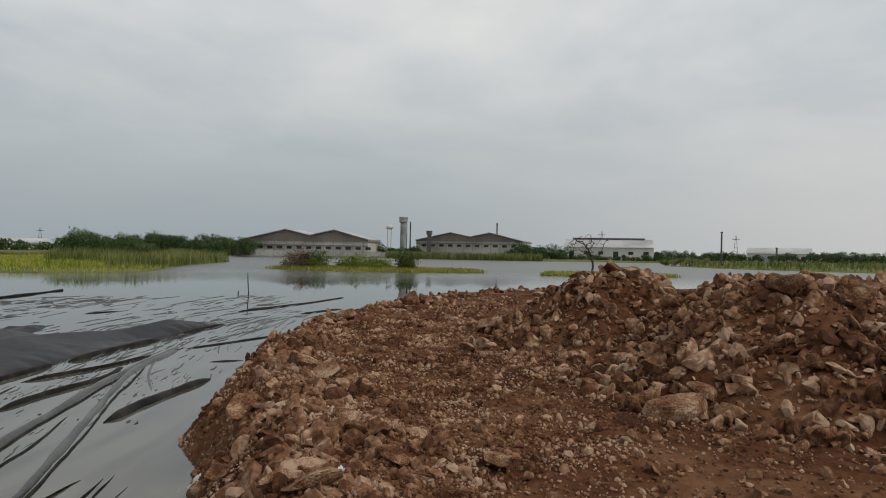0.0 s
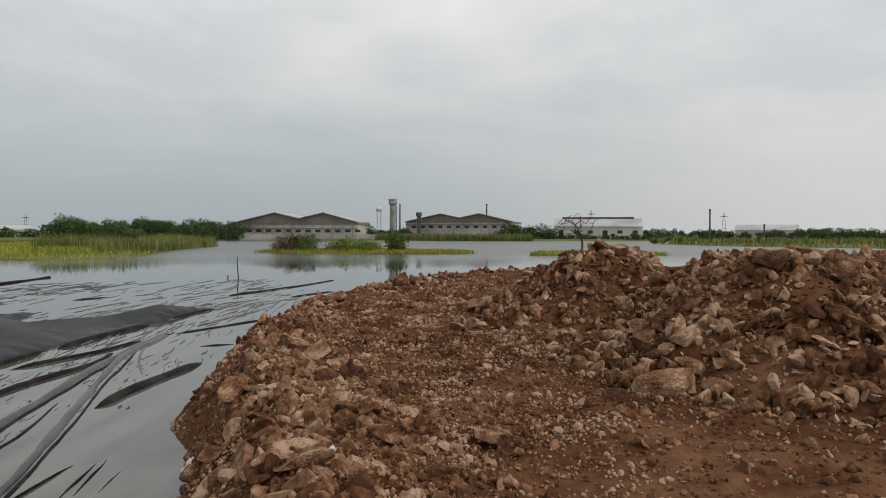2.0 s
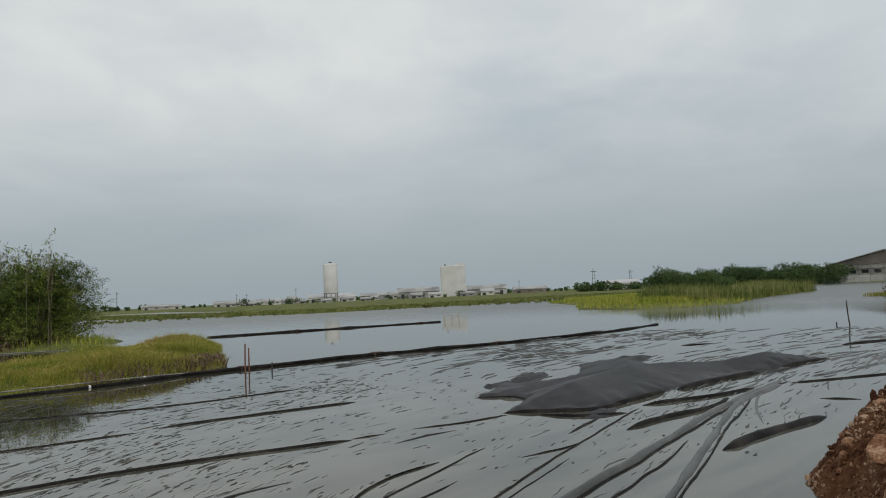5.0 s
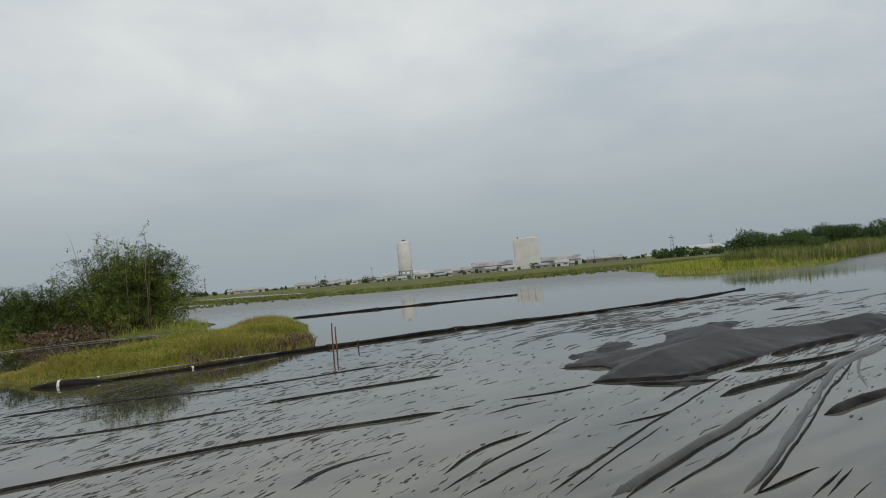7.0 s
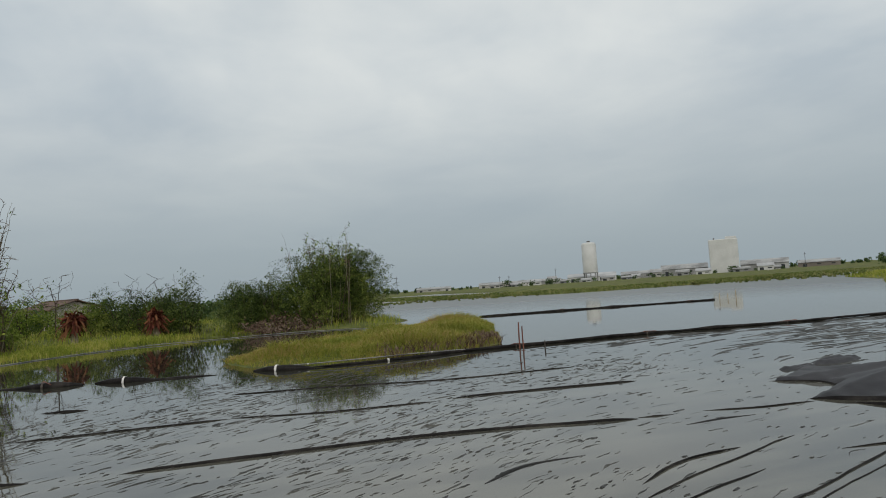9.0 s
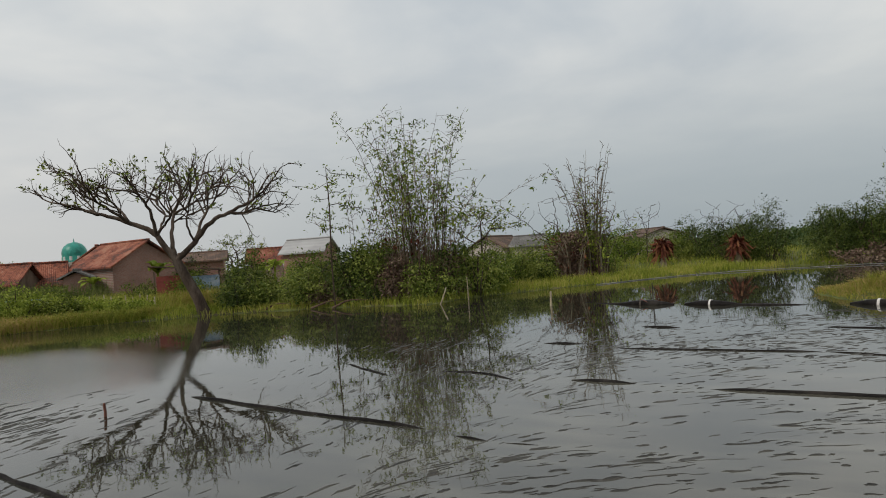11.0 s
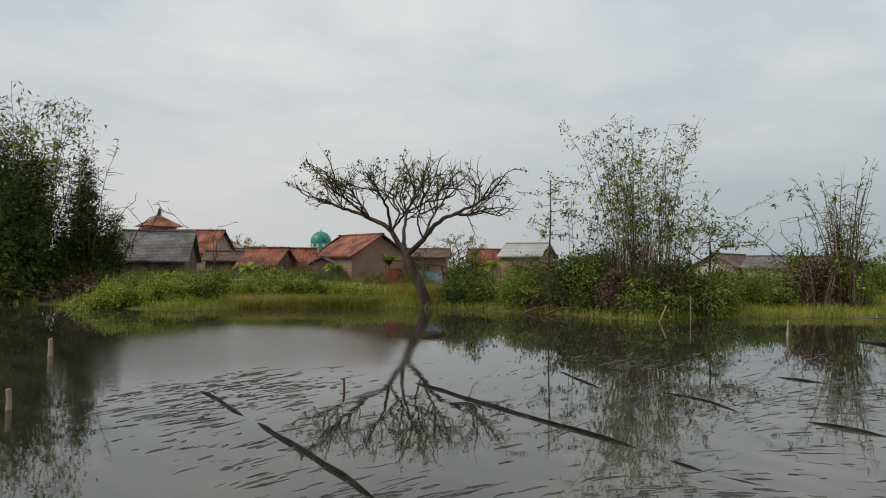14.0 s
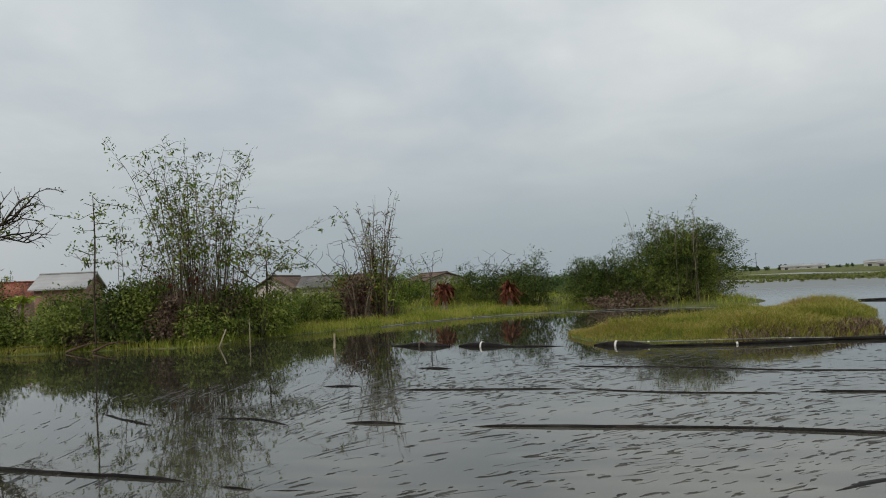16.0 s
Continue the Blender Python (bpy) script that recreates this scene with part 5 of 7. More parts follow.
def umbrella_tree():
    """The spreading half-bare tree that leans over the water; its crown is widest across the line of sight."""
    rng = np.random.default_rng(12)
    rt, fw = np.array([-0.70, 0.714, 0]), np.array([-0.714, -0.70, 0])
    up = np.array([0, 0, 1.0])
    x, y = -29.0, -31.6
    root = thing("umbrella_tree", pose(x, y, ground_at(x, y)), "half-bare spreading tree leaning from the shore over the water", "tree")

    def at(u, w, z):
        return rt * u + fw * w + up * (z if z < 3.3 else 3.3 + 0.9 * (z - 3.3))

    stout, twigs, tips = [], [], []

    def roof(p):
        """Height of the crown's rounded top over a place."""
        u, w = float(p @ rt), float(p @ fw)
        return 8.75 - 0.02 * (u + 1.6) ** 2 - 0.05 * w * w

    def sprout(p, d, length, r, level):
        n = 5 if level < 3 else 4
        P = [p]
        d = d / np.linalg.norm(d)
        for _ in range(n - 1):
            q = P[-1] + d * length / (n - 1)
            d = d + rng.normal(size=3) * 0.12 + up * (0.06 if q[2] < roof(q) - 0.35 else -0.05)
            d /= np.linalg.norm(d)
            P.append(q)
        P = np.array(P)
        twigs.append(tube(P, np.linspace(r, r * 0.55, n), 5 if level < 3 else 3))
        if level >= 2:
            tips.append(P[-1])
        if level < 4:
            bear(P, length, r * 0.62, level + 1)

    def bear(P, length, r, level):
        count = {1: max(5, int(length / 0.8)), 2: 3, 3: 3, 4: 1}[level]
        for k in range(count):
            f = 1.0 if k == 0 else rng.uniform(0.28, 0.97)
            i = min(int(f * (len(P) - 1)), len(P) - 2)
            q = P[i] + (P[i + 1] - P[i]) * (f * (len(P) - 1) - i)
            t = (P[i + 1] - P[i]) / np.linalg.norm(P[i + 1] - P[i])
            side = rng.normal(size=3) * (1, 1, 0.6)
            side -= t * (side @ t)
            side /= np.linalg.norm(side)
            d = t * (0.75 if k else 1.4) + side * rng.uniform(0.6, 1.2) + up * 0.2
            ln = {1: 1.8, 2: 1.05, 3: 0.6, 4: 0.34}[level] * rng.uniform(0.65, 1.25) * (1.0 if level > 1 else 1.15 - 0.4 * f)
            sprout(q, d, ln, r, level)

    fork = at(-1.4, 0, 3.3)
    trunk = smooth_line([at(0.05, 0, -0.2), at(-0.35, 0, 1.0), at(-0.95, 0, 2.3), fork], 12)
    stout.append(tube(trunk, np.linspace(0.36, 0.27, 12) * np.array([1.25, 1.08] + [1.0] * 10), 10))
    a1, a2, b1, b2 = at(-2.4, 0.2, 5.0), at(-3.9, 0.4, 6.0), at(-0.3, -0.3, 4.4), at(1.6, -0.5, 6.2)
    for r0, r1, line in ((0.2, 0.05, [fork, at(-1.9, 0.1, 4.1), a1, a2, at(-5.9, 0.6, 6.8), at(-7.4, 0.7, 7.4)]),
                         (0.12, 0.05, [a1, at(-2.6, -0.8, 6.5), at(-3.2, -1.5, 8.0)]),
                         (0.19, 0.05, [fork, b1, at(0.5, -0.5, 5.5), b2, at(3.1, -0.3, 7.0), at(4.0, 0, 7.9)]),
                         (0.15, 0.05, [fork, at(-1.6, 0.6, 4.7), at(-1.5, 1.4, 6.5), at(-1.0, 2.0, 8.0)]),
                         (0.11, 0.045, [b1, at(0.2, 0.6, 6.0), at(1.1, 1.2, 7.6)]),
                         (0.10, 0.045, [a2, at(-5.0, -1.0, 7.0), at(-5.8, -1.9, 7.6)]),
                         (0.09, 0.04, [b2, at(2.7, 0.6, 6.3), at(3.4, 1.0, 6.6)]),
                         (0.10, 0.04, [a2, at(-4.4, 1.4, 6.8), at(-5.2, 2.6, 7.8)]),
                         (0.08, 0.04, [a1, at(-2.0, 1.0, 6.2), at(-2.6, 2.2, 7.6)]),
                         (0.08, 0.04, [at(-1.5, 1.4, 6.5), at(-0.2, 1.3, 7.3), at(0.9, 0.9, 8.2)]),
                         (0.08, 0.04, [a1, at(-1.4, -1.0, 6.3), at(-0.6, -1.7, 7.6)]),
                         (0.07, 0.035, [b1, at(-0.6, -1.4, 5.8), at(-0.2, -2.4, 7.4)])):
        C = smooth_line(line, 4 * len(line))
        C[2:-1] += rng.normal(size=(len(C) - 3, 3)) * 0.035
        stout.append(tube(C, np.linspace(r0, r1, len(C)), 8))
        length = np.linalg.norm(np.diff(C, axis=0), axis=1).sum()
        bear(C[len(C) // 4:], length * 0.8, 0.062, 1)
    V, F = joined(stout)
    part("trunk", mesh_from("trunk", V, F, BARK, True), BARK, root)
    V, F = joined(twigs)
    tagged(part("crown", mesh_from("crown", V, F, BARK, True), BARK, root, "dense bare twigs and branches"), kind="stuff")
    tips = np.array(tips)
    u = tips @ rt
    pick = rng.uniform(size=len(tips)) < 0.13 + 0.2 * np.exp(-((u + 2.2) / 1.5) ** 2)
    C = tips[pick]
    V, F = leaf_cloud(C, np.full((len(C), 3), 0.2), len(C) * 5, 0.2, 12, aspect=1.8)
    part("leaves", mesh_from("leaves", V, F, LEAF), LEAF, root, "sparse remaining leaves")


umbrella_tree()


def pole_tree():
    rng = np.random.default_rng(31)
    A = [(rng.normal() * 0.9 - 0.6, rng.normal() * 0.9 - 0.4, rng.uniform(4.5, 8.0)) for _ in range(60)]
    bare_tree("slender_tree", -31.2, -23.6, [(0, 0, -0.2), (0.05, 0, 3), (0, 0.05, 6), (0.03, 0, 8.1)], A, 0.4, 2.6, 0.5, 0.014, 0.45, 0.1, 420, LEAF_BAMBOO,
              "slender straight young tree with few side branches", 31)


pole_tree()
bamboo(-34.7, -19.6, 12.1, 30, 1.4, 0.23, 4300, LEAF_BAMBOO, "tall airy bamboo clump with brown culms at the water", 41, 0.15, 0.25, 320, (0.0, 0.0), 0.38, 0.04, 4, 7, 0.6)
bamboo(-34.2, -20.6, 6.0, 26, 0.9, 0.2, 200, LEAF_RED, "dead brown stalks packed in the foot of the bamboo", 141, 0.2, 0.3, 260, (0, 0), 0.3, 0.03, 4, 4)
bamboo(-35.5, -18.3, 7.8, 4, 0.4, 0.3, 160, LEAF_BAMBOO, "bare bamboo culms arching away from the clump", 142, 0.2, 0.3, 20, (0.3, 1.5), 0.5, 0.03, 16, 4, 0.75)
bamboo(-33.2, -23.2, 8.8, 6, 0.6, 0.3, 330, LEAF_BAMBOO, "thin leafy bamboo culms beside the slender tree", 143, 0.2, 0.32, 20, (-0.3, -0.4), 0.35, 0.028, 6, 5, 0.6)
bamboo(-47.4, -12.6, 10.0, 38, 0.75, 0.2, 200, LEAF_BAMBOO, "half-dead bare bamboo clump on the grassy shore", 42, 0.6, 0.3, 80, (0, 0), 0.4, 0.046, 9, 5, 0.45)
bamboo(-47.8, -11.6, 6.0, 3, 0.4, 0.5, 60, LEAF_BAMBOO, "thin bare culm arching away from the bamboo", 144, 0.2, 0.3, 10, (0.0, 1.6), 0.5, 0.028, 10, 4, 0.8)
bamboo(-46.2, -13.9, 4.0, 34, 0.8, 0.42, 260, LEAF_RED, "cut brown bamboo stumps and dry stalks", 43, 0.3, 0.3, 130, (-0.1, -0.3), 0.3, 0.075, 3, 5)
shrub(-46.3, -13.9, 0.9, 1.0, 3.6, 1300, 0.34, TWIG, "dry brown stalks heaped against the half-dead bamboo", 146, 7)
shrub(-47.3, -12.7, 0.9, 0.9, 5.4, 700, 0.3, LEAF_BRIGHT, "tuft of yellow-green leaves in the half-dead bamboo", 145, 5, "creepers")
bamboo(-10.9, -51.8, 15.6, 24, 1.3, 0.13, 3400, LEAF_BAMBOO, "tall bamboo clump overgrown with vines", 44, 0.4, 0.36, 160, (0, 0), 0.5, 0.055, 9, 7)
bamboo(-14.3, -51.2, 14.0, 11, 0.8, 0.17, 60, LEAF_BAMBOO, "bare thin bamboo culms above a vine-covered trunk", 45, 0.2, 0.3, 60, (0, 0), 0.5, 0.05, 22, 4)
bamboo(-57.2, 10.2, 8.3, 44, 3.1, 0.13, 900, LEAF_BAMBOO, "bamboo rising out of a dense green thicket", 46, 0.1, 0.27, 90, (0, 0), 0.6, 0.034, 6, 6)
shrub(-56.3, 10.4, 3.2, 4.1, 5.8, 12000, 0.15, LEAF, "bright green creepers hanging over the thicket", 58, 26, "creepers", None, 0.25)
shrub(-57.0, 10.3, 3.6, 4.6, 6.5, 66000, 0.16, LEAF_DARK, "dense green thicket overgrown with creepers at the water", 51, 24, "thicket", None, 0.2)
shrub(-57.0, 3.2, 2.6, 3.6, 4.6, 15000, 0.16, LEAF_DARK, "leafy green bush beside the thicket", 52, 12)
shrub(-58.5, -1.5, 2.2, 2.8, 4.5, 10000, 0.17, LEAF_DARK, "dark green bush on the shore", 53, 10)
shrub(-57.6, 5.6, 2.2, 2.6, 4.6, 11000, 0.16, LEAF_DARK, "dark green bush joining the hedge to the thicket", 50, 10)
shrub(-53.8, 5.5, 1.4, 4.0, 1.3, 1500, 0.26, TWIG, "brown dry brushwood at the foot of the thicket", 54, 12)
shrub(-62.5, -6.5, 2.4, 3.2, 4.0, 7000, 0.18, LEAF_DARK, "green bush behind the shore", 55, 9)
shrub(-60.5, -4.4, 2.0, 2.4, 3.8, 6000, 0.18, LEAF_DARK, "dark leafy bush between the withered palms", 57, 9)
shrub(-61.5, -9.6, 2.0, 2.4, 3.4, 5000, 0.18, LEAF, "green bush behind the withered palms", 59, 9)
shrub(-62.0, -13.5, 2.6, 3.0, 3.6, 5200, 0.2, LEAF_BAMBOO, "olive bush behind the shore", 56, 9)
for k, (x, y, rx, h, m) in enumerate([(-33.4, -23.6, 2.0, 3.6, LEAF_DARK), (-35.6, -21.0, 2.2, 4.2, LEAF), (-34.2, -18.6, 1.6, 3.0, LEAF_DARK), (-31.9, -26.4, 1.8, 2.4, LEAF),
                                      (-32.0, -29.2, 1.6, 2.0, LEAF), (-30.6, -30.4, 1.3, 2.0, LEAF_DARK), (-39.5, -18.6, 2.4, 2.0, LEAF), (-43.5, -17.2, 2.0, 2.3, LEAF), (-37.0, -18.4, 1.6, 2.6, LEAF_DARK),
                                      (-35.5, -27.5, 2.2, 3.0, LEAF), (-49.0, -18.0, 2.2, 2.2, LEAF), (-33.6, -21.6, 1.5, 2.2, TWIG), (-32.6, -25.0, 1.2, 1.5, TWIG), (-36.5, -24.5, 2.0, 3.4, LEAF_BAMBOO),
                                      (-45.5, -15.6, 1.6, 1.5, LEAF_DARK), (-33.0, -18.4, 1.3, 2.3, LEAF), (-32.9, -20.2, 1.3, 2.6, TWIG), (-32.4, -21.8, 1.2, 2.4, LEAF_DARK), (-36.2, -18.9, 1.3, 2.7, TWIG), (-51.5, -13.0, 1.8, 1.6, LEAF_BAMBOO), (-38.0, -30.5, 2.0, 2.6, LEAF_BAMBOO), (-35.0, -33.5, 1.6, 2.2, LEAF), (-33.0, -21.9, 1.3, 4.2, LEAF), (-34.4, -23.0, 1.6, 4.4, LEAF_DARK), (-36.0, -16.9, 1.3, 4.0, LEAF), (-38.2, -16.9, 1.6, 2.6, LEAF_BAMBOO), (-33.6, -22.4, 1.2, 3.2, TWIG), (-35.4, -18.2, 1.0, 3.4, TWIG),
                                      (-34.4, -32.6, 1.0, 4.0, LEAF), (-33.2, -32.2, 1.4, 2.6, LEAF_DARK), (-31.6, -31.2, 1.4, 2.3, LEAF)]):
    shrub(x, y, rx, rx * 1.15, h, int(900 * rx * h ** 0.5), 0.22, m, {"green_leaf": "tangled green bush at the water's edge", "dark_vine_leaf": "dark green tangled bush at the water's edge",
                                                                     "dry_brown_twig": "dry brown brushwood at the water's edge", "bamboo_leaf": "olive green bush behind the shore"}[m.name], 60 + k, 11)
for k, (x, y, rx, h, m) in enumerate([(-27.8, -44.5, 1.6, 2.0, LEAF), (-31.5, -40.5, 1.5, 1.8, LEAF), (-33.6, -38.0, 1.7, 2.3, LEAF_BAMBOO), (-37.5, -36.5, 1.8, 3.2, LEAF), (-40.5, -33.0, 2.0, 2.8, LEAF_BAMBOO),
                                      (-42.5, -27.5, 2.0, 3.0, LEAF), (-46.0, -24.0, 2.2, 2.6, LEAF_BAMBOO), (-52.0, -21.5, 2.2, 2.6, LEAF), (-56.0, -17.0, 2.0, 2.8, LEAF_BAMBOO), (-24.8, -47.5, 1.6, 2.0, LEAF), (-36.0, -40.5, 1.6, 3.4, LEAF_DARK)]):
    shrub(x, y, rx, rx, h, int(850 * rx * h ** 0.5), 0.2, m, "leafy bush standing before the village houses", 120 + k, 10)
for k, (az, dist, rx, h, m) in enumerate([(164.6, 43.6, 1.3, 0.9, 0), (163.4, 44.2, 1.3, 1.1, 0), (162.0, 44.4, 1.4, 1.4, 0), (160.4, 44.4, 1.5, 1.7, 0), (158.8, 45.2, 1.6, 2.0, 0), (157.4, 45.8, 1.3, 1.7, 0), (156.2, 46.4, 1.2, 1.5, 1),
                                          (154.8, 47.2, 1.3, 1.7, 1), (153.4, 46.6, 1.0, 1.2, 0), (151.6, 46.8, 1.3, 1.9, 0), (150.2, 47.0, 1.5, 2.3, 0), (148.8, 47.4, 1.3, 1.9, 0), (147.4, 47.2, 1.2, 1.4, 1), (146.0, 47.6, 1.2, 1.2, 0),
                                          (144.6, 46.8, 1.2, 0.9, 0), (143.2, 46.2, 1.0, 0.9, 0), (142.0, 45.8, 1.0, 0.8, 0), (161.8, 46.6, 1.4, 1.8, 0), (159.8, 47.4, 1.6, 2.0, 1), (155.6, 49.4, 1.4, 1.9, 0)]):
    p = bearing(az, dist)
    shrub(p.x, p.y, rx, rx, h, 1900, 0.2, LEAF if m else LEAF_BRIGHT, "tangled green shrub on the shore" if m else "low bright green leafy shrub on the shore", 80 + k, 11)
shrub(*bearing(157.5, 43.6)[:2], 1.0, 1.0, 0.45, 700, 0.2, LEAF_BRIGHT, "small grassy tussock in the shallow water", 129, 7)
# the sunlit side of the vines is given by paler leaf colour
shrub(-9.0, -51.2, 2.1, 1.6, 9.0, 5200, 0.28, LEAF, "yellow-green creepers over the dark vines, sunlight put into their leaf colour", 191, 14, "vines")
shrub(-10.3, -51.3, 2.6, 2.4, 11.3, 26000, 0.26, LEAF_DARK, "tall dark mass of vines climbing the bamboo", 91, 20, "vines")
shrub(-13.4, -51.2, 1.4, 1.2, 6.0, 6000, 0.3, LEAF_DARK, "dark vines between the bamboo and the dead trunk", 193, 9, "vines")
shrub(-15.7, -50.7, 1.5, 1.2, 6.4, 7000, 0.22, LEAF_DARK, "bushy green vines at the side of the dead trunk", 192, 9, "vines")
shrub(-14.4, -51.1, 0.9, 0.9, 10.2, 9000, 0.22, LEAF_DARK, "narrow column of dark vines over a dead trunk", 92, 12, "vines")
shrub(-8.6, -49.8, 1.6, 1.6, 6.2, 3000, 0.3, LEAF, "green creepers at the foot of the bamboo", 93, 9, "vines")
shrub(-13.6, -48.8, 2.4, 1.2, 1.6, 1500, 0.3, TWIG, "dry brown brushwood under the vines", 94, 10)
shrub(-60.0, -20.0, 2.0, 2.0, 4.4, 1500, 0.34, LEAF_BAMBOO, "small bushy tree with a leafy crown", 95, 7, "tree")
for k, (x, y, rx, h, m) in enumerate([(-20.5, 93, 2.4, 2.5, TWIG), (-18.8, 93.5, 2.6, 2.8, LEAF_DARK), (-12.4, 92, 2.8, 2.0, LEAF_BAMBOO), (-5.5, 91, 1.9, 2.7, LEAF_DARK), (-9.2, 92, 2.2, 1.6, LEAF_BAMBOO)]):
    shrub(x, y, rx, rx, h, 2600, 0.3, m, "bush on the small grassy island", 100 + k, 9)


def stump_palm(x, y, seed):
    """A pale stump under a bunch of withered hanging leaves."""
    rng = np.random.default_rng(seed)
    z = ground_at(x, y)
    root = thing("withered_palm", pose(x, y, z), "pale stump with a bunch of withered red-brown leaves", "palm", "withered palms on the shore")
    V, F = tube([(0, 0, -0.2), (0.05, 0, 0.5), (0.02, 0.05, 1.0), (0, 0, 1.7)], [0.3, 0.22, 0.18, 0.14], 9)
    part("stump", mesh_from("stump", V, F, POLE, True), POLE, root)
    fr = []
    for k in range(190):
        a, e = rng.uniform(0, 6.28), rng.uniform(-0.7, 1.5)
        d = np.array([math.cos(a) * math.cos(e), math.sin(a) * math.cos(e), math.sin(e)])
        ln = rng.uniform(0.5, 1.35)
        s = np.array([-math.sin(a), math.cos(a), rng.normal() * 0.6]) * 0.07
        o = np.array([rng.normal() * 0.12, rng.normal() * 0.12, rng.uniform(1.2, 2.0)])
        q = [o + d * ln * t - np.array([0, 0, rng.uniform(0.3, 0.9)]) * t * t * ln for t in (0.0, 0.4, 0.75, 1.0)]
        V = np.array([q[0] - s * .4, q[0] + s * .4, q[1] + s, q[1] - s, q[2] + s * .9, q[2] - s * .9, q[3] + s * .2, q[3] - s * .2])
        fr.append((V, np.array([[0, 1, 2, 3], [3, 2, 4, 5], [5, 4, 6, 7]])))
    V, F = joined(fr)
    part("fronds", mesh_from("fronds", V, F, LEAF_RED), LEAF_RED, root, "withered red-brown fronds")


stump_palm(-55.0, -9.0, 3)
stump_palm(-56.2, -3.6, 4)


def snag(x, y, z, h, seed, label, n=60, fine=1.0):
    """A leafless tree; fine thins its wood and shortens its twigs."""
    rng = np.random.default_rng(seed)
    A = [(rng.normal() * 0.3 * h, rng.normal() * 0.3 * h, rng.uniform(0.45, 1) * h) for _ in range(n)]
    bare_tree("dead_tree", x, y, [(0, 0, -0.2), (0.05 * h, 0, 0.2 * h), (0, 0, 0.45 * h)], A, 0.08 * h * fine, 0.9 * h, 0.1 * h * fine, 0.006 * h * fine * fine, 0.45, 0.03 * h * fine, 0, LEAF, label, seed)


snag(18.6, 84.2, 0, 5.4, 7, "small dead leafless tree behind the rubble heaps")
snag(-52.0, -52.0, 0, 4.5, 8, "thin leafless sapling behind the shore")
p = bearing(154.9, 57)
snag(p.x, p.y, 0, 5.3, 9, "thin leafless tree by the grey-roofed house", 26, 0.7)
for az, dist, h, sd in ((161.0, 57.5, 7.6, 21), (107.4, 51.0, 6.2, 22), (100.4, 62.0, 5.2, 23), (94.5, 62.5, 5.4, 25)):
    p = bearing(az, dist)
    snag(p.x, p.y, 0, h, sd, "leafless grey tree with spreading twigs behind the shore", 46, 0.6)


def flat_tree(az, dist, h, seed):
    """A small tree with a flat tufted crown."""
    p = bearing(az, dist)
    rng = np.random.default_rng(seed)
    A = [(rng.normal() * 0.26 * h, rng.normal() * 0.26 * h, h * (0.72 + 0.12 * rng.normal())) for _ in range(90)]
    bare_tree("small_tree", p.x, p.y, [(0, 0, -0.2), (0.1, 0.1, 0.25 * h), (0, 0.1, 0.5 * h)], A, 0.3, 4.0, 0.4, 0.016, 0.45, 0.1, 1100, LEAF, "small tree with a flat tufted leafy crown", seed)


flat_tree(114.4, 43.0, 6.2, 71)
flat_tree(153.3, 80.0, 5.2, 72)
flat_tree(152.3, 82.0, 5.0, 73)
flat_tree(134.6, 70.0, 5.6, 74)


def banana(az, dist, h, seed):
    p = bearing(az, dist)
    z = ground_at(p.x, p.y)
    rng = np.random.default_rng(seed)
    root = thing("banana_plant", pose(p.x, p.y, z), "banana plant with large torn green leaves", "banana plant", "banana plants by the houses")
    V, F = tube([(0, 0, -0.2), (0.03, 0, h * 0.3), (0, 0.03, h * 0.55)], [0.13, 0.1, 0.07], 8)
    part("stem", mesh_from("stem", V, F, LEAF_BRIGHT, True), LEAF_BRIGHT, root)
    for k in range(9):
        a, e, ln = k * 2.4 + rng.uniform(0, 0.5), rng.uniform(0.45, 1.35), h * rng.uniform(0.42, 0.6)
        d = np.array([math.cos(a) * math.cos(e), math.sin(a) * math.cos(e), math.sin(e)])
        side = np.array([-math.sin(a), math.cos(a), 0])
        rows = []
        for i, t in enumerate(np.linspace(0, 1, 8)):
            c = np.array([0, 0, h * 0.52]) + d * ln * t - np.array([0, 0, 0.55 * ln]) * t * t
            w = 0.1 * h * math.sin(math.pi * min(1, t * 0.9 + 0.06)) * rng.uniform(0.75, 1.1)
            rows += [c - side * w + (0, 0, 0.3 * w), c, c + side * w + (0, 0, 0.3 * w)]
        F = [[3 * i + j, 3 * i + j + 1, 3 * i + j + 4, 3 * i + j + 3] for i in range(7) for j in range(2)]
        part("leaf", mesh_from("leaf", np.array(rows), np.array(F), LEAF_BRIGHT), LEAF_BRIGHT, root)


banana(140.7, 53.5, 3.9, 1)
banana(145.2, 55.0, 3.0, 2)
banana(152.4, 54.0, 3.0, 3)
banana(131.7, 58.0, 3.6, 4)
banana(132.6, 57.0, 3.0, 5)

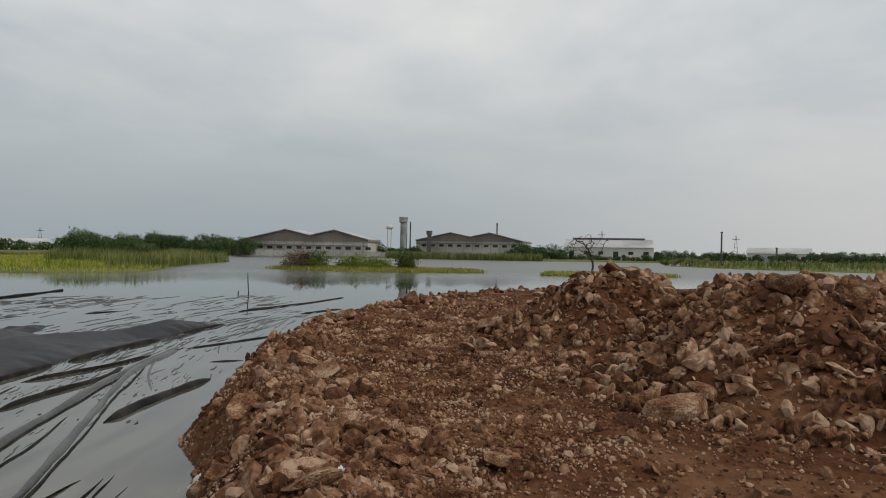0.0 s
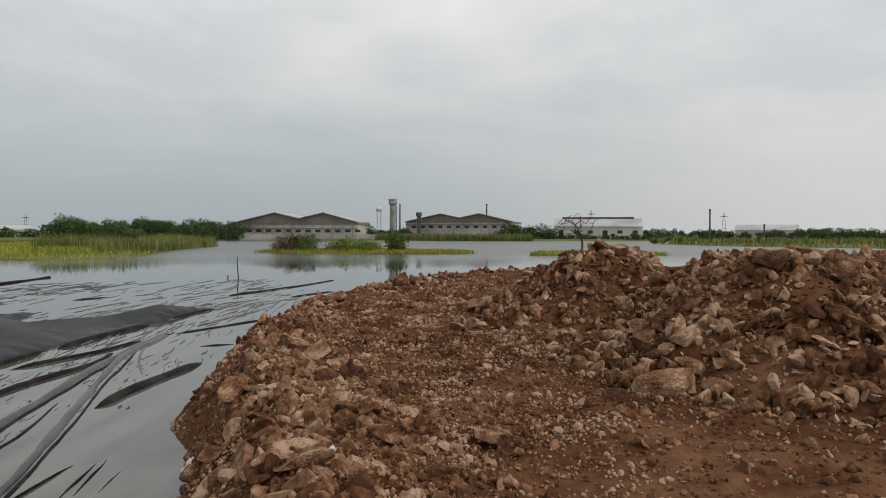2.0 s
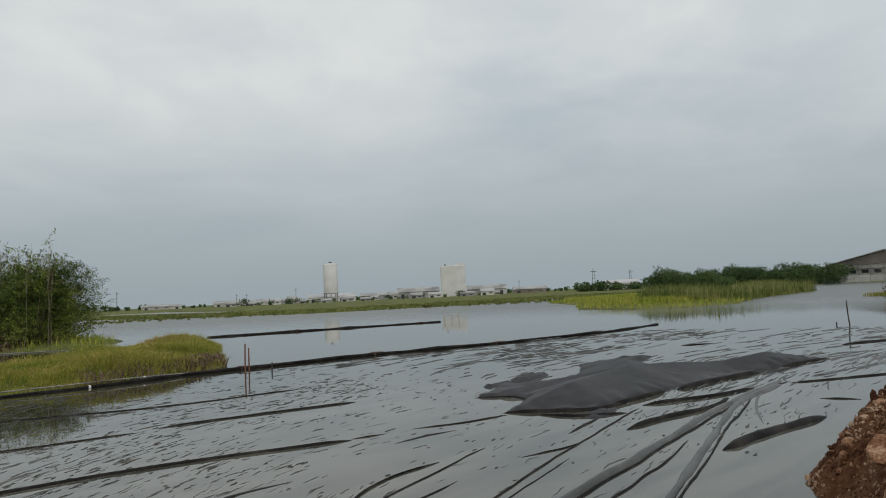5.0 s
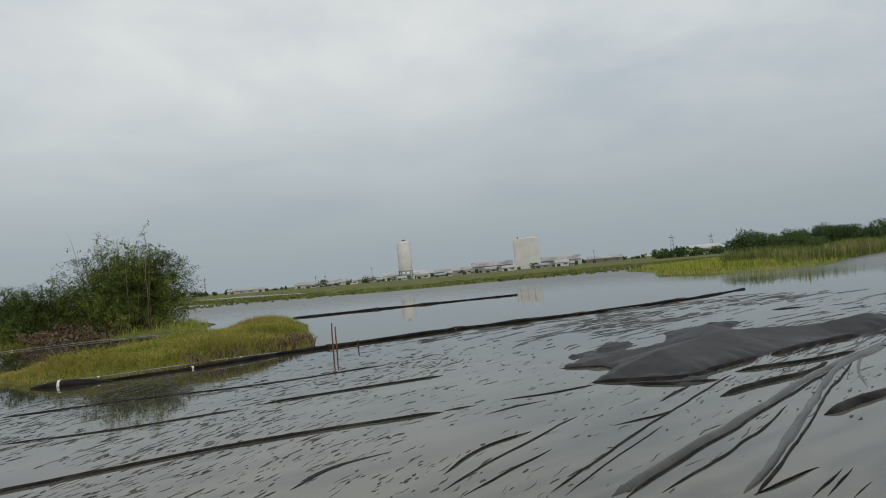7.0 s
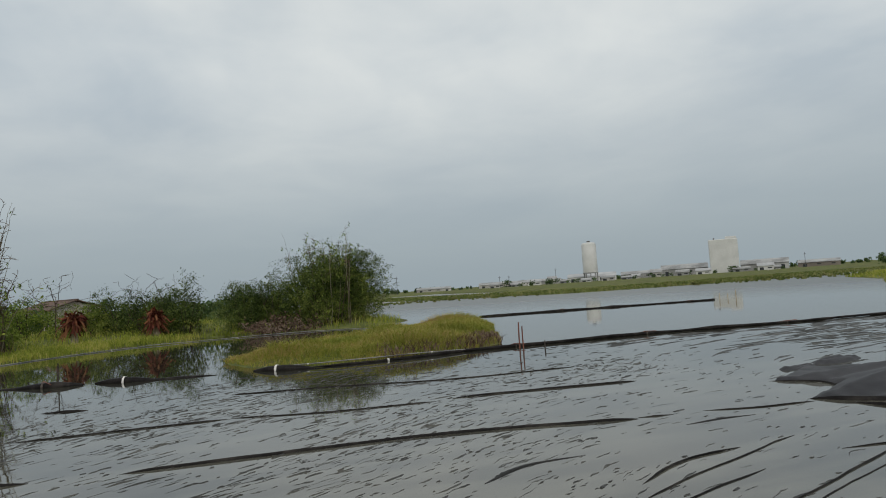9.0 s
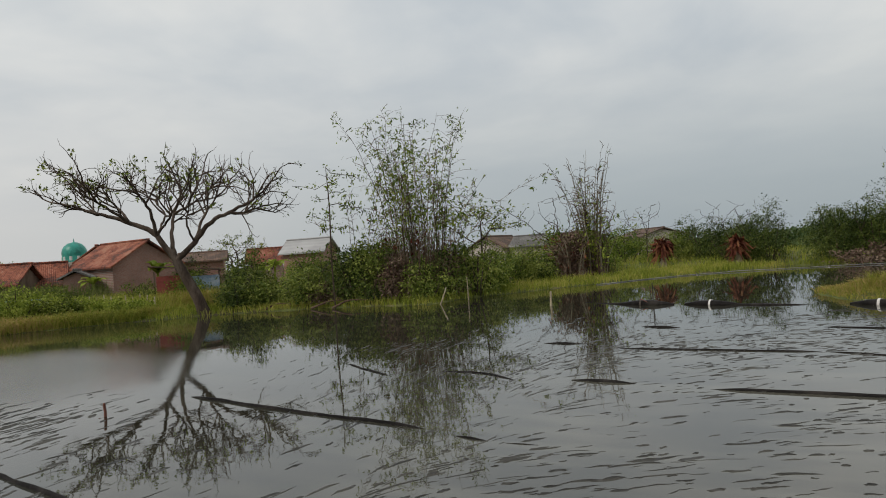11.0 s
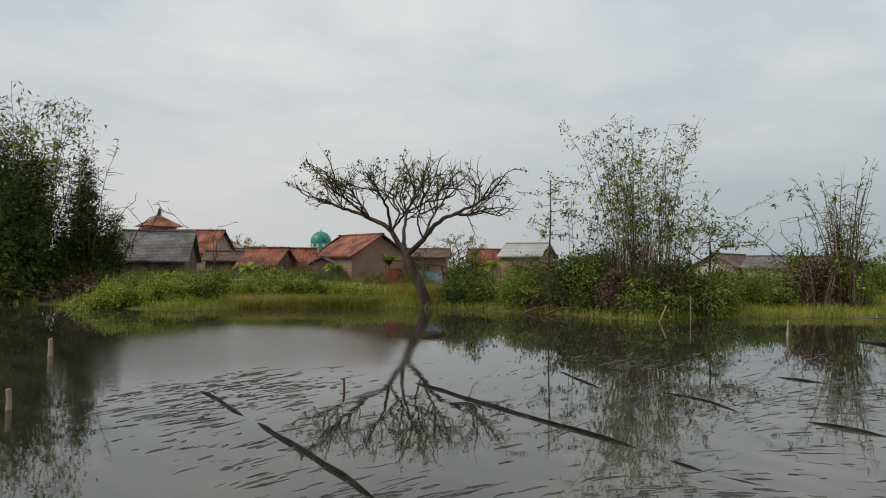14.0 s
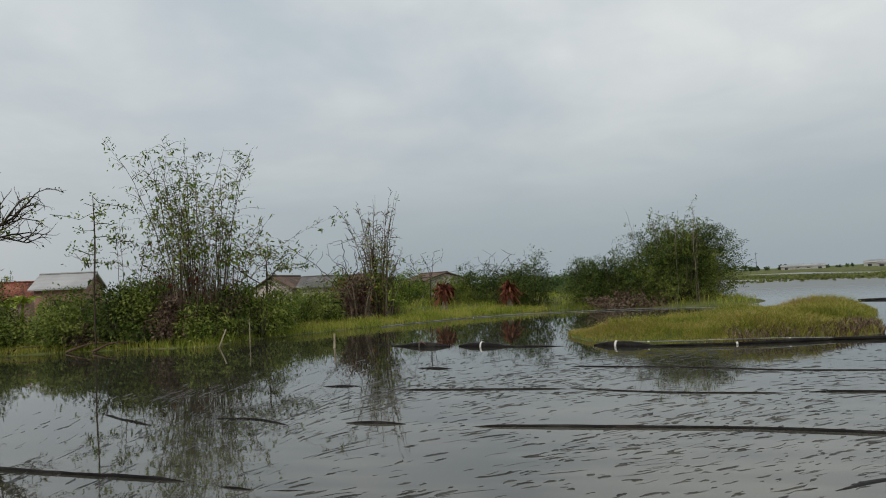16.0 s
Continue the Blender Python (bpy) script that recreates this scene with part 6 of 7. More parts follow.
# fallen branches at the water's edge
for k, (x, y, a, ln) in enumerate([(-11.5, -49.0, 0.4, 5.0), (-12.2, -48.6, 0.6, 4.5), (-31.4, -24.0, 2.1, 2.4), (-31.2, -22.6, 2.4, 2.0), (-30.6, -27.4, 1.9, 1.8)]):
    root = thing("fallen_branch", pose(x, y, 0.05, 0, 0, math.degrees(a)), "bleached fallen branch lying at the water's edge", "branch", "fallen branches")
    V, F = tube(smooth_line([(-ln / 2, 0, 0.0), (0, 0.15, 0.35), (ln / 2, -0.1, 0.95 if k < 2 else 0.3)], 8), np.linspace(0.07, 0.025, 8), 6)
    part("limb", mesh_from("limb", V, F, TWIG, True), TWIG, root)
    V, F = tube([(0.2 * ln, 0, 0.3), (0.35 * ln, 0.5, 0.45), (0.42 * ln, 0.8, 0.4)], [0.03, 0.02, 0.012], 5)
    part("twig", mesh_from("twig", V, F, TWIG, True), TWIG, root)

# ---- village ----


def slab(profile_a, profile_b, y0, y1, thick):
    """A sloping roof sheet between two points of a cross-section."""
    (x0, z0), (x1, z1) = profile_a, profile_b
    return prism_bm([(x0, z0), (x1, z1), (x1, z1 + thick), (x0, z0 + thick)], y0, y1)


def window_part(parent, x, z, w, h, y, face=-1):
    fr = part("window", box_bm(x - w / 2 - 0.08, x + w / 2 + 0.08, y - 0.06, y + 0.06, z - 0.08, z + h + 0.08), TIMBER, parent, "timber-framed window")
    part("pane", box_bm(x - w / 2, x + w / 2, y + face * 0.075 - 0.01, y + face * 0.075 + 0.01, z, z + h), GLASS, fr)


def house(az, dist, w, d, ridge, eave, turn, wall, roof, label, openings=2, ends=True, category="house"):
    """A one-storey house; its gable end looks along -y of its own frame. Heights are absolute."""
    p = bearing(az, dist)
    z = max(ground_at(p.x, p.y), 0.3)
    root = thing("house", pose(p.x, p.y, z, 0, 0, turn), label, category, "village houses")
    r, e = ridge - z, eave - z
    part("wall", prism_bm([(-w / 2, -0.3), (w / 2, -0.3), (w / 2, e), (0, r - 0.12), (-w / 2, e)], -d / 2, d / 2), wall, root)
    o = 0.35
    k = (r - e) / (w / 2)
    part("roof", slab((-w / 2 - o, e - k * o), (0, r), -d / 2 - o, d / 2 + o, 0.13), roof, root)
    part("roof", slab((0.0, r), (w / 2 + o, e - k * o), -d / 2 - o, d / 2 + o, 0.13), roof, root)
    part("ridge_cap", box_bm(-0.14, 0.14, -d / 2 - o - 0.03, d / 2 + o + 0.03, r + 0.07, r + 0.22, 0.04), roof, root)
    if ends:
        for sx in (-1, 1):
            V = [(sx * (w / 2 + o), e - k * o - 0.05), (0, r - 0.05), (0, r + 0.1), (sx * (w / 2 + o), e - k * o + 0.1)]
            part("bargeboard", prism_bm(V, -d / 2 - o - 0.05, -d / 2 - o - 0.01), TIMBER, root)
    for i in range(openings):
        x = (i + 0.5) / openings * w * 0.8 - w * 0.4
        window_part(root, x, 1.0, 0.9, 1.1, -d / 2)
    dx = w * 0.36
    part("door", box_bm(dx - 0.45, dx + 0.45, -d / 2 - 0.05, -d / 2 + 0.05, 0.02, 2.05, 0.02), TIMBER, root, "timber door")
    return root


def face(az):
    """The turn that shows a gable end to the camera."""
    return az + 180.0


house(159.1, 60, 7.4, 5.0, 5.25, 3.0, face(159.1) + 80, TIMBER, ASBESTOS, "low house under a large sheet roof greyed for distance haze", 1)
house(156.3, 72, 5.6, 5.4, 6.0, 3.9, face(156.3) + 62, PLASTER, TILE, "plastered house with a red clay tile roof")
house(153.9, 66, 3.0, 3.4, 3.8, 3.1, face(153.9) + 80, TIMBER, OLDTILE, "dark timber shed under a low tile roof", 1)
house(151.2, 76, 6.0, 9.0, 4.3, 3.3, face(151.2) + 88, TIMBER, OLDTILE, "long dark house under a low brown tile roof", 1)
house(150.7, 60, 3.8, 3.2, 4.05, 2.75, face(150.7) + 62, TIMBER, TILE, "small dark house with a patched red tile roof", 1)
house(147.9, 62, 3.4, 1.8, 4.1, 2.55, face(147.9) + 86, TIMBER, TILE, "low house with a bright red tile roof", 1)
house(149.2, 70, 3.4, 3.6, 3.9, 3.0, face(149.2) + 80, PLASTER, TILE, "small house with a low red tile roof", 1)
house(142.9, 61, 6.0, 5.6, 5.4, 3.6, face(142.9) + 34, BRICK, TILE, "large raw brick house with a wide gable and red tile roof", 2)
house(146.2, 57, 1.6, 3.0, 3.3, 2.9, face(146.2) - 6, BRICK, ASBESTOS, "small raw brick annex in front of the gable house", 0)
house(144.3, 76, 3.6, 7.0, 5.8, 4.5, face(144.3) - 10, BRICK, TILE, "brick house with a steep red tile roof", 1)
house(137.2, 65, 4.6, 3.6, 4.3, 3.6, face(137.2) + 86, BRICK, OLDTILE, "raw brick house behind the leaning tree")
house(132.3, 71, 4.0, 3.0, 4.5, 3.3, face(132.3) + 84, BRICK, TILE, "house with a rusty red tile roof behind bushes")
house(128.7, 66, 3.6, 4.0, 5.0, 3.9, face(128.7) + 66, BRICK, SHEET, "unfinished pink brick house under a pale sheet roof", 1)
house(112.6, 74, 4.4, 6.0, 4.2, 3.0, face(112.6) - 28, PLASTER, OLDTILE, "plastered house with a dark tile roof behind the bamboo", 1)
house(109.7, 73, 5.0, 3.4, 4.0, 3.0, face(109.7) + 76, PLASTER, ASBESTOS, "low house with a grey corrugated sheet roof", 2)
house(106.0, 84, 5.0, 5.0, 4.2, 3.0, face(106.0) + 60, BRICK, OLDTILE, "brick house with a red-brown tile roof in the trees", 1)
house(100.0, 96, 6.5, 7.0, 4.2, 3.2, face(100.0) + 30, PLASTER, OLDTILE, "small house half hidden by bushes", 1)
house(162.5, 78, 6.0, 7.0, 5.2, 3.4, face(162.5) + 30, BRICK, TILE, "red-roofed house behind the bamboo", 1)


def shack():
    p = bearing(138.6, 52)
    root = thing("shack", pose(p.x, p.y, ground_at(p.x, p.y), 0, 0, face(139.0)), "small shack of blue tarp and red boards under a tin roof", "shack")
    part("wall", box_bm(-2.2, -0.2, -0.9, 0.9, -0.2, 1.75), BLUE, root, "blue tarpaulin wall")
    part("wall", box_bm(0.0, 2.0, -0.8, 0.9, -0.2, 1.9), REDCLOTH, root, "red board wall")
    part("roof", slab((-2.6, 2.05), (2.5, 2.6), -1.3, 1.3, 0.08), OLDTILE, root)
    for x in (-2.3, -0.1, 2.2):
        part("post", cyl_bm(0.06, 0.05, -0.2, 2.25, 8, x, -1.05), TIMBER, root)


shack()


def lathe(profile, n=28):
    r = np.array(profile, float)
    a = np.linspace(0, 2 * math.pi, n, endpoint=False)
    V = np.stack([r[:, None, 0] * np.cos(a), r[:, None, 0] * np.sin(a), np.broadcast_to(r[:, None, 1], (len(r), n))], -1).reshape(-1, 3)
    i, j = np.meshgrid(np.arange(len(r) - 1), np.arange(n), indexing="ij")
    k = (j + 1) % n
    return V, np.stack([i * n + j, i * n + k, (i + 1) * n + k, (i + 1) * n + j], -1).reshape(-1, 4)


def mosque():
    p = bearing(146.25, 150)
    root = thing("mosque", pose(p.x, p.y, 0.8, 0, 0, face(146.25)), "mosque with a large and a small teal dome above the roofs", "mosque")
    part("hall", box_bm(-6, 6, -5, 5, -0.5, 5.6, 0.05), PLASTER, root)
    part("drum", cyl_bm(2.2, 2.2, 5.6, 7.1, 24), TEAL, root, "teal drum with white openings")
    for k in range(10):
        a = 2 * math.pi * k / 10
        part("arch", cyl_bm(0.3, 0.3, 6.0, 6.8, 8, 2.03 * math.cos(a), 2.03 * math.sin(a)), WHITEWALL, root)
    prof = [(2.25 * math.cos(t) * (1 + 0.06 * math.sin(2 * t)), 7.1 + 2.5 * math.sin(t)) for t in np.linspace(0, 1.45, 14)] + [(0.12, 9.7), (0.04, 10.3)]
    V, F = lathe(prof)
    part("dome", mesh_from("dome", V, F, TEAL, True), TEAL, root, "glossy teal dome")
    prof = [(1.15 * math.cos(t) - 0.0, 6.4 + 1.25 * math.sin(t)) for t in np.linspace(0, 1.45, 10)] + [(0.03, 8.0)]
    V, F = lathe(prof, 18)
    V[:, 0] -= 3.6
    part("dome", mesh_from("dome", V, F, TEAL, True), TEAL, root, "small teal dome")
    part("drum", cyl_bm(1.12, 1.12, 5.5, 6.4, 18, -3.6, 0), WHITEWALL, root)


mosque()


def pyramid(w0, z0, w1, z1):
    bm = bmesh.new()
    a = [bm.verts.new((sx * w0, sy * w0, z0)) for sx, sy in ((-1, -1), (1, -1), (1, 1), (-1, 1))]
    b = [bm.verts.new((sx * w1, sy * w1, z1)) for sx, sy in ((-1, -1), (1, -1), (1, 1), (-1, 1))]
    bm.faces.new(a[::-1])
    bm.faces.new(b)
    for k in range(4):
        bm.faces.new((a[k], a[(k + 1) % 4], b[(k + 1) % 4], b[k]))
    return bm


def tiered_hall():
    p = bearing(159.1, 85)
    root = thing("prayer_hall", pose(p.x, p.y, 0.8, 0, 0, face(159.1) + 20), "hall with a two-tiered pyramid roof of red tiles", "prayer hall")
    part("hall", box_bm(-3.6, 3.6, -3.6, 3.6, -0.5, 4.6), PLASTER, root)
    part("roof", pyramid(4.3, 4.5, 1.5, 6.0), TILE, root, "lower red tile roof tier")
    part("clerestory", box_bm(-1.5, 1.5, -1.5, 1.5, 5.95, 6.35), PLASTER, root)
    part("roof", pyramid(2.1, 6.25, 0.12, 7.6), TILE, root, "upper red tile roof tier")
    V, F = lathe([(0.16, 7.5), (0.28, 7.75), (0.14, 7.95), (0.2, 8.1), (0.03, 8.5)], 10)
    part("finial", mesh_from("finial", V, F, STEEL, True), STEEL, root, "dark finial")


tiered_hall()


def fence(x0, y0, x1, y1, n, h, label):
    root = thing("fence", pose(0, 0, 0), label, "fence")
    for k in range(n):
        t = k / (n - 1)
        x, y = x0 + (x1 - x0) * t, y0 + (y1 - y0) * t
        z = ground_at(x, y)
        part("post", cyl_bm(0.045, 0.035, z - 0.2, z + h * (0.85 + 0.3 * ((k * 7) % 5) / 5), 6, x, y), POLE, root)
    za, zb = ground_at(x0, y0) + h * 0.6, ground_at(x1, y1) + h * 0.6
    V, F = tube([(x0, y0, za), ((x0 + x1) / 2, (y0 + y1) / 2, (za + zb) / 2 - 0.05), (x1, y1, zb)], 0.03, 5)
    part("rail", mesh_from("rail", V, F, POLE, True), POLE, root)


fence(-29.5, -36.5, -27.5, -41.5, 12, 1.0, "rickety pale bamboo fence near the leaning tree")
fence(-27.6, -41.0, -23.2, -44.5, 10, 0.9, "pale bamboo fence in front of the gable house")


RAIL = material("pale_teal_paint", [(0.12, 0.26, 0.24), (0.22, 0.40, 0.36), (0.32, 0.48, 0.44)], 1.0, 0.6, 0.1, 5)


def teal_rail():
    root = thing("pipe_rail", pose(0, 0, 0), "pale teal pipe rail above the low shrubs", "rail")
    for dz in (1.35, 1.6):
        V, F = tube(smooth_line([(-21.2, -43.2, dz), (-23.6, -42.4, dz + 0.02), (-26.0, -41.2, dz)], 8), 0.05, 6)
        part("pipe", mesh_from("pipe", V, F, RAIL, True), RAIL, root)
    for x, y in ((-21.4, -43.1), (-23.6, -42.4), (-25.8, -41.3)):
        part("post", cyl_bm(0.04, 0.04, 0.2, 1.65, 6, x, y), RAIL, root)


teal_rail()


def utility_pole(az, dist, top, label, arms=1, r=0.18):
    p = bearing(az, dist)
    z = max(ground_at(p.x, p.y), 0.0)
    root = thing("utility_pole", pose(p.x, p.y, z - 0.2, 0, 0, az), label, "pole", "poles in the distance")
    part("mast", cyl_bm(r, r * 0.7, 0, top - z, 8), STEEL, root)
    for k in range(arms):
        part("crossarm", box_bm(-r * 5, r * 5, -0.1, 0.1, top - z - 1 - 1.2 * k, top - z - 0.8 - 1.2 * k), STEEL, root)


# ---- factories and far land ----


def twin_shed(az, dist, turn, profile, base, depth, label, walls, band):
    """A shed with two gables side by side; profile: x and height of eaves, ridges and valley, base: the foot of the sheet gables."""
    p = bearing(az, dist)
    root = thing("factory_shed", pose(p.x, p.y, 0.0, 0, 0, az + turn), label, "factory shed", "factory sheds across the water")
    x0, x1 = profile[0][0], profile[-1][0]
    part("wall", prism_bm([(x0 + 0.3, -0.3), (x1 - 0.3, -0.3), (x1 - 0.3, base), (x0 + 0.3, base)], 0.2, depth), walls, root, "pale weathered wall")
    part("gable", prism_bm([(x0, base), (x1, base)] + [q for q in reversed(profile)], 0.0, depth - 0.2), DARKGABLE, root, "brown sheet gable")
    for (ax, az_), (bx, bz) in zip(profile[:-1], profile[1:]):
        part("roof", slab((ax, az_ + 0.03), (bx, bz + 0.03), -0.7, depth + 0.6, 0.3), SHEET, root, "pale sheet roof")
    part("band", box_bm(x0, x1, -0.1, 0.18, base - band - 0.35, base - band), DARKGABLE, root, "dark band along the wall")
    n = int((x1 - x0) / 4.2)
    for i in range(n):
        x = x0 + (x1 - x0) * (i + 0.5) / n
        part("pilaster", box_bm(x - 0.22, x + 0.22, -0.08, 0.18, -0.2, base - 0.02), CONCRETE, root)
        part("window", box_bm(x + 0.9, x + 3.1, 0.1, 0.24, base - band - 1.7, base - band - 0.6), GLASS, root, "dark strip window")
    return root


twin_shed(13.6, 285, -20, [(-19.5, 6.7), (0, 11.3), (10.4, 8.9), (20.8, 11.3), (35.4, 7.4)], 6.5, 24, "long factory shed with two brown gables and pale roofs", PALE, 1.5)
twin_shed(-0.44, 312, -14, [(-17.2, 8.4), (0, 12.2), (9.4, 10.3), (18.8, 12.2), (34.5, 8.4)], 8.2, 30, "grey factory shed with two low gables beside the tower", PALE, 0.9)


def wall_far():
    a, b = bearing(17.6, 276), bearing(-6, 290)
    root = thing("boundary_wall", pose(0, 0, 0), "long weathered grey boundary wall before the factory", "wall")
    n = 24
    ang = math.atan2(b.y - a.y, b.x - a.x)
    for k in range(n):
        c = a.lerp(b, (k + 0.5) / n)
        bm = box_bm(-(b - a).length / n / 2 + 0.1, (b - a).length / n / 2 - 0.1, -0.15, 0.15, -0.5, 2.2 + 0.15 * ((k * 5) % 3))
        bm.transform(Matrix.Translation((c.x, c.y, 0.3)) @ Matrix.Rotation(ang, 4, "Z"))
        part("panel", bm, CONCRETE, root)


wall_far()


def water_tower():
    p = bearing(3.66, 300)
    root = thing("water_tower", pose(p.x, p.y, 0.3, 0, 0, 4), "tall grey concrete tower with a wider flat head", "water tower")
    part("shaft", cyl_bm(1.5, 1.35, 0, 15.6, 20), CONCRETE, root)
    V, F = lathe([(1.35, 15.3), (1.9, 16.0), (1.95, 16.4), (1.95, 17.6), (2.1, 17.7), (2.1, 18.2), (0.05, 18.35)], 24)
    part("head", mesh_from("head", V, F, CONCRETE), CONCRETE, root)
    part("ladder", box_bm(1.45, 1.75, -0.2, 0.2, 0, 15.3), STEEL, root)
    p = bearing(4.86, 300)
    root = thing("water_tank_tower", pose(p.x, p.y, 0.3), "thin pale steel tower with a small white tank", "water tower")
    for sx in (-0.8, 0.8):
        for sy in (-0.8, 0.8):
            part("leg", cyl_bm(0.16, 0.14, 0, 12.6, 6, sx, sy), WHITEWALL, root)
    for z in (3, 6, 9):
        part("brace", box_bm(-0.9, 0.9, -0.9, 0.9, z, z + 0.15), WHITEWALL, root)
    V, F = lathe([(0.05, 12.5), (1.4, 12.7), (1.45, 14.0), (0.7, 14.5), (0.05, 14.6)], 16)
    part("tank", mesh_from("tank", V, F, WHITEWALL, True), WHITEWALL, root)
    p = bearing(3.05, 302)
    root = thing("chimney", pose(p.x, p.y, 0.3), "thin dark steel chimney beside the tower", "chimney")
    part("stack", cyl_bm(0.4, 0.3, 0, 16.2, 10), STEEL, root)
    p = bearing(1.4, 305)
    root = thing("roof_tank", pose(p.x, p.y, 0.3), "small dark tank on a stand above the sheds", "tank")
    part("stand", box_bm(-0.9, 0.9, -0.9, 0.9, 0, 10.6), STEEL, root)
    part("tank", cyl_bm(1.4, 1.4, 10.6, 12.4, 14), STEEL, root)
    for az, top in ((-4.45, 16.6), (-22.66, 13.6), (-26.6, 7.0)):
        p = bearing(az, 310)
        root = thing("chimney", pose(p.x, p.y, 0.3), "thin dark steel chimney in the distance", "chimney")
        part("stack", cyl_bm(0.42, 0.32, 0, top, 10), STEEL, root)
        part("rim", cyl_bm(0.5, 0.5, top - 0.4, top, 10), STEEL, root)


water_tower()


def long_hall(az0, az1, dist, h, label, band=True, d=30, mat=WHITEWALL):
    a, b = bearing(az0, dist), bearing(az1, dist)
    L = (b - a).length
    c = (a + b) / 2
    ang = math.degrees(math.atan2(b.y - a.y, b.x - a.x))
    root = thing("factory_hall", pose(c.x, c.y, 0.3, 0, 0, ang), label, "factory hall", "far industrial buildings")
    part("wall", box_bm(-L / 2, L / 2, 0, d, -0.5, h * 0.62), mat, root)
    part("roof", slab((-L / 2 - 0.4, h * 0.62), (-L / 2 - 0.4, h * 0.63), 0, 0.2, 0.05), SHEET, root)
    bm = bmesh.new()
    for x in (-L / 2 - 0.4, L / 2 + 0.4):
        for y, z in ((-0.5, h * 0.6), (d / 2, h), (d + 0.5, h * 0.6)):
            bm.verts.new((x, y, z))
    bm.verts.ensure_lookup_table()
    v = bm.verts
    for q in ((0, 1, 4, 3), (1, 2, 5, 4), (0, 3, 5, 2)):
        bm.faces.new([v[i] for i in q])
    bm.faces.new((v[0], v[2], v[1]))
    bm.faces.new((v[3], v[4], v[5]))
    # roofs of the non-white halls are mid grey, haze put into their colour
    roof = SHEET if mat is WHITEWALL else CONCRETE
    part("roof", bm, roof, root, "pale sheet roof" if mat is WHITEWALL else "sheet roof greyed for distance haze")
    if band:
        part("ridge_vent", box_bm(-L * 0.42, L * 0.42, d / 2 - 1, d / 2 + 1, h - 0.2, h + 0.7), STEEL, root, "dark ridge vent")
    n = max(2, int(L / 7))
    for i in range(n):
        x = -L / 2 + L * (i + 0.5) / n
        part("door" if i % 3 == 0 else "window", box_bm(x - 1.2, x + 1.2, -0.08, 0.04, 0.2 if i % 3 == 0 else h * 0.28, h * 0.42), GLASS, root)
    return root


long_hall(-10.2, -17.5, 330, 10.6, "long white factory hall with a dark ridge vent")
long_hall(-24.5, -29.0, 430, 8.8, "pale factory hall beyond the marsh", False)
long_hall(33.8, 31.0, 420, 6.5, "white sheds beyond the marsh island", False)
long_hall(34.5, 33.2, 380, 4.5, "low white shed beyond the marsh", False)
long_hall(59.0, 55.0, 520, 6.8, "low white works at the foot of the silo", False)
long_hall(54.6, 51.2, 530, 6.0, "low grey works between the silos", False, 20, CONCRETE)
long_hall(51.4, 47.8, 500, 8.4, "grey works building beside the white silo block", False, 25, CONCRETE)
long_hall(45.4, 42.0, 500, 8.0, "stepped grey works building beside the silo block", False, 25, CONCRETE)
long_hall(41.4, 38.6, 520, 5.4, "low grey-roofed sheds in the distance", False, 30, DARKGABLE)
# these horizon buildings are greyed from white to carry the haze
long_hall(66.6, 62.0, 560, 5.0, "long low grey-white building in the distance", False, 30, PALE)
long_hall(61.8, 59.6, 560, 5.0, "long low grey building in the distance", False, 20, CONCRETE)
long_hall(72.0, 69.0, 600, 4.4, "low grey-white houses on the horizon", False, 30, PALE)


def silos():
    p = bearing(57.07, 500)
    root = thing("silo", pose(p.x, p.y, 0.3, 0, 0, 57), "tall pale round cement silo on a steel frame", "silo")
    V, F = lathe([(5.2, 7.0), (5.25, 8.0), (5.25, 27.6), (4.2, 28.8), (0.1, 29.4)], 30)
    part("barrel", mesh_from("barrel", V, F, WHITEWALL, True), WHITEWALL, root)
    for k in range(8):
        a = 2 * math.pi * k / 8
        part("leg", box_bm(4.7 * math.cos(a) - 0.4, 4.7 * math.cos(a) + 0.4, 4.7 * math.sin(a) - 0.4, 4.7 * math.sin(a) + 0.4, 0, 7.2), CONCRETE, root)
    part("deck", cyl_bm(5.6, 5.6, 6.2, 7.0, 24), CONCRETE, root)
    part("head_house", box_bm(-1.2, 1.2, -1.2, 1.2, 28.6, 30.2), STEEL, root)
    p = bearing(46.55, 480)
    root = thing("silo_block", pose(p.x, p.y, 0.3, 0, 0, 46.5), "large white concrete silo block with a flat top", "silo")
    for i in range(3):
        for j in range(2):
            part("cell", cyl_bm(3.2, 3.2, 0, 22.8, 20, -5.9 + 5.9 * i, 3.0 + 6 * j), WHITEWALL, root)
    part("front", box_bm(-9.0, 9.0, -0.5, 9.6, 0, 22.7, 0.3), WHITEWALL, root)
    part("top_house", box_bm(1.5, 8.4, 2, 8, 22.6, 24.4, 0.1), WHITEWALL, root)
    part("vent", box_bm(-6, -5, 3, 4, 22.6, 24.0), STEEL, root)


silos()
rng = np.random.default_rng(77)
for k in range(16):
    az = 65.5 - k * 1.5 + rng.uniform(-0.4, 0.4)
    long_hall(az, az - rng.uniform(0.5, 1.3), 470 + rng.uniform(-25, 30), rng.uniform(2.6, 6.2), "small pale shed of the works across the marsh", False, 12, (PALE, CONCRETE, WHITEWALL)[k % 3])
utility_pole(73.7, 420, 12.4, "dark pole on the far dike")
utility_pole(64.8, 430, 8.5, "thin dark pole on the far dike", 1, 0.14)
utility_pole(64.0, 430, 8.5, "thin dark pole on the far dike", 1, 0.14)
utility_pole(60.0, 440, 11.0, "thin dark pole beside the silo", 1, 0.14)
utility_pole(40.9, 460, 10.0, "thin dark pole near the works", 1, 0.14)


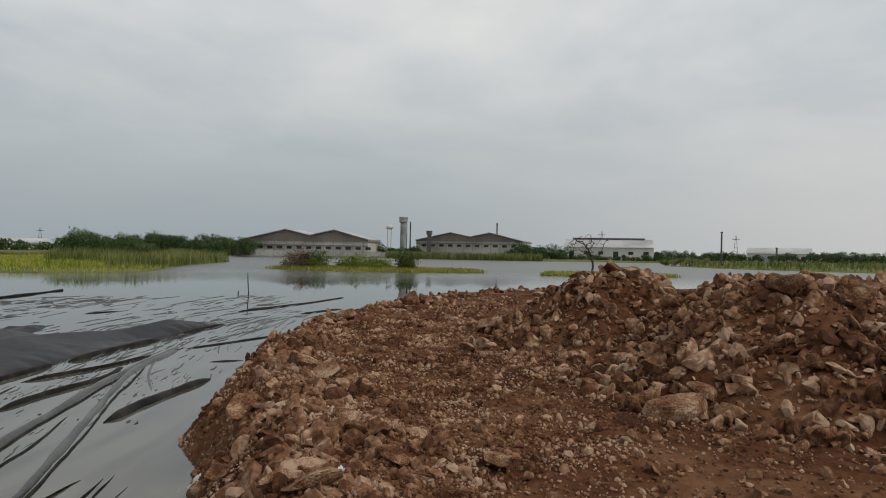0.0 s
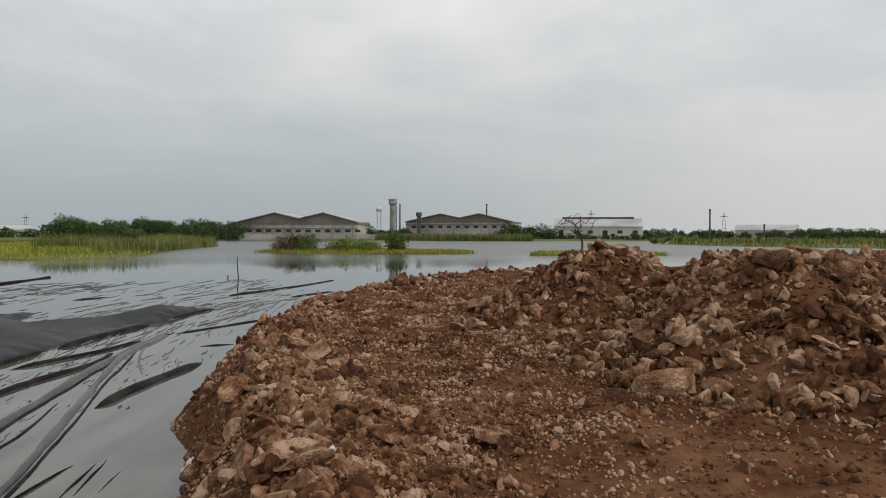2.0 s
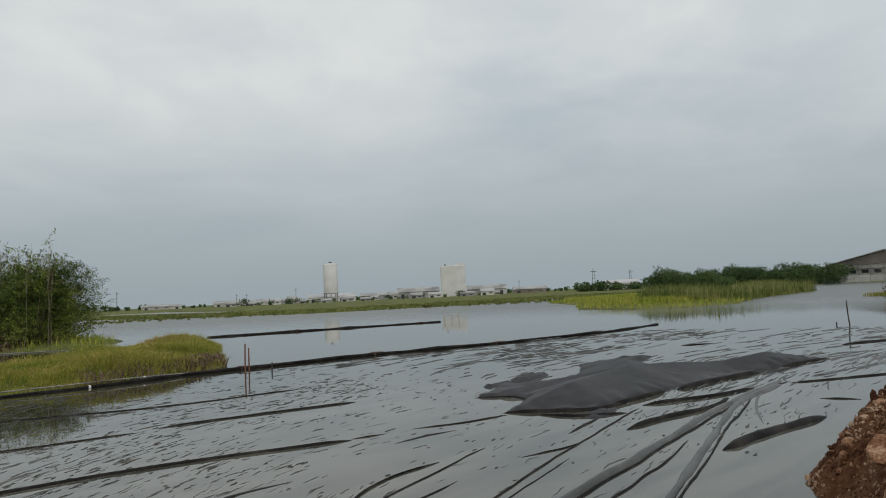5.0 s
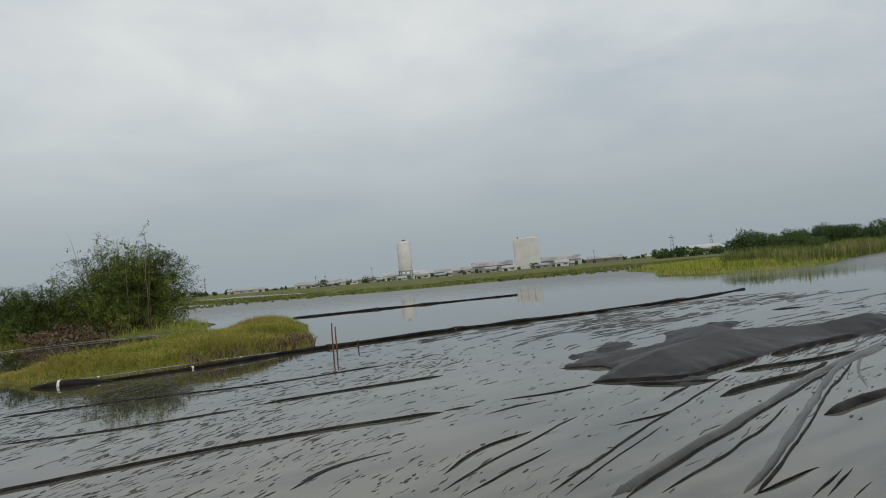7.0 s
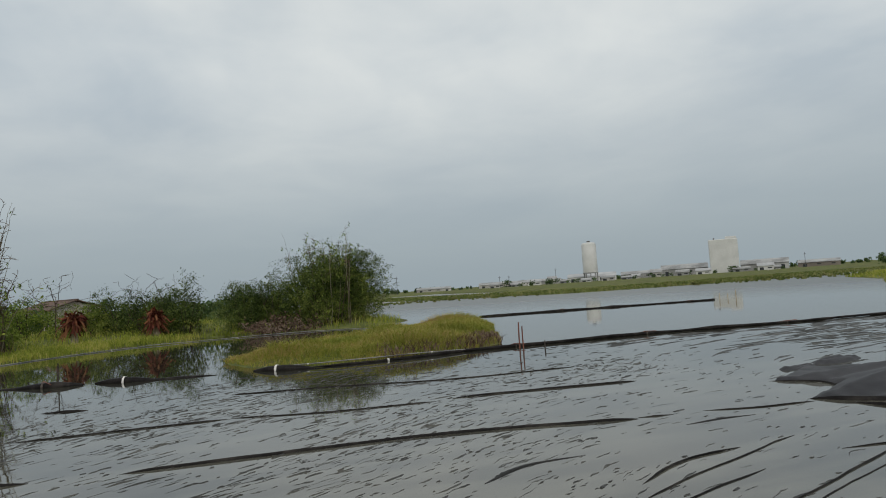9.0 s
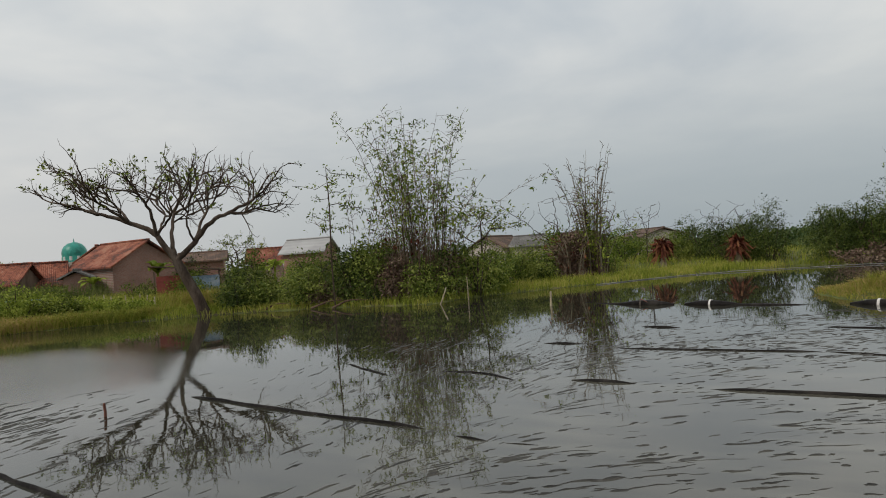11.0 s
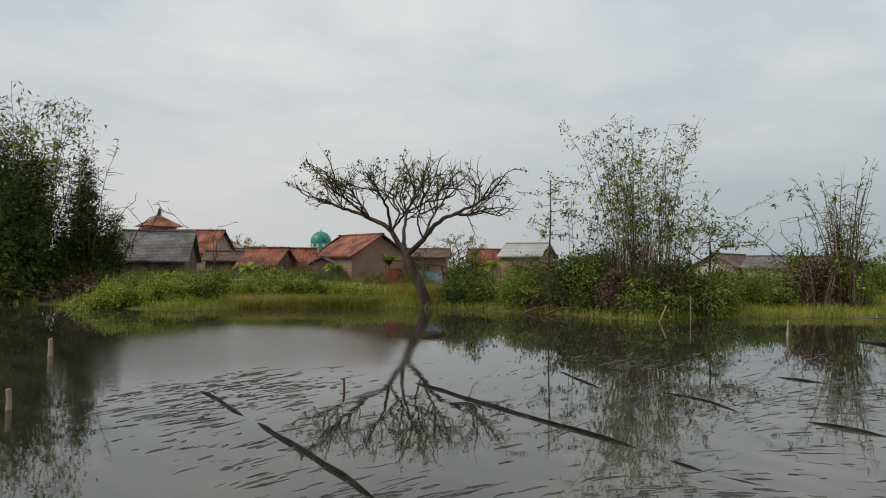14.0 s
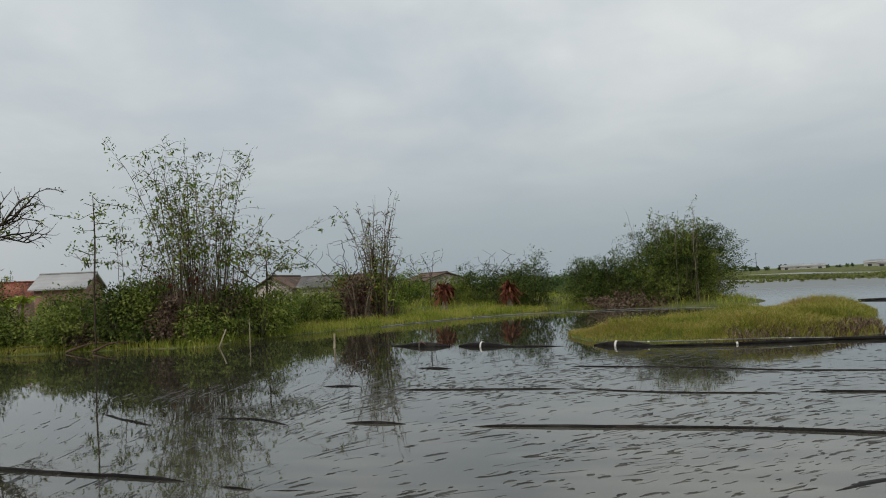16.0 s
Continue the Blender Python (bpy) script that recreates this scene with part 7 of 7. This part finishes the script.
def lattice(az, dist, top, label):
    p = bearing(az, dist)
    root = thing("lattice_mast", pose(p.x, p.y, 0.3, 0, 0, az), label, "mast", "masts in the distance")
    for sx in (-1, 1):
        for sy in (-1, 1):
            V, F = tube([(sx * 1.6, sy * 1.6, 0), (sx * 0.25, sy * 0.25, top)], [0.16, 0.1], 5)
            part("leg", mesh_from("leg", V, F, STEEL), STEEL, root)
    for k in range(6):
        f = (k + 0.5) / 6.5
        w = 1.6 - 1.35 * f
        part("brace", box_bm(-w, w, -w, w, top * f, top * f + 0.18), STEEL, root)
    part("crossarm", box_bm(-2.2, 2.2, -0.1, 0.1, top * 0.86, top * 0.88), STEEL, root)


lattice(34.6, 480, 15.5, "steel lattice mast on the horizon")
lattice(-13.3, 420, 17.5, "steel lattice mast behind the white hall")
lattice(-23.7, 460, 16.5, "steel lattice mast in the distance")
lattice(31.6, 520, 14.5, "steel lattice mast beyond the trees")


def wood(name, az0, az1, dist, h0, h1, n, leaves, size, label, seed, depth=18):
    """A far belt of trees: uneven crowns of leaf clumps over short trunks; one object."""
    rng = np.random.default_rng(seed)
    C, R, trunks = [], [], []
    for k in range(n):
        az = az0 + (az1 - az0) * (k + rng.uniform(0, 1)) / n
        p = bearing(az, dist + rng.uniform(0, depth))
        h = rng.uniform(h0, h1) * (0.8 + 0.35 * vnoise(az * 0.8, 3.0, seed))
        w = h * rng.uniform(0.4, 0.7)
        trunks.append(tube([(p.x, p.y, 0), (p.x, p.y, h * 0.6)], [0.3, 0.15], 5))
        for _ in range(4):
            C.append((p.x + rng.normal() * w * 0.5, p.y + rng.normal() * w * 0.5, h * rng.uniform(0.45, 0.8)))
            R.append((w * rng.uniform(0.4, 0.7), w * rng.uniform(0.4, 0.7), h * rng.uniform(0.18, 0.3)))
        C.append((p.x, p.y, h * 0.3))
        R.append((w * 0.8, w * 0.8, h * 0.3))
    V, F = leaf_cloud(C, R, leaves, size, seed, aspect=1.5)
    V[:, 2] = np.maximum(V[:, 2], 0.1)
    tv, tf = joined(trunks)
    ob = new(name, mesh_from(name, np.concatenate([V, tv]), np.concatenate([F, tf + len(V)]), REED if name == "bush_belt" else FAR_LEAF))
    tagged(ob, label, "trees", kind="stuff")


wood("tree_belt", 30.3, 16.4, 262, 6.4, 9.0, 46, 70000, 0.5, "belt of dark green trees beyond the marsh island", 201, 30)
wood("tree_belt", 36.0, 30.5, 330, 4.0, 6.0, 14, 2500, 1.1, "low dark trees beyond the marsh", 202)
wood("tree_belt", 6.2, 2.2, 292, 4.0, 6.5, 14, 7000, 0.55, "low trees beside the factory sheds", 203, 8)
wood("tree_belt", -5.4, -10.2, 296, 5.0, 8.5, 14, 9000, 0.55, "dark green trees beside the white hall", 204, 12)
wood("tree_belt", -9.0, -18.5, 300, 2.6, 4.0, 26, 9000, 0.5, "low green bushes in front of the white hall", 205, 12)
wood("tree_belt", -17.5, -36.0, 400, 4.0, 6.6, 70, 38000, 0.6, "long dark belt of trees on the horizon", 206, 40)
wood("tree_belt", 76.0, 36.0, 640, 3.4, 5.6, 70, 8000, 1.6, "thin line of low trees on the horizon", 207, 60)
wood("tree_belt", 66.0, 42.0, 470, 2.5, 5.5, 22, 2400, 0.9, "scattered low trees before the works", 208, 10)
wood("tree_belt", 170.0, 96.0, 100, 3.5, 5.2, 60, 12000, 0.5, "green trees between the village houses", 209, 34)
wood("tree_belt", 112.0, 84.0, 78, 2.2, 3.6, 26, 6000, 0.42, "low green trees and shrubs behind the shore", 210, 14)
wood("tree_belt", 96.0, 78.0, 130, 3.0, 4.5, 24, 3000, 0.7, "low trees far along the shore", 211, 40)
wood("bush_belt", 76.0, 37.0, 132, 0.3, 0.75, 260, 9000, 0.35, "low green bushes along the far dike", 212, 22)
wood("bush_belt", -18.0, -36.0, 190, 1.2, 2.6, 50, 12000, 0.4, "olive bushes across the marsh", 213, 60)
for az, d, h, w in ((29.4, 258, 8.0, 3.4), (-6.8, 288, 7.6, 4.2)):
    p = bearing(az, d)
    shrub(p.x, p.y, w, w, h, 1600, 0.9, FAR_LEAF, "round dark green tree in the distance", int(300 + az), 10, "tree", 0.3)
